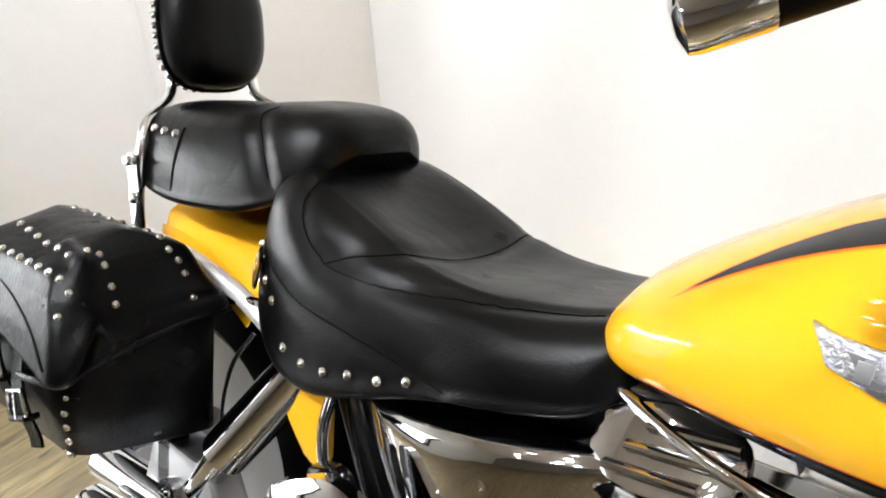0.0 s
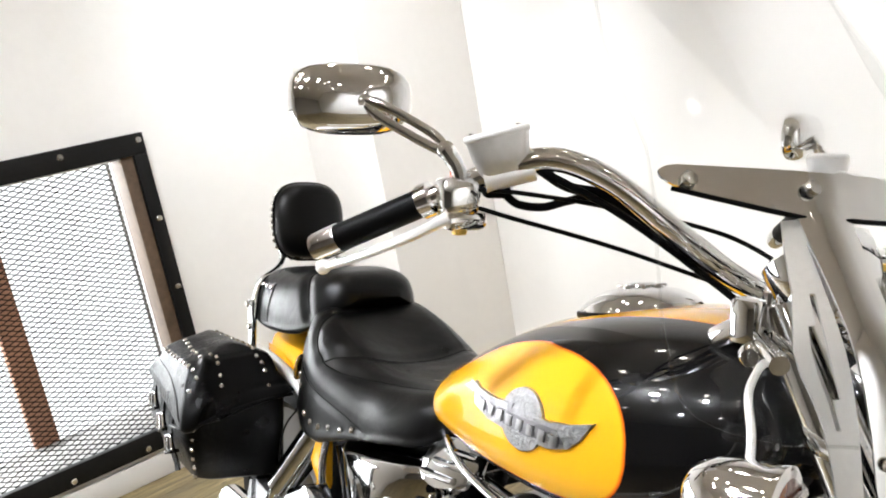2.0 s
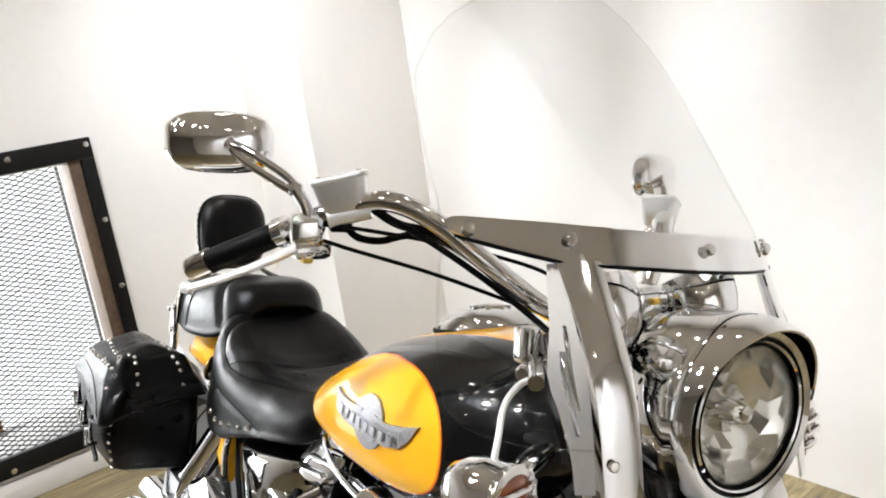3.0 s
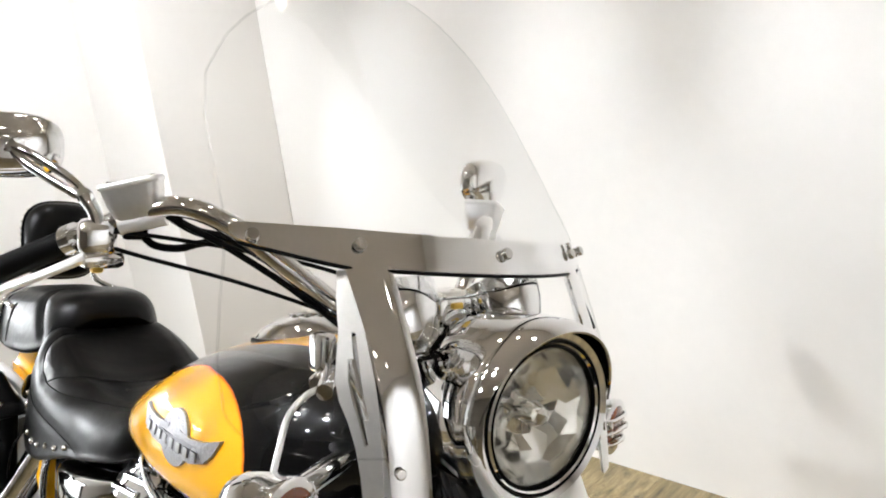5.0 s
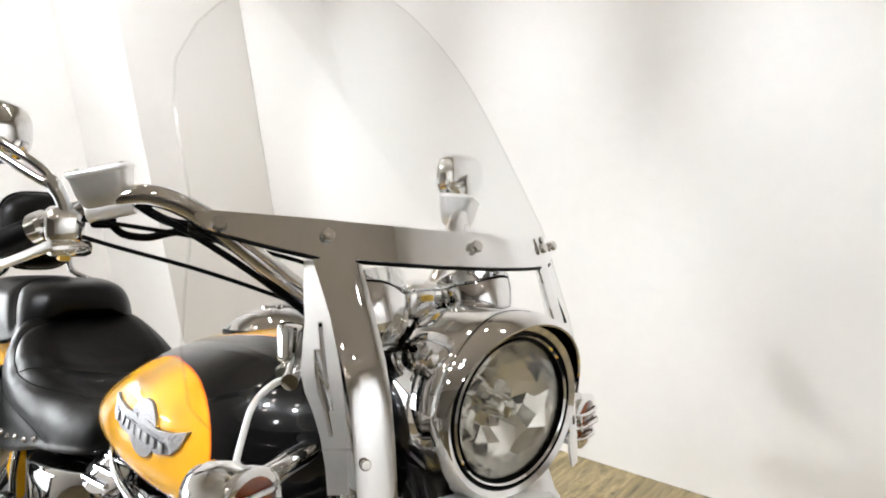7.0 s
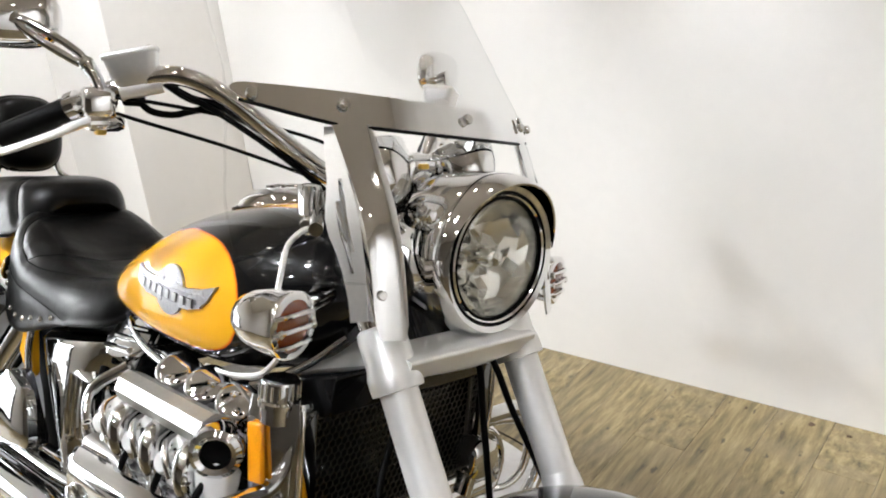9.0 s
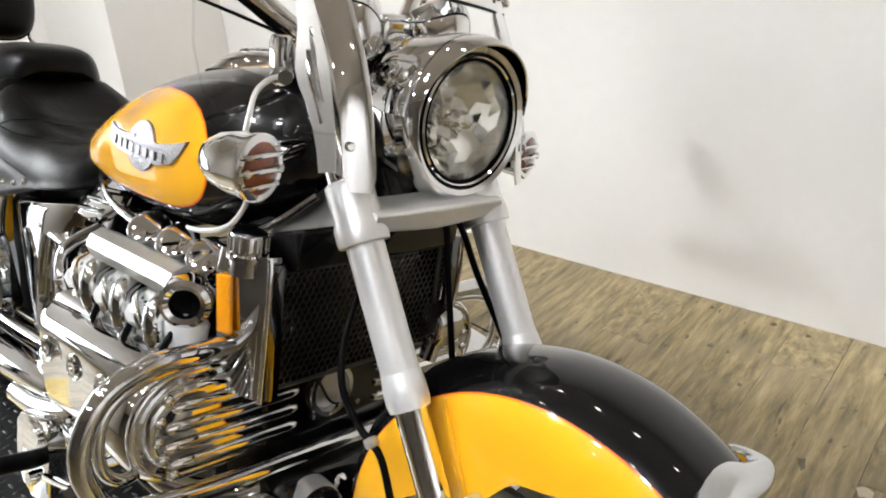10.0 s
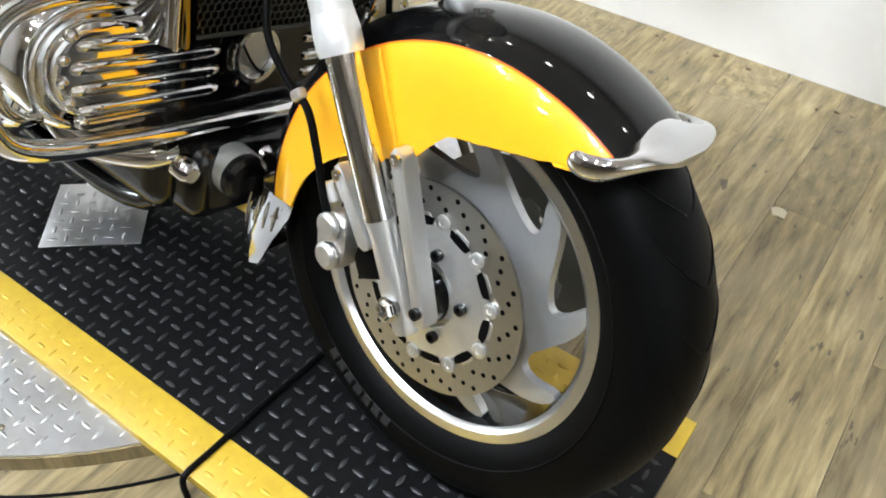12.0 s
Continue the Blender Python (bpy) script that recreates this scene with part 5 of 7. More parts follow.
fpart("hub_well", lathe([(0.043, -0.0945), (0.040, -0.0955), (0.036, -0.090), (0.0, -0.090)], (AX, 0, AZ), (0, 1, 0), 32), BLACKM, wheel, "dark hub centre")
fpart("hub", lathe([(0.0, -0.075), (0.026, -0.075), (0.030, -0.060), (0.055, -0.055), (0.062, -0.04), (0.064, 0.04), (0.055, 0.055), (0.030, 0.06), (0.0, 0.075)], (AX, 0, AZ), (0, 1, 0), 40), SATIN, wheel)


def rotor(y):
    """Disc with black spots for its drilled holes, a carrier and buttons."""
    segs, rings = 120, (0.100, 0.108, 0.128, 0.143, 0.149)
    bm = bmesh.new()
    grid = {}
    for s, off in ((0, -0.0022), (1, 0.0022)):
        for i, r in enumerate(rings):
            for k in range(segs):
                a = 2 * math.pi * k / segs
                grid[s, i, k] = bm.verts.new((AX + r * math.cos(a), y + off, AZ + r * math.sin(a)))

    for i in range(len(rings) - 1):
        for k in range(segs):
            j = (k + 1) % segs
            bm.faces.new((grid[0, i, k], grid[0, i, j], grid[0, i + 1, j], grid[0, i + 1, k]))
            bm.faces.new((grid[1, i, k], grid[1, i + 1, k], grid[1, i + 1, j], grid[1, i, j]))
    for k in range(segs):
        j = (k + 1) % segs
        for i in (0, len(rings) - 1):
            bm.faces.new((grid[0, i, k], grid[0, i, j], grid[1, i, j], grid[1, i, k]))
    d = fpart("brake_disc", bm, STEEL, wheel, "drilled steel brake disc")
    # carrier with scalloped windows
    out = []
    for k in range(120):
        a = 2 * math.pi * k / 120
        lobe = abs(((a / (2 * math.pi) * 10 + 0.0) % 1) - 0.5) * 2
        r = 0.0945 + 0.0125 * (1 if lobe > 0.62 else max(0, (lobe - 0.42) / 0.2))
        out.append((r, a))
    bm = bmesh.new()
    top, low = [], []
    for r, a in out:
        top.append(bm.verts.new((AX + r * math.cos(a), y - 0.0035, AZ + r * math.sin(a))))
        low.append(bm.verts.new((AX + r * math.cos(a), y + 0.0035, AZ + r * math.sin(a))))
    ti = [bm.verts.new((AX + 0.05 * math.cos(a), y - 0.0035 - 0.006 * (1 if y < 0 else -1), AZ + 0.05 * math.sin(a))) for r, a in out]
    li = [bm.verts.new((AX + 0.05 * math.cos(a), y + 0.0035, AZ + 0.05 * math.sin(a))) for r, a in out]
    n = len(out)
    for k in range(n):
        j = (k + 1) % n
        bm.faces.new((top[k], top[j], low[j], low[k]))
        bm.faces.new((top[k], ti[k], ti[j], top[j]))
        bm.faces.new((low[k], low[j], li[j], li[k]))
        bm.faces.new((ti[k], li[k], li[j], ti[j]))
    fpart("disc_carrier", bm, CARRIER, wheel)
    sg = -1 if y < 0 else 1
    # raised black discs paint in the shade of the drilled holes
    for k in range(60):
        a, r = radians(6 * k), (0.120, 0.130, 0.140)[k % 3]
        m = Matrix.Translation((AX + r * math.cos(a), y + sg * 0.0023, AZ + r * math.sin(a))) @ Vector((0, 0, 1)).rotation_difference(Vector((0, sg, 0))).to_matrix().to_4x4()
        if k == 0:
            drill = fpart("hole_shade_disc", lathe([(0.0036, 0.0), (0.0036, 0.0003), (0.0, 0.0003)], segs=10), BLACKP, wheel)
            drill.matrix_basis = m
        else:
            share(drill, "hole_shade_disc", m, wheel)
    for k in range(10):
        a = radians(36 * k + 18 - 1)
        p = (AX + 0.1035 * math.cos(a), y + sg * 0.003, AZ + 0.1035 * math.sin(a))
        fpart("disc_button", lathe([(0.0105, 0), (0.0105, 0.003), (0.008, 0.0045), (0.0045, 0.0045), (0.004, 0.002), (0, 0.002)], p, (0, sg, 0), 14), CARRIER, wheel)
    # black plates paint in the dark of the gaps between carrier and ring
    for k in range(10):
        mid = radians(36 * k - 1)
        o = [(AX + r * math.cos(mid + radians(d)), AZ + r * math.sin(mid + radians(d))) for r, d in [(0.1025, -10), (0.1035, -4), (0.1035, 4), (0.1025, 10), (0.0935, 9), (0.0915, 4), (0.0915, -4), (0.0935, -9)]]
        fpart("gap_shade_plate", prism(o, y + sg * 0.0046 - 0.0008, y + sg * 0.0046 + 0.0008, "y"), BLACKP, wheel)
    for k in range(5):
        a = radians(72 * k + 10)
        fpart("disc_bolt", bolt(0.008, 0.008, (AX + 0.062 * math.cos(a), y + sg * 0.008, AZ + 0.062 * math.sin(a)), (0, sg, 0), False), BLACKM, wheel)


rotor(-0.084)
rotor(0.066)
# wear grooves of the tread, cut as shallow dark ribs of rubber
for k in range(26):
    a0 = 360 / 26 * k
    for sgn in (-1, 1):
        fpart("tread_groove", tube([(AX + r * math.cos(radians(a0 + da)), sgn * y, AZ + r * math.sin(radians(a0 + da))) for r, y, da in ((0.3362, 0.006, 0), (0.3335, 0.026, 3.0), (0.3265, 0.047, 7.5), (0.3165, 0.0632, 14))], [0.0010, 0.0022, 0.0024, 0.0012], 5, 4, flat=0.4), BLACKP, wheel)

# raised maker's lettering on the sidewall, as plain bars
for k in range(7):
    a0 = radians(-97 - 4.6 * k)
    fpart("sidewall_bar", prism([(AX + r * math.cos(a0 + da), AZ + r * math.sin(a0 + da)) for r, da in ((0.263, -0.027), (0.281, -0.027), (0.281, 0.027), (0.263, 0.027))], -0.0758, -0.0725, "y", 0.0006, 1), RUBBER_GREY, wheel)
fpart("sidewall_line", lathe([(0.262, -0.0735), (0.2635, -0.0748), (0.265, -0.0735)], (AX, 0, AZ), (0, 1, 0), 96), RUBBER, wheel)

# ---- fender
def low_edge(a):
    return float(np.interp(a, (44, 51, 58, 66, 73, 82, 92, 100, 107, 122, 135, 150, 168, 186, 190), (0.36, 0.345, 0.302, 0.268, 0.248, 0.230, 0.219, 0.195, 0.176, 0.176, 0.19, 0.212, 0.240, 0.262, 0.266)))


def crown(a):
    return float(np.interp(a, (44, 52, 60, 70, 90, 120, 150, 175, 190), (0.359, 0.358, 0.357, 0.355, 0.353, 0.351, 0.353, 0.348, 0.344)))


def fender_row(a, grow=0.0):
    r, lo, t = crown(a) + grow, low_edge(a), radians(a)
    wd = float(np.interp(a, (44, 56, 75, 190), (0.088, 0.097, 0.102, 0.102))) + grow
    half = [(0, 0), (0.22, 0.001), (0.45, 0.006), (0.66, 0.015), (0.82, 0.028), (0.92, 0.042), (0.975, 0.058), (1.0, 0.076)]
    pts = [(u * wd, r - d) for u, d in half]
    base = r - 0.076
    if lo < base - 0.004:
        pts += [(wd * 1.004, base + (lo - base) * f) for f in (0.33, 0.66, 1.0)]
    else:
        pts = [(u, max(q, lo)) for u, q in pts] + [(wd, lo + 0.001 * (3 - i)) for i in range(3)]
    full = [(-u, q) for u, q in pts[::-1]] + pts[1:]
    return [(AX + q * math.cos(t), u, AZ + q * math.sin(t)) for u, q in full]


fender = fpart("front_fender", sheet([fender_row(a) for a in np.linspace(55, 185, 90)], 0.0035), FENDER_PAINT, None, "gloss black front fender with yellow sides", 60)
# pressed ribs, chrome tip and mud flap
for sgn in (-1, 1):
    fpart("pressed_rib", tube([(-0.127, sgn * 0.1005, 0.612), (-0.107, sgn * 0.1030, 0.575), (-0.089, sgn * 0.1030, 0.539), (-0.071, sgn * 0.1030, 0.504)], [0.002, 0.0042, 0.0046, 0.003], 10, 5), YELLOW, fender)
TIP = ((0.158, 0.1030, 0.604, 0.008, 0.006, 8), (0.163, 0.1045, 0.604, 0.0125, 0.0085, 10), (0.176, 0.1055, 0.604, 0.0145, 0.0095, 14), (0.192, 0.1020, 0.606, 0.0155, 0.0100, 22), (0.205, 0.090, 0.610, 0.0175, 0.0110, 40),
       (0.211, 0.072, 0.615, 0.0205, 0.0125, 64), (0.213, 0.048, 0.619, 0.0245, 0.0135, 90), (0.213, 0.024, 0.622, 0.0275, 0.0145, 112), (0.213, 0.0, 0.623, 0.0285, 0.0150, 120))


def tip_rings():
    """Oval sections of the bumper: upright along the fender's sides, laid flat and jutting forward round its nose."""
    table = [(x, -y, z, a, b, t) for x, y, z, a, b, t in TIP] + [(x, y, z, a, b, t) for x, y, z, a, b, t in TIP[-2::-1]]
    fine, out = spread(table, 61), []
    for i, (x, y, z, a, b, t) in enumerate(fine):
        d = Vector(fine[min(i + 1, 60)][:3]) - Vector(fine[max(i - 1, 0)][:3])
        away = Vector((d.y, -d.x, 0)).normalized()
        major = (Vector((0, 0, math.cos(radians(t)))) + away * math.sin(radians(t))).normalized()
        minor = d.normalized().cross(major).normalized()
        out.append([Vector((x, y, z)) + major * a * math.cos(k * math.pi / 10) + minor * b * math.sin(k * math.pi / 10) for k in range(20)])
    return out


fpart("fender_tip", loft(tip_rings()), CHROME, fender, "flared chrome bumper round the fender's nose", 60)
fpart("mud_flap", sheet([[(AX + r * math.cos(radians(a)), u, AZ + r * math.sin(radians(a))) for u, r in ((-0.104, lo), (-0.105, (lo + hi) / 2), (-0.103, hi - 0.03), (-0.085, hi), (0, hi + 0.012), (0.085, hi), (0.103, hi - 0.03), (0.105, (lo + hi) / 2), (0.104, lo))] for a, lo, hi in ((181, 0.250, 0.346), (186, 0.258, 0.356), (191, 0.276, 0.374), (196, 0.300, 0.389), (201, 0.326, 0.396), (204, 0.345, 0.390))], 0.003), CHROME, fender, "chrome fender end")
for r in (0.285, 0.305, 0.325, 0.345):
    for sgn in (-1, 1):
        fpart("pressed_rib", tube([(AX + q * math.cos(radians(a)), sgn * 0.1055, AZ + q * math.sin(radians(a))) for q, a in ((r - 0.004, 184), (r + 0.004, 188), (r + 0.014, 193))], [0.0012, 0.003, 0.0012], 8, 4), CHROME, fender)
for a, r in ((188, 0.29), (189, 0.335)):
    fpart("rivet", bolt(0.0045, 0.003, (AX + r * math.cos(radians(a)), -0.107, AZ + r * math.sin(radians(a)))), STUD, fender)

# ---- fork legs
D = Vector((-0.482, -0.026, 0.876))


def leg(sgn):
    yl = -0.134 if sgn < 0 else 0.100
    base = Vector((0.009, yl, 0.325))
    at = lambda s, off=0.0: base + D * s + Vector((off * 0.866, 0, off * 0.5))
    f = fpart("fork_leg", lathe([(0.0, 0.33), (0.0240, 0.33), (0.0250, 0.336), (0.0252, 0.40), (0.0252, 0.60), (0.0250, 0.62), (0.0, 0.62)], base, D, 32), SATIN, None, "satin aluminium upside-down fork leg")
    fpart("fork_collar", lathe([(0.0, 0.318), (0.0265, 0.318), (0.0285, 0.326), (0.0285, 0.346), (0.0258, 0.366), (0.0, 0.366)], base, D, 32), SATIN, f)
    fpart("fork_tube", lathe([(0.0, 0.12), (0.0215, 0.12), (0.0215, 0.33), (0.0, 0.33)], base, D, 28), BRIGHT, f, "chrome fork tube")
    cast = [lathe([(0, -0.030), (0.0155, -0.030), (0.0175, -0.022), (0.0180, 0.10), (0.0195, 0.125), (0.0195, 0.140), (0.0, 0.140)], base, D, 26)]
    # two ears that carry the fender
    for fwd, s0, s1 in ((0.058, -0.020, 0.198), (-0.048, 0.08, 0.188)):
        a, b = at(s0, fwd * 0.66), at(s1, fwd)
        w = Vector((0.866, 0, 0.5))
        o = [(p.x, p.z) for p in (a - w * 0.009, a + w * 0.009, b + w * 0.0088 - D * 0.004, b + D * 0.008, b - w * 0.0088 - D * 0.004)]
        cast.append(prism(rounded_outline(o, 0.009), yl - 0.013, yl + 0.013, "y", 0.004))
    c = fpart("axle_holder", merge(*cast), CARRIER, f, "brushed cast axle holder")
    for fwd, s1 in ((0.060, 0.190), (-0.048, 0.180)):
        p = at(s1, fwd)
        fpart("bolt", bolt(0.0075, 0.005, (p.x, yl + sgn * 0.013, p.z), (0, sgn, 0), False), BRIGHT, f)
    fpart("axle_nut", merge(lathe([(0.0135, 0), (0.0135, 0.009), (0.011, 0.012), (0.0085, 0.012), (0.008, 0.006), (0, 0.006)], (AX - 0.004, yl + sgn * 0.020, AZ - 0.004), (0, sgn, 0), 6), lathe([(0, -0.004), (0.0165, -0.004), (0.0165, 0.003), (0, 0.003)], (AX - 0.004, yl + sgn * 0.020, AZ - 0.004), (0, sgn, 0), 20)), CHROME, f, "chrome axle nut")
    fpart("pinch_bolt", bolt(0.008, 0.007, at(0.002, 0.040) + Vector((0, sgn * 0.013, 0)), (0, sgn, 0), False), BLACKM, f)
    fpart("clamp_collar", lathe([(0.026, 0.532), (0.0335, 0.533), (0.0345, 0.539), (0.0345, 0.556), (0.0315, 0.566), (0.0315, 0.612), (0.026, 0.617)], base, D, 32), SATIN, f, "satin fork clamp")
    fpart("upper_tube", lathe([(0, 0.60), (0.027, 0.61), (0.027, 0.80), (0, 0.80)], base, D, 24), BRIGHT, f)
    # brake caliper behind the leg
    cp = at(0.098, -0.080)
    cal = fpart("brake_caliper", merge(
        prism(rounded_outline([(cp.x - 0.022, cp.z - 0.040), (cp.x + 0.016, cp.z - 0.044), (cp.x + 0.025, cp.z), (cp.x + 0.013, cp.z + 0.040), (cp.x - 0.018, cp.z + 0.036), (cp.x - 0.029, cp.z)], 0.014), sgn * 0.136 - 0.018, sgn * 0.136 + 0.018, "y", 0.008, 3),
        lathe([(0, 0), (0.019, 0), (0.019, 0.005), (0.014, 0.009), (0, 0.009)], (cp.x - 0.006, sgn * 0.156, cp.z + 0.018), (0, sgn, 0), 20),
        lathe([(0, 0), (0.019, 0), (0.019, 0.005), (0.014, 0.009), (0, 0.009)], (cp.x - 0.002, sgn * 0.156, cp.z - 0.024), (0, sgn, 0), 20)), CAST, f, "grey cast brake caliper")
    fpart("caliper_back", box((cp.x + 0.03, sgn * 0.105, cp.z - 0.005), (0.05, 0.05, 0.09), 0.01, 2, Euler((0, radians(-30), 0)).to_matrix()), BLACKP, f)
    for dx, dz in ((-0.022, 0.052), (0.000, 0.066)):
        fpart("banjo_bolt", tube([(cp.x + dx, sgn * 0.138, cp.z + dz - 0.01), (cp.x + dx - 0.012, sgn * 0.142, cp.z + dz + 0.012)], 0.0075, 10, smooth=False), SATIN, f)
    return f


leg(-1)
leg(1)
part("axle", tube([(AX, -0.125, AZ), (AX, 0.125, AZ)], 0.011, 16, smooth=False), BRIGHT, bike).matrix_basis = STEER

# ---- lower fork bridge
TB = Vector((0.009, -0.017, 0.325)) + D * 0.566
fpart("fork_bridge", loft([[(TB.x + 0.020 + dx, y + TB.y, TB.z + 0.004 + dz) for dx, dz in rounded_outline([(-0.05, -0.020 - sag), (0.012, -0.018 - sag), (0.020, 0.010), (-0.045, 0.016)], 0.007)] for y, sag in ((-0.118, 0), (-0.08, 0.0), (-0.04, 0.003), (0, 0.005), (0.04, 0.003), (0.08, 0.0), (0.118, 0))]), SATIN, None, "satin aluminium lower fork bridge")
fpart("fork_bridge_top", box((-0.455, 0, 0.985), (0.07, 0.27, 0.026), 0.009, 3, Euler((0, radians(-30), 0)).to_matrix()), BRIGHT, None, "chrome upper fork bridge")
fpart("stem", tube([TB + Vector((-0.035, 0, -0.02)), TB + Vector((-0.035, 0, -0.02)) + D * 0.26], 0.022, 20, smooth=False), BLACKM, None)

# ---- headlamp with visor
HC, HD = Vector((-0.257, 0.026, 0.942)), Vector((1, -0.02, 0.0)).normalized()
lamp = fpart("headlamp", lathe([(0, -0.165), (0.040, -0.160), (0.076, -0.142), (0.098, -0.112), (0.107, -0.074), (0.109, -0.040), (0.108, -0.024), (0.1065, -0.019), (0.1045, -0.008), (0.103, 0.006), (0.097, 0.013), (0.090, 0.010), (0.0885, -0.004), (0.084, -0.020), (0.055, -0.075), (0.0, -0.078)], HC, HD, 64), BRIGHT, None, "round chrome headlamp")
fpart("bezel_gasket", lathe([(0.0895, 0.0095), (0.0880, 0.0115), (0.0865, 0.0095), (0.0865, 0.0), (0.0895, 0.0)], HC, HD, 64, close=True), RUBBER, lamp)
fpart("inner_ring", lathe([(0.0865, 0.004), (0.0865, 0.0095), (0.0840, 0.0115), (0.0815, 0.0095), (0.0815, 0.004)], HC, HD, 64, close=True), BRIGHT, lamp)
fpart("lens_gasket", lathe([(0.0815, 0.003), (0.0815, 0.0095), (0.0800, 0.0110), (0.0785, 0.009), (0.0785, 0.003)], HC, HD, 64, close=True), RUBBER, lamp)
# faceted reflector bowl
rings, bm = [], bmesh.new()
for i, (r, h) in enumerate(((0.0785, 0.002), (0.071, -0.006), (0.060, -0.014), (0.046, -0.021), (0.029, -0.027), (0.014, -0.029))):
    n = 20
    rings.append([bm.verts.new((r * math.cos(2 * math.pi * (k + 0.5 * (i % 2)) / n), r * math.sin(2 * math.pi * (k + 0.5 * (i % 2)) / n), h + 0.0026 * ((k * 7 + i * 3) % 5 - 2) * (0 < i))) for k in range(n)])
for a, b in zip(rings, rings[1:]):
    for k in range(20):
        bm.faces.new((a[k], a[(k + 1) % 20], b[(k + 1) % 20], b[k]))
bm.faces.new(rings[-1])
bm.transform(Matrix.Translation(HC) @ Vector((0, 0, 1)).rotation_difference(HD).to_matrix().to_4x4())
fpart("reflector", bm, MIRROR, lamp, "faceted mirror reflector", 5)
fpart("bulb_cap", lathe([(0, 0.008), (0.010, 0.006), (0.014, -0.006), (0.014, -0.04), (0, -0.04)], HC - HD * 0.002, HD, 20), BRIGHT, lamp)
dome = [(0.0785 * math.sin(t), 0.004 + 0.016 * math.cos(t)) for t in np.linspace(math.pi / 2, 0, 10)]
glass = fpart("lens", lathe([(0.0785, 0.001)] + dome + [(0.0, 0.0175)] + [(r, h - 0.0025) for r, h in dome[::-1] if r > 0.004] + [(0.076, 0.001)], HC, HD, 56), LENS, lamp, "clear domed lens")
glass.visible_shadow = False
LAMP_SIDE = HD.cross(Vector((0, 0, 1))).normalized()
LAMP_UP = LAMP_SIDE.cross(HD)
vis = []
for k in range(25):
    a = radians(4 + 172 * k / 24)
    ln = 0.027 * math.sin(math.pi * k / 24) ** 1.1
    row = []
    for f, dr in ((-1.0, 0.0025), (-0.4, 0.0040), (0.0, 0.0040), (0.35, 0.003), (0.7, 0.0), (1.0, -0.006)):
        h = -0.035 + (0.035 + 0.012 + ln) * (f + 1) / 2
        r = 0.1085 + dr
        row.append(HC + HD * h + LAMP_SIDE * r * math.cos(a) + LAMP_UP * r * math.sin(a))
    vis.append(row)
fpart("visor", sheet(vis, 0.0025), BRIGHT, lamp, "chrome headlamp visor")
lamp.matrix_basis = STEER @ Matrix.Translation(HC) @ Matrix.Scale(1.045, 4) @ Matrix.Translation(-HC)
fpart("lamp_bracket", tube([HC + Vector((-0.08, 0, -0.10)), HC + Vector((-0.085, 0, -0.14))], 0.014, 14, smooth=False), BRIGHT, lamp)

# ---- windshield
YC = 0.010


def wide(z):
    return float(np.interp(z, (0.915, 0.921, 0.932, 0.950, 1.0, 1.06, 1.10, 1.153, 1.20, 1.25, 1.30, 1.35, 1.38, 1.41, 1.44, 1.455, 1.462, 1.465), (0.255, 0.295, 0.320, 0.332, 0.334, 0.322, 0.312, 0.304, 0.300, 0.294, 0.280, 0.246, 0.215, 0.172, 0.115, 0.072, 0.04, 0.010)))


# the screen's lean: nearly upright at its foot, laid back above; a little askew on the fork
LEAN_Z = (0.82, 0.86, 0.93, 0.97, 1.00, 1.03, 1.08, 1.15)
LEAN_X = (-0.2245, -0.2285, -0.2395, -0.2485, -0.2585, -0.2730, -0.2995, -0.3362)


def screen_at(v, z, out=0.0):
    """A point of the screen, v metres beside its middle."""
    x = float(np.interp(z, LEAN_Z, LEAN_X)) - max(0.0, z - 1.15) * 0.80 - 0.10 * v - 1.25 * v * v
    return Vector((x + out * 0.9, YC + v, z - 0.07 * v + out * 0.42))


zs = [0.915, 0.921, 0.932, 0.950, 1.0, 1.05, 1.075, 1.098, 1.140, 1.18, 1.21, 1.25, 1.30, 1.35, 1.38, 1.41, 1.44, 1.455, 1.462, 1.465]
bm = bmesh.new()
cols = [-1, -0.9, -0.8, -0.65, None, -0.2, 0, 0.2, None, 0.65, 0.8, 0.9, 1]
grid = []
for z in zs:
    row = []
    for i in range(13):
        w = wide(z)
        inner = float(np.interp(z, (0.99, 1.06), (0.112, 0.160))) if z < 1.12 else 0.5 * w
        v = cols[i] * w if cols[i] is not None and abs(cols[i]) > 0.5 else (math.copysign(inner, i - 6) if cols[i] is None else cols[i] * inner / 0.4)
        row.append(bm.verts.new(screen_at(v, z)))
    grid.append(row)
for j in range(len(zs) - 1):
    for i in range(12):
        if zs[j] < 1.09 and 4 <= i < 8:                       # the opening round the headlamp
            continue
        bm.faces.new((grid[j][i], grid[j][i + 1], grid[j + 1][i + 1], grid[j + 1][i]))
bmesh.ops.delete(bm, geom=[v for v in bm.verts if not v.link_faces], context="VERTS")
bm = shell(bm, 0.004)
shield = fpart("windshield", bm, ACRYLIC, None, "tall clear acrylic windshield with chrome trim", 60)
shield.visible_shadow = False
zz = list(np.linspace(0.915, 1.465, 70))
fpart("polished_edge", tube([screen_at(-wide(z), z, -0.002) for z in zz] + [screen_at(wide(z), z, -0.002) for z in zz[::-1]], 0.0016, 8, smooth=False), ACRYLIC_EDGE, shield).visible_shadow = False
for sgn in (-1, 1):
    fpart("polished_edge", tube([screen_at(sgn * (0.165 + (wide(0.915) - 0.165) * f), 0.916, -0.002) for f in np.linspace(0, 1, 8)], 0.0016, 8, smooth=False), ACRYLIC_EDGE, shield).visible_shadow = False


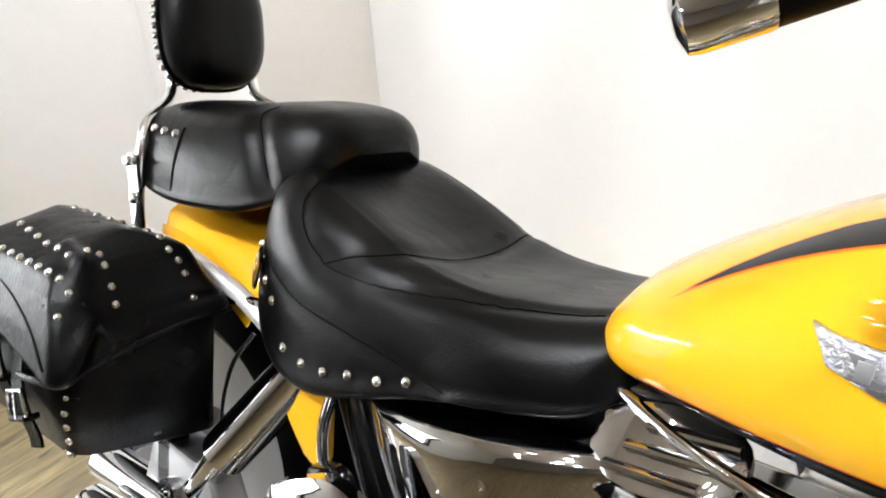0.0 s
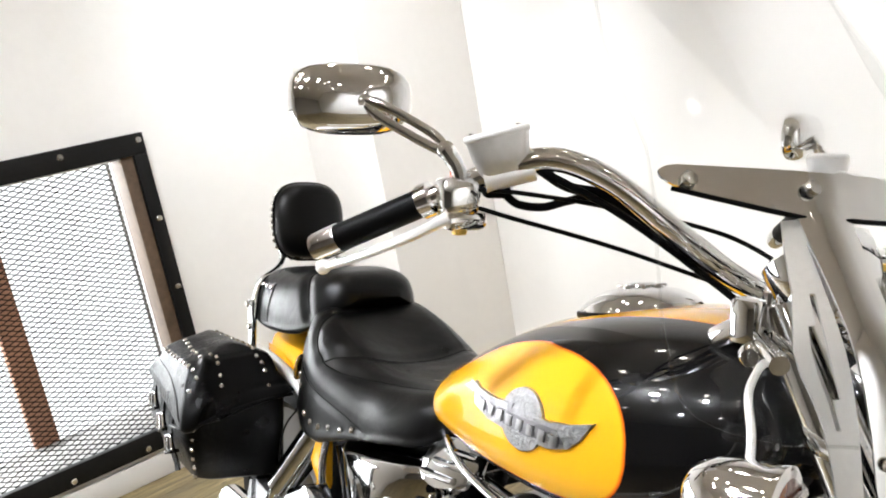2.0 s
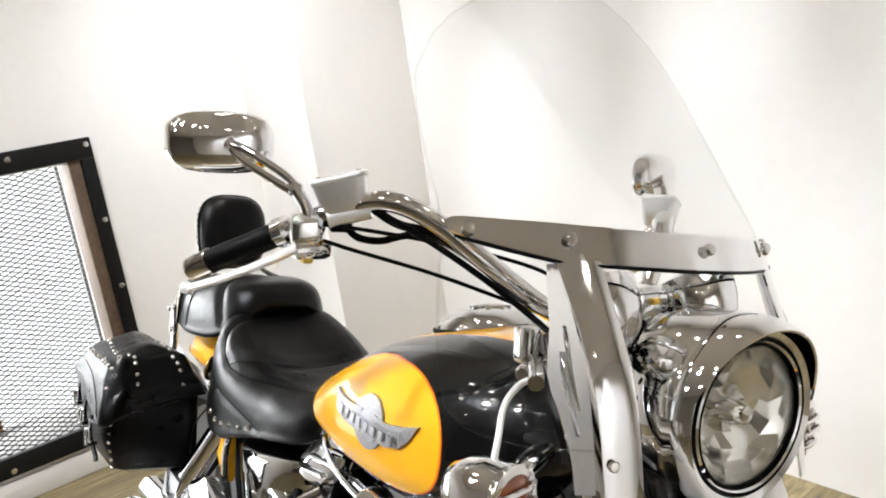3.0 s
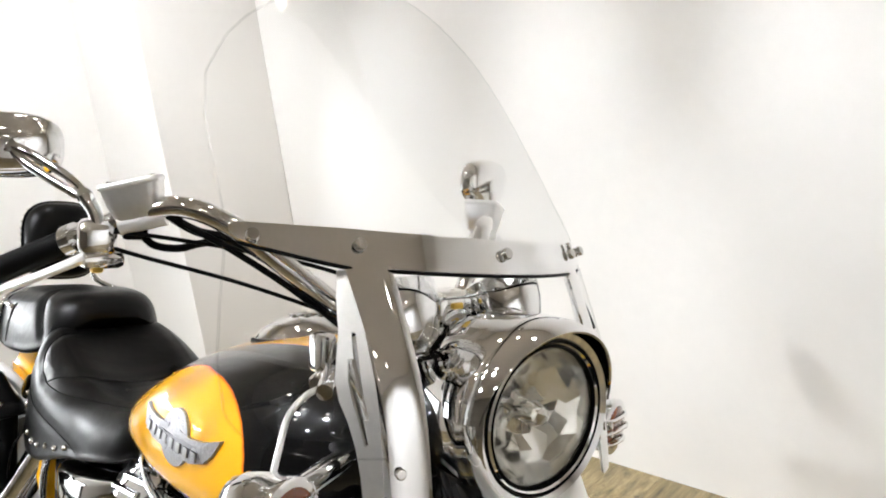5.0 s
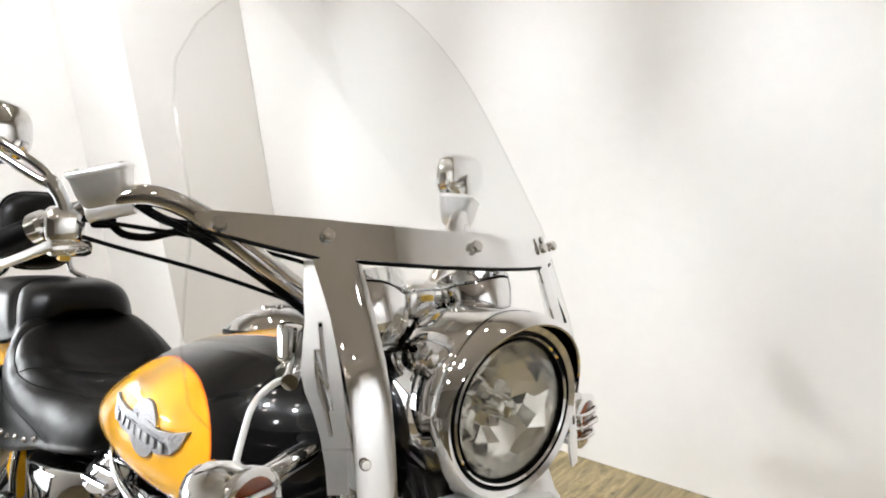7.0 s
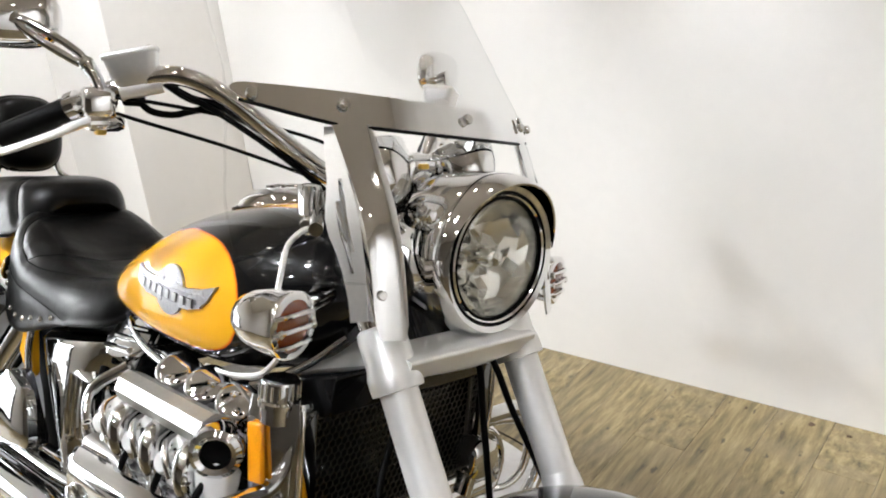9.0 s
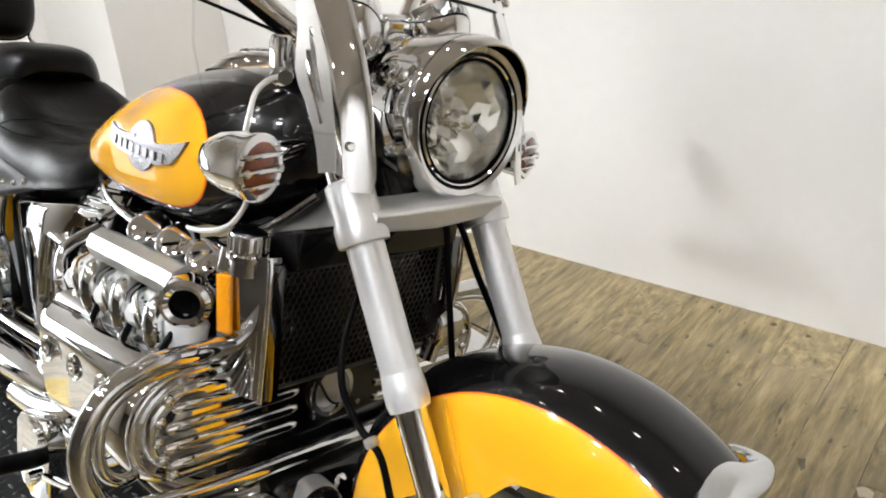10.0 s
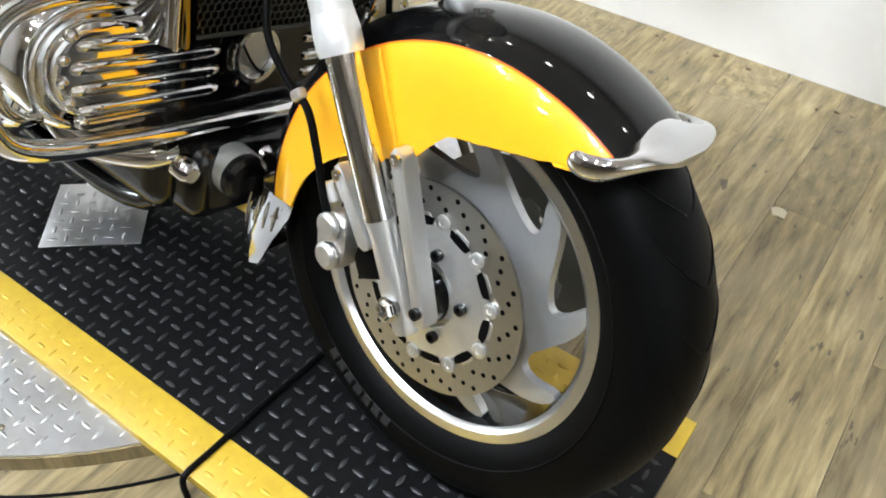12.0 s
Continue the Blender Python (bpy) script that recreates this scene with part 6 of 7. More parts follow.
def trim_low(v):
    """The cross trim's lower edge, which climbs towards its tips."""
    return 1.100 + 0.018 * max(0.0, (abs(v) - 0.20) / 0.105) ** 1.2


def trim_high(v):
    return 1.1385 - 0.003 * max(0.0, (abs(v) - 0.20) / 0.105)


tips = [-0.306, -0.3035, -0.299] + list(np.linspace(-0.29, 0.29, 30)) + [0.299, 0.3035, 0.306]
rows_t = []
for v in tips:
    lo, hi = trim_low(v), trim_high(v)
    nip = {0.306: 0.36, 0.3035: 0.22, 0.299: 0.08}.get(abs(v), 0.0) * (hi - lo)           # rounded tips
    rows_t.append([screen_at(v, lo + nip + (hi - lo - 2 * nip) * f, 0.005) for f in (0, 0.3, 0.65, 1)])
trim = fpart("cross_trim", sheet(rows_t, 0.003), BRIGHT, shield, "chrome cross trim")
fpart("trim_gasket", tube([screen_at(v, trim_low(v) - 0.0022, 0.004) for v in np.linspace(-0.30, 0.22, 30)], 0.0022, 8, 1), RUBBER, shield)
fpart("opening_gasket", tube([screen_at(0.165 + 0.055 * f, 1.099 - 0.075 * f ** 1.5, 0.002) for f in np.linspace(0, 1, 9)], 0.0024, 8, 2), RUBBER, shield)
for sgn in (-1, 1):
    rows_s = []
    for z in np.linspace(0.846, 1.102, 14):
        f = (z - 0.846) / 0.256
        a, b = 0.158 - 0.004 * (1 - f), 0.196 + 0.012 * f ** 2
        nip = 0.006 * max(0.0, 1 - f * 12)
        rows_s.append([screen_at(sgn * v, z, 0.0065 - 0.002 * abs(2 * (v - a) / (b - a) - 1) ** 8) for v in np.linspace(a + nip, b - nip, 7)])
    st = fpart("side_trim", sheet(rows_s, 0.003), BRIGHT, shield, "chrome upright trim")
    fpart("bolt", bolt(0.006, 0.006, screen_at(sgn * 0.189, 0.900, 0.009), (1, sgn * 0.4, 0.2)), STUD, shield)
    # bracket plate behind the screen
    bm = bmesh.new()
    levels = ((0.872, 0.214), (0.90, 0.215), (0.93, 0.218), (0.955, 0.222), (0.975, 0.227), (0.995, 0.228), (1.015, 0.224), (1.04, 0.218), (1.075, 0.213), (1.100, 0.208))
    net = [[bm.verts.new(screen_at(sgn * v, z, -0.006 - (v - 0.198) * 0.5)) for v in np.linspace(0.198, w, 7)] for z, w in levels]
    for j in range(len(net) - 1):
        for i in range(6):
            if (j in (3, 4, 5) and i in (2, 3)) or (j == 2 and i == 3) or (j == 6 and i == 2):
                continue
            bm.faces.new((net[j][i], net[j][i + 1], net[j + 1][i + 1], net[j + 1][i]))
    fpart("screen_bracket", shell(bm, 0.006), CARRIER, shield, "cast silver screen bracket with a cut-out")
    kp = Vector((-0.375, -0.197, 0.983)) if sgn < 0 else Vector((-0.415, 0.205, 0.955))
    fpart("clamp_knob", merge(lathe([(0, 0.014), (0.008, 0.0135), (0.0115, 0.010), (0.013, 0.005), (0.013, 0), (0, 0)], kp, (0.45, sgn, 0.1), 20), box(kp + Vector((-0.014, sgn * -0.008, 0.03)), (0.030, 0.022, 0.044), 0.006),
                              tube([kp + Vector((0.0, -sgn * 0.01, 0.012)), screen_at(sgn * 0.235, 0.985, -0.03)], 0.009, 12, smooth=False)), BRIGHT, shield)
for v in (-0.288, -0.189, 0.002, 0.189, 0.288):
    fpart("bolt", bolt(0.0075, 0.0065, screen_at(v, 1.1215, 0.008), (0.9, 0.9 * v, 0.4)), STUD, shield)
fpart("bolt", bolt(0.005, 0.005, screen_at(0.190, 1.132, 0.008), (0.9, 0.3, 0.4)), STUD, shield)

# ---- turn signals
for sgn, lens_mat in ((-1, AMBER_DARK), (1, AMBER_DARK)):
    c = Vector((-0.262, sgn * 0.292 - 0.008, 0.897)) if sgn < 0 else Vector((-0.330, 0.262, 0.868))
    sig = fpart("turn_signal", lathe([(0, -0.086), (0.012, -0.084), (0.026, -0.075), (0.036, -0.056), (0.041, -0.030), (0.0425, -0.008), (0.044, -0.004), (0.044, 0.003), (0.040, 0.005), (0.0, 0.002)], c, (1, -0.0, -0.02), 36), BRIGHT, None, "chrome bullet turn signal with a grille")
    fpart("lens", lathe([(0, 0.008), (0.022, 0.0075), (0.036, 0.004), (0.039, 0.002), (0.039, 0), (0, 0)], c, (1, 0, -0.02), 32), lens_mat, sig, "smoked amber lens")
    for dz in (-0.022, -0.003, 0.016):
        h = math.sqrt(0.041 ** 2 - dz ** 2)
        fpart("grille_bar", tube([c + Vector((0.004, -h, dz)), c + Vector((0.011, -h * 0.6, dz + 0.001)), c + Vector((0.013, 0, dz + 0.002)), c + Vector((0.011, h * 0.6, dz + 0.001)), c + Vector((0.004, h, dz))], 0.0031, 8, 3), BRIGHT, sig)
    for yy in (-0.031, 0.031):
        fpart("screw", bolt(0.006, 0.004, c + Vector((0.008, yy, -0.003)), (1, 0, 0)), STUD, sig)
    sig.matrix_basis = STEER @ Matrix.Translation(c) @ Matrix.Rotation(radians(17), 4, "Z") @ Matrix.Scale(0.9, 4) @ Matrix.Translation(-c)
    part_axis = Vector((-0.33, sgn * 0.135, 0.895)) if sgn < 0 else Vector((-0.32, 0.15, 0.885))
    fpart("stalk", tube([c + Vector((-0.035, -sgn * 0.03, 0)), part_axis], 0.0145, 14, smooth=False), BRIGHT, sig)
for pts in ([(-0.292, -0.300, 0.928), (-0.300, -0.290, 0.948), (-0.322, -0.268, 0.972), (-0.335, -0.240, 0.986), (-0.345, -0.215, 0.988)],
            [(-0.300, -0.290, 0.862), (-0.335, -0.270, 0.832), (-0.420, -0.240, 0.782), (-0.540, -0.210, 0.740), (-0.640, -0.195, 0.722)]):
    fpart("wire", tube(pts, 0.0036, 8), SATIN, None, "silver braided wire")

# ---- instruments behind the screen
for y in (-0.088, 0.082):
    pod = fpart("instrument_pod", lathe([(0, -0.070), (0.022, -0.066), (0.040, -0.048), (0.050, -0.020), (0.053, 0.0), (0.053, 0.012), (0.047, 0.016), (0.045, 0.010), (0, 0.010)], (-0.380, y - 0.012, 1.062), (-0.55, 0, 0.83), 36), BRIGHT, None, "chrome instrument pod")
    fpart("dial", lathe([(0, 0.0115), (0.045, 0.0115), (0.045, 0.0105), (0, 0.0105)], (-0.380, y - 0.012, 1.062), (-0.55, 0, 0.83), 32), BLACKP, pod)
    fpart("stem", tube([(-0.385, y * 0.8, 1.03), (-0.44, y * 0.5, 0.995)], 0.012, 12, smooth=False), BRIGHT, pod)
fpart("warning_lamp_box", box((-0.395, -0.008, 1.050), (0.05, 0.06, 0.045), 0.012, 3), BRIGHT, None)
fpart("cluster_light", box((-0.368, -0.012, 1.056), (0.006, 0.016, 0.008), 0.002), BRASS, None)

# ---- handlebar, grips, levers, mirrors
def handlebar_side(sgn):
    def s(x, y, z):
        far = max(0.0, min(1.0, (y - 0.10) / 0.2)) if sgn > 0 else 0.0
        return Vector((x, sgn * (y - 0.05 * far), z - 0.025 * far))

    bar = fpart("handlebar", tube([s(-0.475, 0.0, 1.012), s(-0.475, 0.05, 1.014), s(-0.49, 0.10, 1.040), s(-0.52, 0.165, 1.092), s(-0.55, 0.220, 1.138), s(-0.585, 0.272, 1.160), s(-0.625, 0.318, 1.145), s(-0.680, 0.360, 1.116), s(-0.806, 0.450, 1.050)], 0.0135, 18, 8), BRIGHT, None, "chrome pulled-back handlebar")
    a, b = s(-0.692, 0.368, 1.110), s(-0.804, 0.448, 1.051)
    fpart("grip", tube([a, a.lerp(b, 0.02), a.lerp(b, 0.5), a.lerp(b, 0.80)], [0.0175, 0.0165, 0.0168, 0.0170], 20, 4), RUBBER, bar, "black rubber grip")
    fpart("grip_collar", tube([a.lerp(b, -0.08), a.lerp(b, 0.02)], 0.020, 20, smooth=False), BRIGHT, bar)
    fpart("bar_end", lathe([(0, 0), (0.0178, 0), (0.0182, 0.003), (0.0178, 0.032), (0.0165, 0.038), (0.008, 0.041), (0, 0.041)], a.lerp(b, 0.79), b - a, 24), BRIGHT, bar, "chrome grip end")
    lv = fpart("lever", tube([s(-0.648, 0.340, 1.105), s(-0.645, 0.372, 1.092), s(-0.652, 0.410, 1.075), s(-0.672, 0.455, 1.055), s(-0.694, 0.485, 1.043)], [0.010, 0.0085, 0.0075, 0.0068, 0.0062], 12, 5, flat=0.75), SATIN, bar, "polished hand lever")
    bm = bmesh.new()
    bmesh.ops.create_icosphere(bm, subdivisions=2, radius=0.0085)
    bmesh.ops.translate(bm, vec=s(-0.697, 0.488, 1.042), verts=bm.verts)
    fpart("lever_ball", bm, SATIN, lv)
    sw = fpart("switch_housing", merge(box(s(-0.655, 0.348, 1.118), (0.052, 0.045, 0.044), 0.012, 3, Euler((0, 0, radians(sgn * 15))).to_matrix()), box(s(-0.648, 0.345, 1.092), (0.034, 0.05, 0.022), 0.008)), BRIGHT, bar, "chrome switch housing")
    fpart("switch_button", box(s(-0.648, 0.352, 1.143), (0.016, 0.012, 0.006), 0.002), material("red_switch", (0.6, 0.08, 0.03), 0.4) if sgn < 0 else BLACKP, bar)
    rot = Euler((radians(-sgn * 14), 0, radians(sgn * 32))).to_matrix()
    rc = s(-0.625, 0.312, 1.166)
    res = fpart("fluid_reservoir", loft([[rc + rot @ Vector((x, y, h)) for x, y in rounded_outline([(-a, -b), (a, -b), (a, b), (-a, b)], 0.012, 5)] for h, a, b in ((-0.024, 0.018, 0.022), (-0.021, 0.021, 0.026), (-0.004, 0.0245, 0.031), (0.013, 0.0265, 0.0335), (0.017, 0.0268, 0.034))]), CARRIER, bar, "polished tapered fluid reservoir", 50)
    fpart("reservoir_lid", loft([[rc + rot @ Vector((x, y, h)) for x, y in rounded_outline([(-a, -b), (a, -b), (a, b), (-a, b)], 0.012, 5)] for h, a, b in ((0.017, 0.0275, 0.035), (0.0185, 0.0285, 0.036), (0.022, 0.0285, 0.036), (0.0245, 0.027, 0.0345), (0.025, 0.024, 0.0315))]), SATIN, res, "satin reservoir lid", 50)
    for u in (-0.026, 0.026):
        fpart("screw", bolt(0.0035, 0.002, rc + rot @ Vector((0, u, 0.0250)), (0, 0, 1)), STUD, res)
    fpart("master_cylinder", tube([s(-0.600, 0.285, 1.150), s(-0.628, 0.330, 1.136)], 0.014, 14, smooth=False), SATIN, bar)
    fpart("brass_fitting", box(s(-0.642, 0.352, 1.083), (0.014, 0.014, 0.014), 0.003), BRASS, bar)
    # mirror
    stem = fpart("mirror_stem", tube([s(-0.640, 0.350, 1.130), s(-0.645, 0.354, 1.150), s(-0.655, 0.362, 1.168)], [0.009, 0.0085, 0.0095], 12, 5), BRIGHT, bar, "slotted chrome mirror stem")
    for lift in (-0.0085, 0.0085):
        fpart("prong", tube([s(-0.652, 0.360, 1.165), s(-0.664, 0.370, 1.176 + lift * 0.8), s(-0.690, 0.392, 1.194 + lift), s(-0.718, 0.415, 1.212 + lift * 0.8), s(-0.735, 0.428, 1.224)], 0.0042, 10, 5, flat=1.3), BRIGHT, stem)
    for u in (0.0, 1.0):
        fpart("joint", lathe([(0, 0.007), (0.009, 0.006), (0.0105, 0.0), (0.009, -0.006), (0, -0.007)], s(-0.656 - 0.078 * u, 0.363 + 0.064 * u, 1.169 + 0.055 * u), (0.9, sgn * 0.4, 0.1), 16), BRIGHT, stem)
    ring = []
    mc = s(-0.750, 0.432, 1.224)
    fwd = (Vector((0.93, sgn * 0.30, 0.02))).normalized()
    side = fwd.cross(Vector((0, 0, 1))).normalized()
    up = side.cross(fwd)
    for dpt, sc in ((0.020, 0.10), (0.019, 0.45), (0.015, 0.74), (0.007, 0.92), (-0.004, 1.0), (-0.012, 1.0), (-0.016, 0.96), (-0.017, 0.90)):
        row = []
        for k in range(40):
            t = 2 * math.pi * k / 40
            c, q = math.cos(t), math.sin(t)
            f = (abs(c) ** 3.0 + abs(q) ** 3.0) ** (-1 / 3.0)
            row.append(mc + fwd * dpt + side * (0.070 * sc * c * f) + up * (0.0405 * sc * q * f))
        ring.append(row)
    mir = fpart("mirror", loft(ring), BRIGHT, bar, "chrome backed oval mirror", 60)
    return bar


handlebar_side(-1)
handlebar_side(1)
fpart("bar_clamp", box((-0.475, 0, 1.012), (0.05, 0.14, 0.034), 0.01, 3), BRIGHT, None)

# ---- cables and hoses
for pts, r, mat, lab in (
        ([(-0.640, -0.350, 1.128), (-0.60, -0.29, 1.122), (-0.56, -0.19, 1.105), (-0.50, -0.08, 1.075), (-0.44, -0.02, 1.02), (-0.40, 0.00, 0.96)], 0.0027, RUBBER, "black control cable"),
        ([(-0.652, -0.368, 1.118), (-0.62, -0.31, 1.098), (-0.57, -0.19, 1.062), (-0.50, -0.07, 1.015), (-0.45, -0.02, 0.985), (-0.40, 0.02, 0.93)], 0.0027, RUBBER, "black control cable"),
        ([(-0.600, -0.282, 1.150), (-0.575, -0.262, 1.135), (-0.545, -0.215, 1.105), (-0.51, -0.14, 1.05), (-0.46, -0.07, 0.98), (-0.41, -0.045, 0.90), (-0.36, -0.04, 0.85)], 0.0042, RUBBER, "black brake hose"),
        ([(-0.632, -0.302, 1.122), (-0.620, -0.290, 1.110), (-0.608, -0.265, 1.107), (-0.596, -0.240, 1.114), (-0.575, -0.215, 1.118), (-0.545, -0.165, 1.092)], 0.0048, RUBBER, "black looped switch lead"),
        ([(-0.602, -0.292, 1.160), (-0.588, -0.280, 1.146), (-0.580, -0.252, 1.130), (-0.556, -0.215, 1.120), (-0.538, -0.150, 1.078), (-0.505, -0.095, 1.026)], 0.0058, RUBBER, "thick black brake hose"),
        ([(-0.30, 0.0, 0.835), (-0.262, 0.01, 0.80), (-0.248, 0.014, 0.72), (-0.235, 0.022, 0.62), (-0.23, 0.03, 0.55)], 0.005, RUBBER, "black brake hose"),
        ([(-0.295, 0.012, 0.835), (-0.255, 0.03, 0.80), (-0.235, 0.062, 0.72), (-0.215, 0.10, 0.64), (-0.19, 0.125, 0.57)], 0.005, RUBBER, "black brake hose"),
        ([(-0.31, -0.03, 0.80), (-0.30, -0.085, 0.74), (-0.285, -0.135, 0.665), (-0.262, -0.158, 0.595), (-0.222, -0.155, 0.545), (-0.185, -0.150, 0.52), (-0.160, -0.150, 0.475), (-0.135, -0.152, 0.420), (-0.118, -0.148, 0.385)], 0.0052, RUBBER, "black brake hose")):
    fpart("hose", tube(pts, r, 10, 7), mat, None, lab)
fpart("brake_switch", box((-0.638, -0.308, 1.128), (0.024, 0.030, 0.022), 0.005, 2, Euler((0, radians(12), radians(-20))).to_matrix()), BLACKP, None, "black brake light switch")
fpart("hose_clip", box((-0.200, -0.152, 0.532), (0.019, 0.015, 0.015), 0.004, 2, Euler((0, radians(-40), 0)).to_matrix()), CARRIER, None, "small metal hose clip")
fpart("hose_joint", box((-0.30, 0.004, 0.822), (0.03, 0.055, 0.022), 0.006), BLACKP, None)
# ------------------------------------------------------------------ flat-six engine, radiator, guards
part("crankcase", merge(box((-0.74, 0, 0.40), (0.60, 0.36, 0.34), 0.04, 3), box((-0.98, 0, 0.36), (0.24, 0.30, 0.26), 0.03, 3)), BLACKM, bike, "black crankcase")
for sgn in (-1, 1):
    head = part("cylinder_head", box((-0.665, sgn * 0.225, 0.470), (0.40, 0.10, 0.175), 0.015, 3), CAST, bike, "cast cylinder head")
    vc = part("valve_cover", loft([[(x, sgn * y, z) for x, z in rounded_outline(o, rr, 5)] for y, rr, o in (
        (0.262, 0.02, [(-0.862, 0.545), (-0.475, 0.565), (-0.478, 0.385), (-0.835, 0.372)]),
        (0.285, 0.024, [(-0.862, 0.545), (-0.475, 0.565), (-0.478, 0.385), (-0.835, 0.372)]),
        (0.302, 0.026, [(-0.852, 0.535), (-0.485, 0.555), (-0.487, 0.395), (-0.825, 0.382)]),
        (0.310, 0.026, [(-0.835, 0.520), (-0.50, 0.540), (-0.50, 0.410), (-0.81, 0.397)]))]), CHROME, bike, "polished chrome valve cover", sharp=50)
    for x in (-0.80, -0.71, -0.62, -0.53):
        part("bolt_cup", lathe([(0.022, -0.002), (0.022, 0.001), (0.0195, 0.0025), (0.017, 0.001), (0.015, -0.004), (0.0, -0.004)], (x, sgn * 0.3105, 0.482), (0, sgn, 0), 24), CHROME, vc)
        part("bolt", bolt(0.0105, 0.006, (x, sgn * 0.3085, 0.482), (0, sgn, 0), False), CHROME, vc)
    # intake log with its open front end
    log = part("intake_log", lathe([(0, 0.0), (0.018, 0.001), (0.0255, 0.01), (0.0265, 0.03), (0.0265, 0.255), (0.029, 0.262), (0.0, 0.262)], (-0.775, sgn * 0.240, 0.663), (1, sgn * 0.02, 0.02), 8), STEEL, bike, "faceted brushed intake cover bar", sharp=25)
    part("front_elbow", lathe([(0.022, 0.012), (0.029, 0.016), (0.036, 0.011), (0.039, -0.002), (0.038, -0.03), (0.030, -0.052), (0.0, -0.055)], (-0.492, sgn * 0.256, 0.652), (0.72, sgn * 0.68, -0.05), 36), CHROME, log, "chrome intake elbow")
    part("elbow_mouth", lathe([(0.0235, 0.0115), (0.021, -0.002), (0, -0.012)], (-0.492, sgn * 0.256, 0.652), (0.72, sgn * 0.68, -0.05), 24), RUBBER, log)
    part("elbow_foot", tube([(-0.512, sgn * 0.238, 0.624), (-0.508, sgn * 0.242, 0.612), (-0.506, sgn * 0.244, 0.596), (-0.514, sgn * 0.238, 0.572)], [0.022, 0.032, 0.030, 0.024], 24, 5), SATIN, log, "bright cast elbow foot", sharp=50)
    for k in range(3):
        x = -0.745 + 0.095 * k
        casting = part("intake_casting", merge(box((x - 0.040, sgn * 0.236, 0.606), (0.046, 0.040, 0.058), 0.012, 3, Euler((0, radians(14), radians(sgn * 8))).to_matrix()), lathe([(0, 0.026), (0.014, 0.025), (0.018, 0.019), (0.018, 0.004), (0.023, 0.002), (0.023, -0.012), (0, -0.012)], (x - 0.044, sgn * 0.258, 0.598), (0.25, sgn * 0.9, 0.35), 18), box((x - 0.028, sgn * 0.250, 0.572), (0.058, 0.034, 0.014), 0.005, 2)), SATIN, bike, "bright cast intake fitting")
        for dx, dz in ((-0.052, 0.018), (-0.018, 0.022), (-0.050, -0.026), (-0.012, -0.024)):
            part("bolt", bolt(0.0058, 0.008, (x + dx, sgn * 0.262, 0.598 + dz), (0, sgn, 0.25), False), CHROME, casting)
        run = part("intake_runner", tube([(x, sgn * 0.235, 0.640), (x + 0.006, sgn * 0.268, 0.622), (x + 0.012, sgn * 0.272, 0.588), (x + 0.01, sgn * 0.255, 0.560)], [0.017, 0.0165, 0.0165, 0.019], 18, 5), CHROME, bike, "chrome intake runner")
        part("flange", box((x + 0.01, sgn * 0.252, 0.563), (0.052, 0.040, 0.010), 0.004), SATIN, run)
        for dx in (-0.019, 0.019):
            part("nut", bolt(0.0065, 0.014, (x + 0.01 + dx, sgn * 0.262, 0.566), (0, sgn * 0.2, 1), False), CHROME, run)
        cap = part("carburettor_cap", lathe([(0.0, 0.0235), (0.022, 0.023), (0.0310, 0.0215), (0.0340, 0.0185), (0.0352, 0.012), (0.0355, -0.006), (0.038, -0.008), (0.038, -0.014), (0.030, -0.018), (0.028, -0.03), (0.0, -0.032)], (-0.697 + 0.083 * k, sgn * 0.192, 0.690), (0.30, sgn * 0.55, 0.78), 28), CHROME, bike, "flat-topped chrome carburettor cap")
        part("cap_screw", bolt(0.005, 0.006, (-0.662 + 0.083 * k, sgn * 0.222, 0.700), (0, sgn * 0.7, 0.7)), STUD, cap)
        part("plug_lead", tube([(x + 0.045, sgn * 0.20, 0.625), (x + 0.055, sgn * 0.262, 0.612), (x + 0.048, sgn * 0.285, 0.570), (x + 0.04, sgn * 0.275, 0.545)], 0.0055, 10), RUBBER, bike, "black spark plug lead")
        part("vacuum_pipe", tube([(x - 0.060, sgn * 0.218, 0.632), (x - 0.052, sgn * 0.262, 0.628), (x - 0.030, sgn * 0.278, 0.612), (x - 0.018, sgn * 0.276, 0.588)], 0.0062, 12), BRIGHT, bike, "thin bright pipe")
        part("plug_cap", lathe([(0, 0), (0.011, 0), (0.0125, 0.02), (0.009, 0.036), (0, 0.038)], (x + 0.042, sgn * 0.27, 0.54), (0.05, sgn * 0.3, 1), 16), CHROME, bike)
    lay = Matrix.Translation((-0.897, sgn * 0.170, 0.694)) @ pose(0, 0, 0, sgn * 42, -8, 0)
    plate = prism(rounded_outline([(-0.072, 0.012), (-0.052, 0.040), (0.02, 0.046), (0.070, 0.030), (0.066, -0.026), (0.0, -0.042), (-0.06, -0.028)], 0.024), -0.008, 0.008, "y", 0.006, 3)
    plate.transform(lay)
    louvred = part("louvred_cover", plate, CHROME, bike, "louvred chrome cover", sharp=45)
    for k in range(3):
        part("louvre", tube([lay @ Vector((-0.048 + 0.014 * k, sgn * 0.009, -0.020 + 0.021 * k)), lay @ Vector((0.036 + 0.012 * k, sgn * 0.009, -0.022 + 0.021 * k))], 0.0075, 10, smooth=False, flat=0.6), CHROME, louvred)
    for k in range(5):
        part("hex_bolt", bolt(0.0085, 0.010, (-0.83 + 0.075 * k, sgn * 0.275, 0.580 + 0.002 * k), (0, sgn * 0.3, 1), False), CHROME, bike)
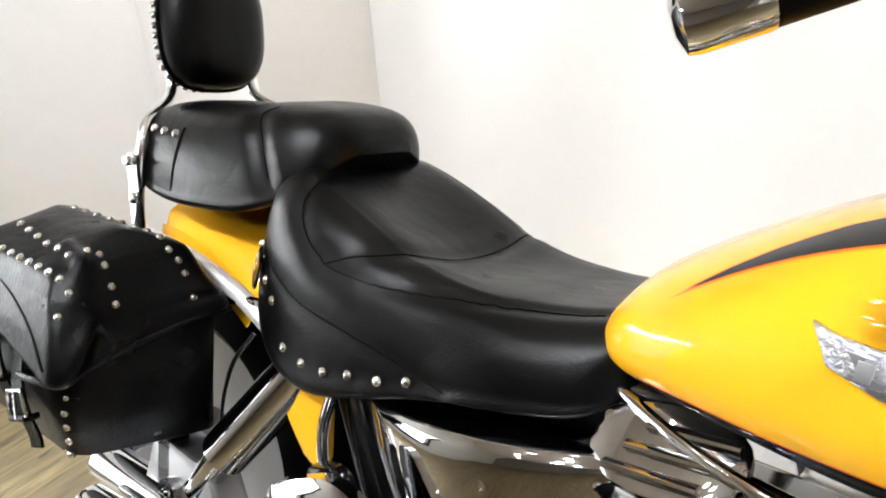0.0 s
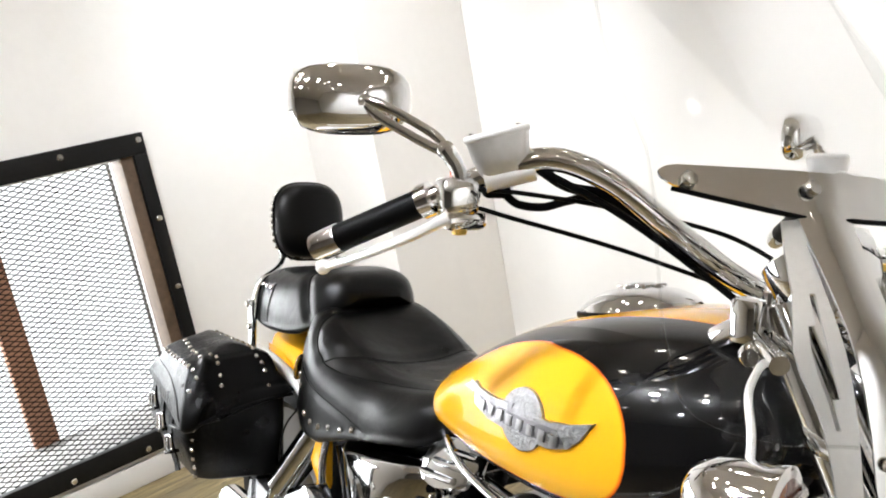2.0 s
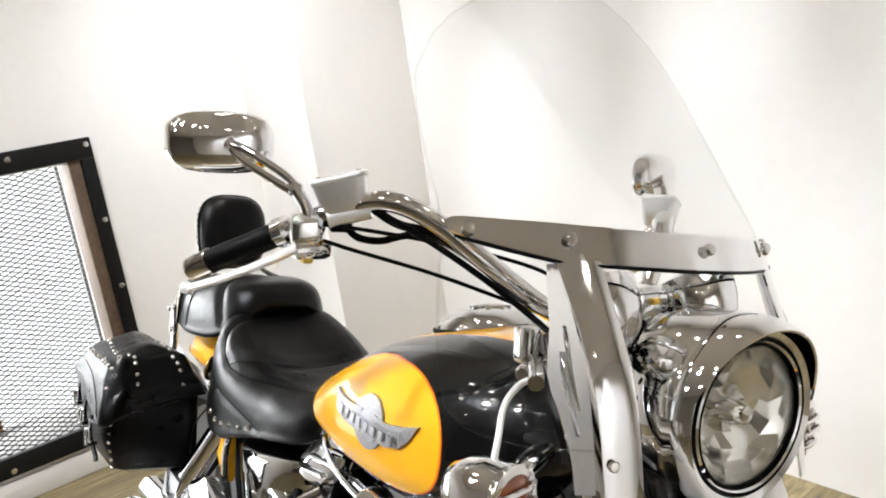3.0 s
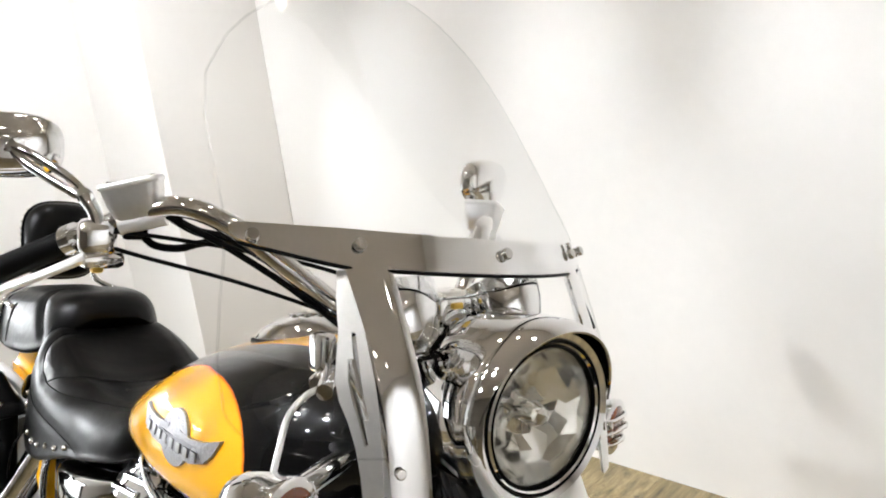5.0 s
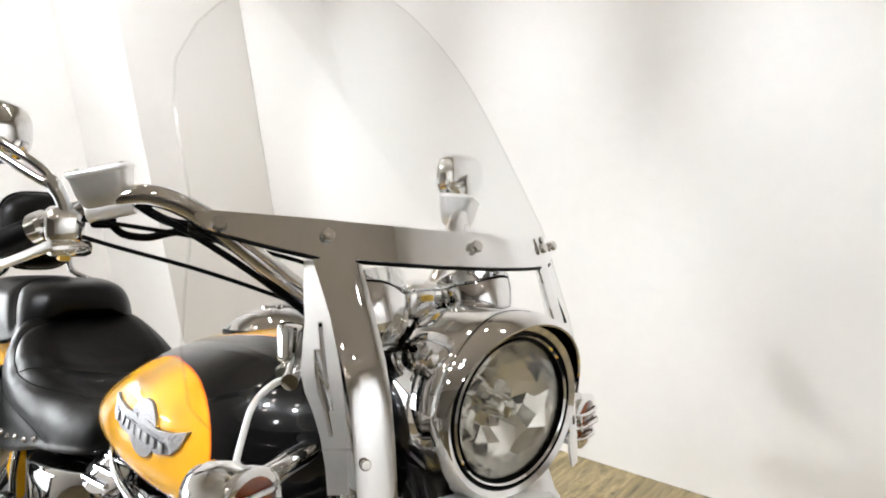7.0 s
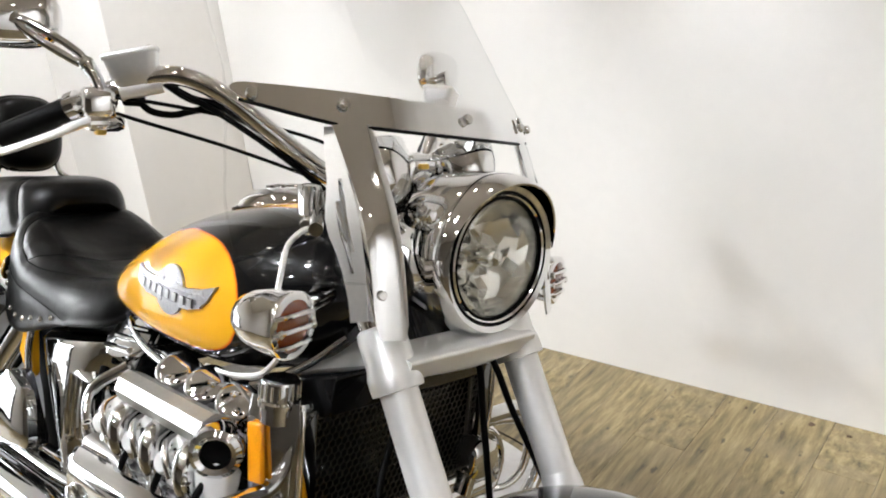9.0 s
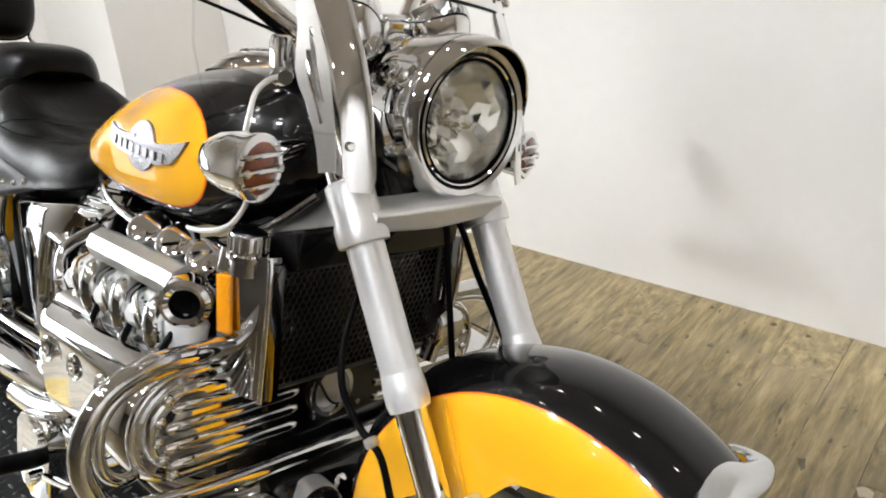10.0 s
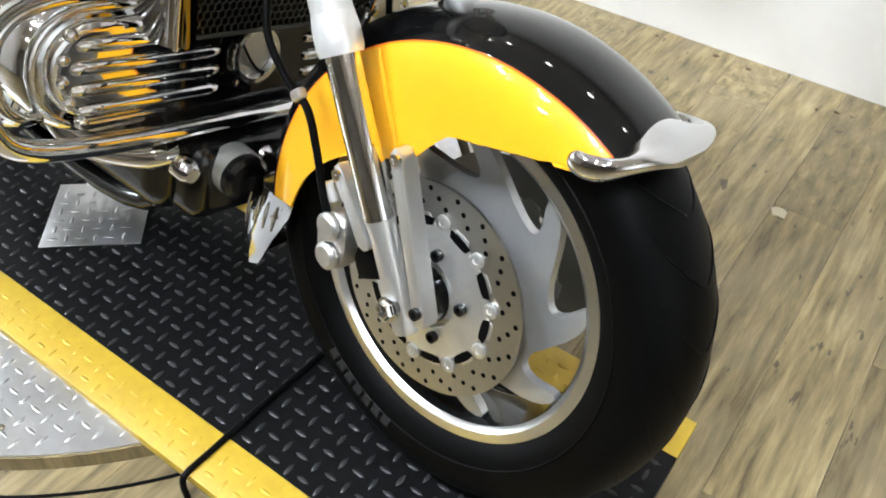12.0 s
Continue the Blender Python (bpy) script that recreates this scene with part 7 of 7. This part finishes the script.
    part("fuel_rail", tube([(-0.86, sgn * 0.155, 0.692), (-0.70, sgn * 0.160, 0.684), (-0.55, sgn * 0.158, 0.70)], 0.010, 12), CHROME, bike)
    part("head_hose", tube([(-0.86, sgn * 0.19, 0.66), (-0.90, sgn * 0.235, 0.615), (-0.88, sgn * 0.25, 0.56), (-0.86, sgn * 0.24, 0.52)], 0.012, 14), CHROME, bike)
    # engine guard hoop
    part("engine_guard", tube([(-0.46, sgn * 0.17, 0.588), (-0.43, sgn * 0.265, 0.602), (-0.42, sgn * 0.35, 0.604), (-0.418, sgn * 0.412, 0.578), (-0.418, sgn * 0.440, 0.520), (-0.418, sgn * 0.430, 0.460), (-0.42, sgn * 0.385, 0.408), (-0.42, sgn * 0.25, 0.391), (-0.42, sgn * 0.10, 0.388), (-0.42, 0.0, 0.388)], 0.0145, 18, 8), CHROME, bike, "chrome engine guard")
    part("inner_hoop", tube([(-0.47, sgn * 0.20, 0.572), (-0.452, sgn * 0.27, 0.578), (-0.44, sgn * 0.345, 0.576), (-0.436, sgn * 0.390, 0.556), (-0.434, sgn * 0.409, 0.520), (-0.436, sgn * 0.402, 0.466), (-0.445, sgn * 0.372, 0.436), (-0.470, sgn * 0.33, 0.424)], 0.0085, 14, 7), CHROME, bike, "chrome guard hoop")

# ribbed front cover: a long bulged shell with round stepped ends
def stadium(r, half, n=12):
    return [(half + r * math.cos(radians(a)), 0.485 + r * math.sin(radians(a))) for a in np.linspace(-90, 90, n + 1)] + [(-half - r * math.cos(radians(a)), 0.485 + r * math.sin(radians(a))) for a in np.linspace(90, -90, n + 1)]


COVER = ((-0.505, 0.092), (-0.470, 0.092), (-0.459, 0.0895), (-0.4515, 0.084), (-0.449, 0.078), (-0.451, 0.0735), (-0.4555, 0.0715), (-0.4565, 0.069), (-0.453, 0.0665), (-0.446, 0.063), (-0.4425, 0.057), (-0.4415, 0.050), (-0.4425, 0.044))
cover = part("front_cover", loft([[(x, cy, cz) for cy, cz in stadium(r, 0.276)] for x, r in COVER]), CHROME, bike, "ribbed chrome front engine cover", sharp=60)
for sgn in (-1, 1):
    for k in range(4):
        z = 0.432 + 0.0292 * k
        y1 = 0.308 - 0.010 * (k in (0, 3))
        ribline = [(-0.4500, y1), (-0.4470, y1 - 0.004), (-0.4455, y1 - 0.020), (-0.4450, 0.22), (-0.4450, 0.110), (-0.4455, 0.095), (-0.4470, 0.086), (-0.4500, 0.083)]
        part("rib", tube([(x, sgn * y, z) for x, y in ribline], [0.007, 0.0095, 0.0110, 0.0110, 0.0110, 0.0110, 0.0095, 0.007], 16, 4), CHROME, cover)
    for k in range(5):
        z = 0.4175 + 0.0292 * k
        part("bolt", lathe([(0, 0.0065), (0.005, 0.006), (0.0085, 0.003), (0.0095, -0.002), (0, -0.002)], (-0.4425, sgn * (0.322 - 0.026 * ((k - 2.3) / 2.3) ** 2), z), (1, sgn * 0.1, 0), 18), CHROME, cover)
part("cover_boss", lathe([(0.044, -0.004), (0.047, 0.006), (0.044, 0.014), (0.036, 0.014), (0.034, 0.002), (0, 0.002)], (-0.443, -0.02, 0.478), (1, 0, 0), 32), CHROME, cover)
part("boss_window", lathe([(0.0335, 0.0025), (0.0335, 0.004), (0, 0.004)], (-0.443, -0.02, 0.478), (1, 0, 0), 28), CARRIER, cover, "brushed plate in the boss")
part("boss_wire", tube([(-0.436, -0.050, 0.505), (-0.432, -0.030, 0.470), (-0.432, -0.012, 0.452), (-0.436, 0.006, 0.446)], 0.0022, 8), RUBBER, cover)
for y, z in ((-0.05, 0.535), (0.05, 0.535), (-0.05, 0.435), (0.05, 0.435)):
    part("bolt", bolt(0.0065, 0.006, (-0.445, y, z), (1, 0, 0)), CHROME, cover)
part("sump", box((-0.56, 0, 0.30), (0.34, 0.30, 0.13), 0.03, 3), BLACKM, bike)
part("oil_filter", merge(lathe([(0, 0.075), (0.030, 0.074), (0.037, 0.066), (0.038, 0.0), (0, 0)], (-0.42, -0.08, 0.325), (1, -0.12, -0.05), 28), lathe([(0.012, 0.0745), (0.014, 0.078), (0, 0.080)], (-0.42, -0.08, 0.325), (1, -0.12, -0.05), 16)), BLACKM, bike, "black oil filter")
part("filter_label", lathe([(0.0384, 0.02), (0.0386, 0.03), (0.0386, 0.052), (0.0384, 0.056)], (-0.42, -0.08, 0.325), (1, -0.12, -0.05), 28), CARRIER, bike)
for k, (y, z) in enumerate(((-0.16, 0.335), (-0.02, 0.33), (0.05, 0.335))):
    part("drain_fitting", lathe([(0, 0.03), (0.012, 0.03), (0.018, 0.022), (0.02, 0), (0, 0)], (-0.415, y, z), (1, 0, -0.15), 16), CHROME, bike)
part("lower_pipe", tube([(-0.62, -0.245, 0.375), (-0.56, -0.235, 0.33), (-0.48, -0.18, 0.325), (-0.44, -0.12, 0.34)], 0.02, 16), CHROME, bike, "chrome header pipe")

# footboard area and brake pedal
part("peg_mount", merge(prism(rounded_outline([(-0.965, 0.300), (-0.86, 0.315), (-0.835, 0.27), (-0.85, 0.16), (-0.93, 0.145), (-0.97, 0.2)], 0.02), -0.292, -0.262, "y", 0.008, 3), lathe([(0, 0.01), (0.013, 0.01), (0.015, 0), (0, 0)], (-0.87, -0.292, 0.285), (0, -1, 0), 16), lathe([(0, 0.01), (0.013, 0.01), (0.015, 0), (0, 0)], (-0.90, -0.292, 0.19), (0, -1, 0), 16)), CHROME, bike, "chrome footpeg mount")
part("footpeg", tube([(-0.90, -0.27, 0.225), (-0.90, -0.375, 0.235)], 0.017, 14, smooth=False), RUBBER, bike, "black footpeg")
part("brake_pedal", tube([(-0.88, -0.285, 0.20), (-0.80, -0.298, 0.235), (-0.72, -0.305, 0.262), (-0.69, -0.325, 0.275)], 0.009, 10), CHROME, bike, "chrome brake pedal")
part("pedal_link", tube([(-0.83, -0.25, 0.30), (-0.76, -0.24, 0.318), (-0.70, -0.225, 0.325)], 0.012, 12), SATIN, bike)

# ---- radiator
rad = part("radiator", box((-0.425, 0, 0.617), (0.035, 0.335, 0.175), 0.004), BLACKM, bike, "black radiator behind a honeycomb guard", )
verts, faces = [], []
for j in range(17):
    for i in range(28):
        cy, cz = -0.163 + 0.0119 * i + (0.00595 if j % 2 else 0), 0.538 + 0.0102 * j
        for a0, a1 in ((30, 90), (90, 150), (150, 210)):
            p = [(cy + 0.0069 * math.cos(radians(a)), cz + 0.0069 * math.sin(radians(a))) for a in (a0, a1)]
            k = len(verts)
            d = Vector((p[1][1] - p[0][1], p[0][0] - p[1][0])).normalized() * 0.0009
            for q in p:
                verts += [(-0.4015, q[0] + d.x, q[1] + d.y), (-0.4015, q[0] - d.x, q[1] - d.y), (-0.4045, q[0], q[1])]
            faces += [(k, k + 1, k + 4, k + 3), (k + 1, k + 2, k + 5, k + 4), (k + 2, k, k + 3, k + 5)]
me = bpy.data.meshes.new("guard_mesh")
me.from_pydata(verts, [], faces)
me.materials.append(GUARD)
gm = new("guard_mesh", me)
gm.parent = rad
tagged(gm, "dull metal honeycomb guard", kind="stuff")
for pts in ([(-0.402, -0.168, 0.530), (-0.402, 0.168, 0.530)], [(-0.402, -0.168, 0.706), (-0.402, 0.168, 0.706)], [(-0.402, -0.170, 0.528), (-0.402, -0.170, 0.708)], [(-0.402, 0.170, 0.528), (-0.402, 0.170, 0.708)]):
    part("guard_edge", tube(pts, 0.0034, 8, smooth=False), GUARD, rad)
for sgn in (-1, 1):
    shr = part("radiator_shroud", loft([[(x, sgn * y, z) for x, y in rounded_outline(o, 0.008, 3)] for z, o in (
        (0.520, [(-0.470, 0.178), (-0.395, 0.172), (-0.400, 0.196), (-0.462, 0.214)]), (0.60, [(-0.480, 0.178), (-0.388, 0.172), (-0.394, 0.200), (-0.470, 0.222)]),
        (0.70, [(-0.485, 0.178), (-0.382, 0.172), (-0.388, 0.202), (-0.474, 0.226)]), (0.735, [(-0.482, 0.180), (-0.386, 0.175), (-0.392, 0.200), (-0.470, 0.222)]))]), CHROME, bike, "polished radiator side shroud")
    part("face_plate", prism(rounded_outline([(sgn * 0.1735, 0.524), (sgn * 0.1955, 0.526), (sgn * 0.1985, 0.70), (sgn * 0.1965, 0.728), (sgn * 0.1755, 0.728)], 0.004), -0.392, -0.3795, "x", 0.002), DARKENED_CHROME, shr, "chrome front face, darkened as if it reflected black")
    part("edge_strip", tube([(-0.3885, sgn * 0.1985, 0.522), (-0.3815, sgn * 0.2015, 0.61), (-0.3775, sgn * 0.2035, 0.70), (-0.381, sgn * 0.2015, 0.732)], 0.0042, 10), BRIGHT, shr, "bright edge strip")
    part("marker_lens", box((-0.447, sgn * 0.2240, 0.657), (0.026, 0.010, 0.086), 0.004, 3, Euler((0, radians(-4), radians(sgn * -14))).to_matrix()), AMBER, shr, "amber side marker lens")
    cap = part("coolant_cap", lathe([(0, 0.0385), (0.021, 0.0385), (0.0255, 0.0365), (0.027, 0.033), (0.027, 0.010), (0.030, 0.007), (0.030, 0.001), (0.026, -0.001), (0.026, -0.022), (0, -0.022)], (-0.432, sgn * 0.201, 0.726), (0.04, 0, 1), 36), CHROME, shr, "ribbed chrome coolant cap")
    for k in range(18):
        a = radians(20 * k)
        part("rib", tube([(-0.432 + 0.0272 * math.cos(a), sgn * 0.201 + 0.0272 * math.sin(a), 0.738), (-0.431 + 0.0272 * math.cos(a), sgn * 0.201 + 0.0272 * math.sin(a), 0.7585)], 0.0022, 6, smooth=False), CHROME, cap)
part("radiator_top", prism(rounded_outline([(-0.50, 0.735), (-0.36, 0.78), (-0.37, 0.715), (-0.50, 0.705)], 0.01), -0.165, 0.165, "y", 0.004), BLACKM, bike)
part("horn", lathe([(0, 0.03), (0.022, 0.03), (0.034, 0.022), (0.036, 0.008), (0.030, -0.02), (0, -0.024)], (-0.36, 0.145, 0.585), (1, -0.1, 0), 28), CHROME, bike, "round chrome horn")
part("horn_stay", tube([(-0.365, 0.145, 0.565), (-0.37, 0.135, 0.52)], 0.016, 14, smooth=False), CHROME, bike)
part("side_stand", tube([(-0.85, 0.16, 0.22), (-0.90, 0.27, 0.10), (-0.93, 0.355, -0.03), (-0.935, 0.375, -0.072)], 0.012, 12), BLACKM, bike, "black side stand")
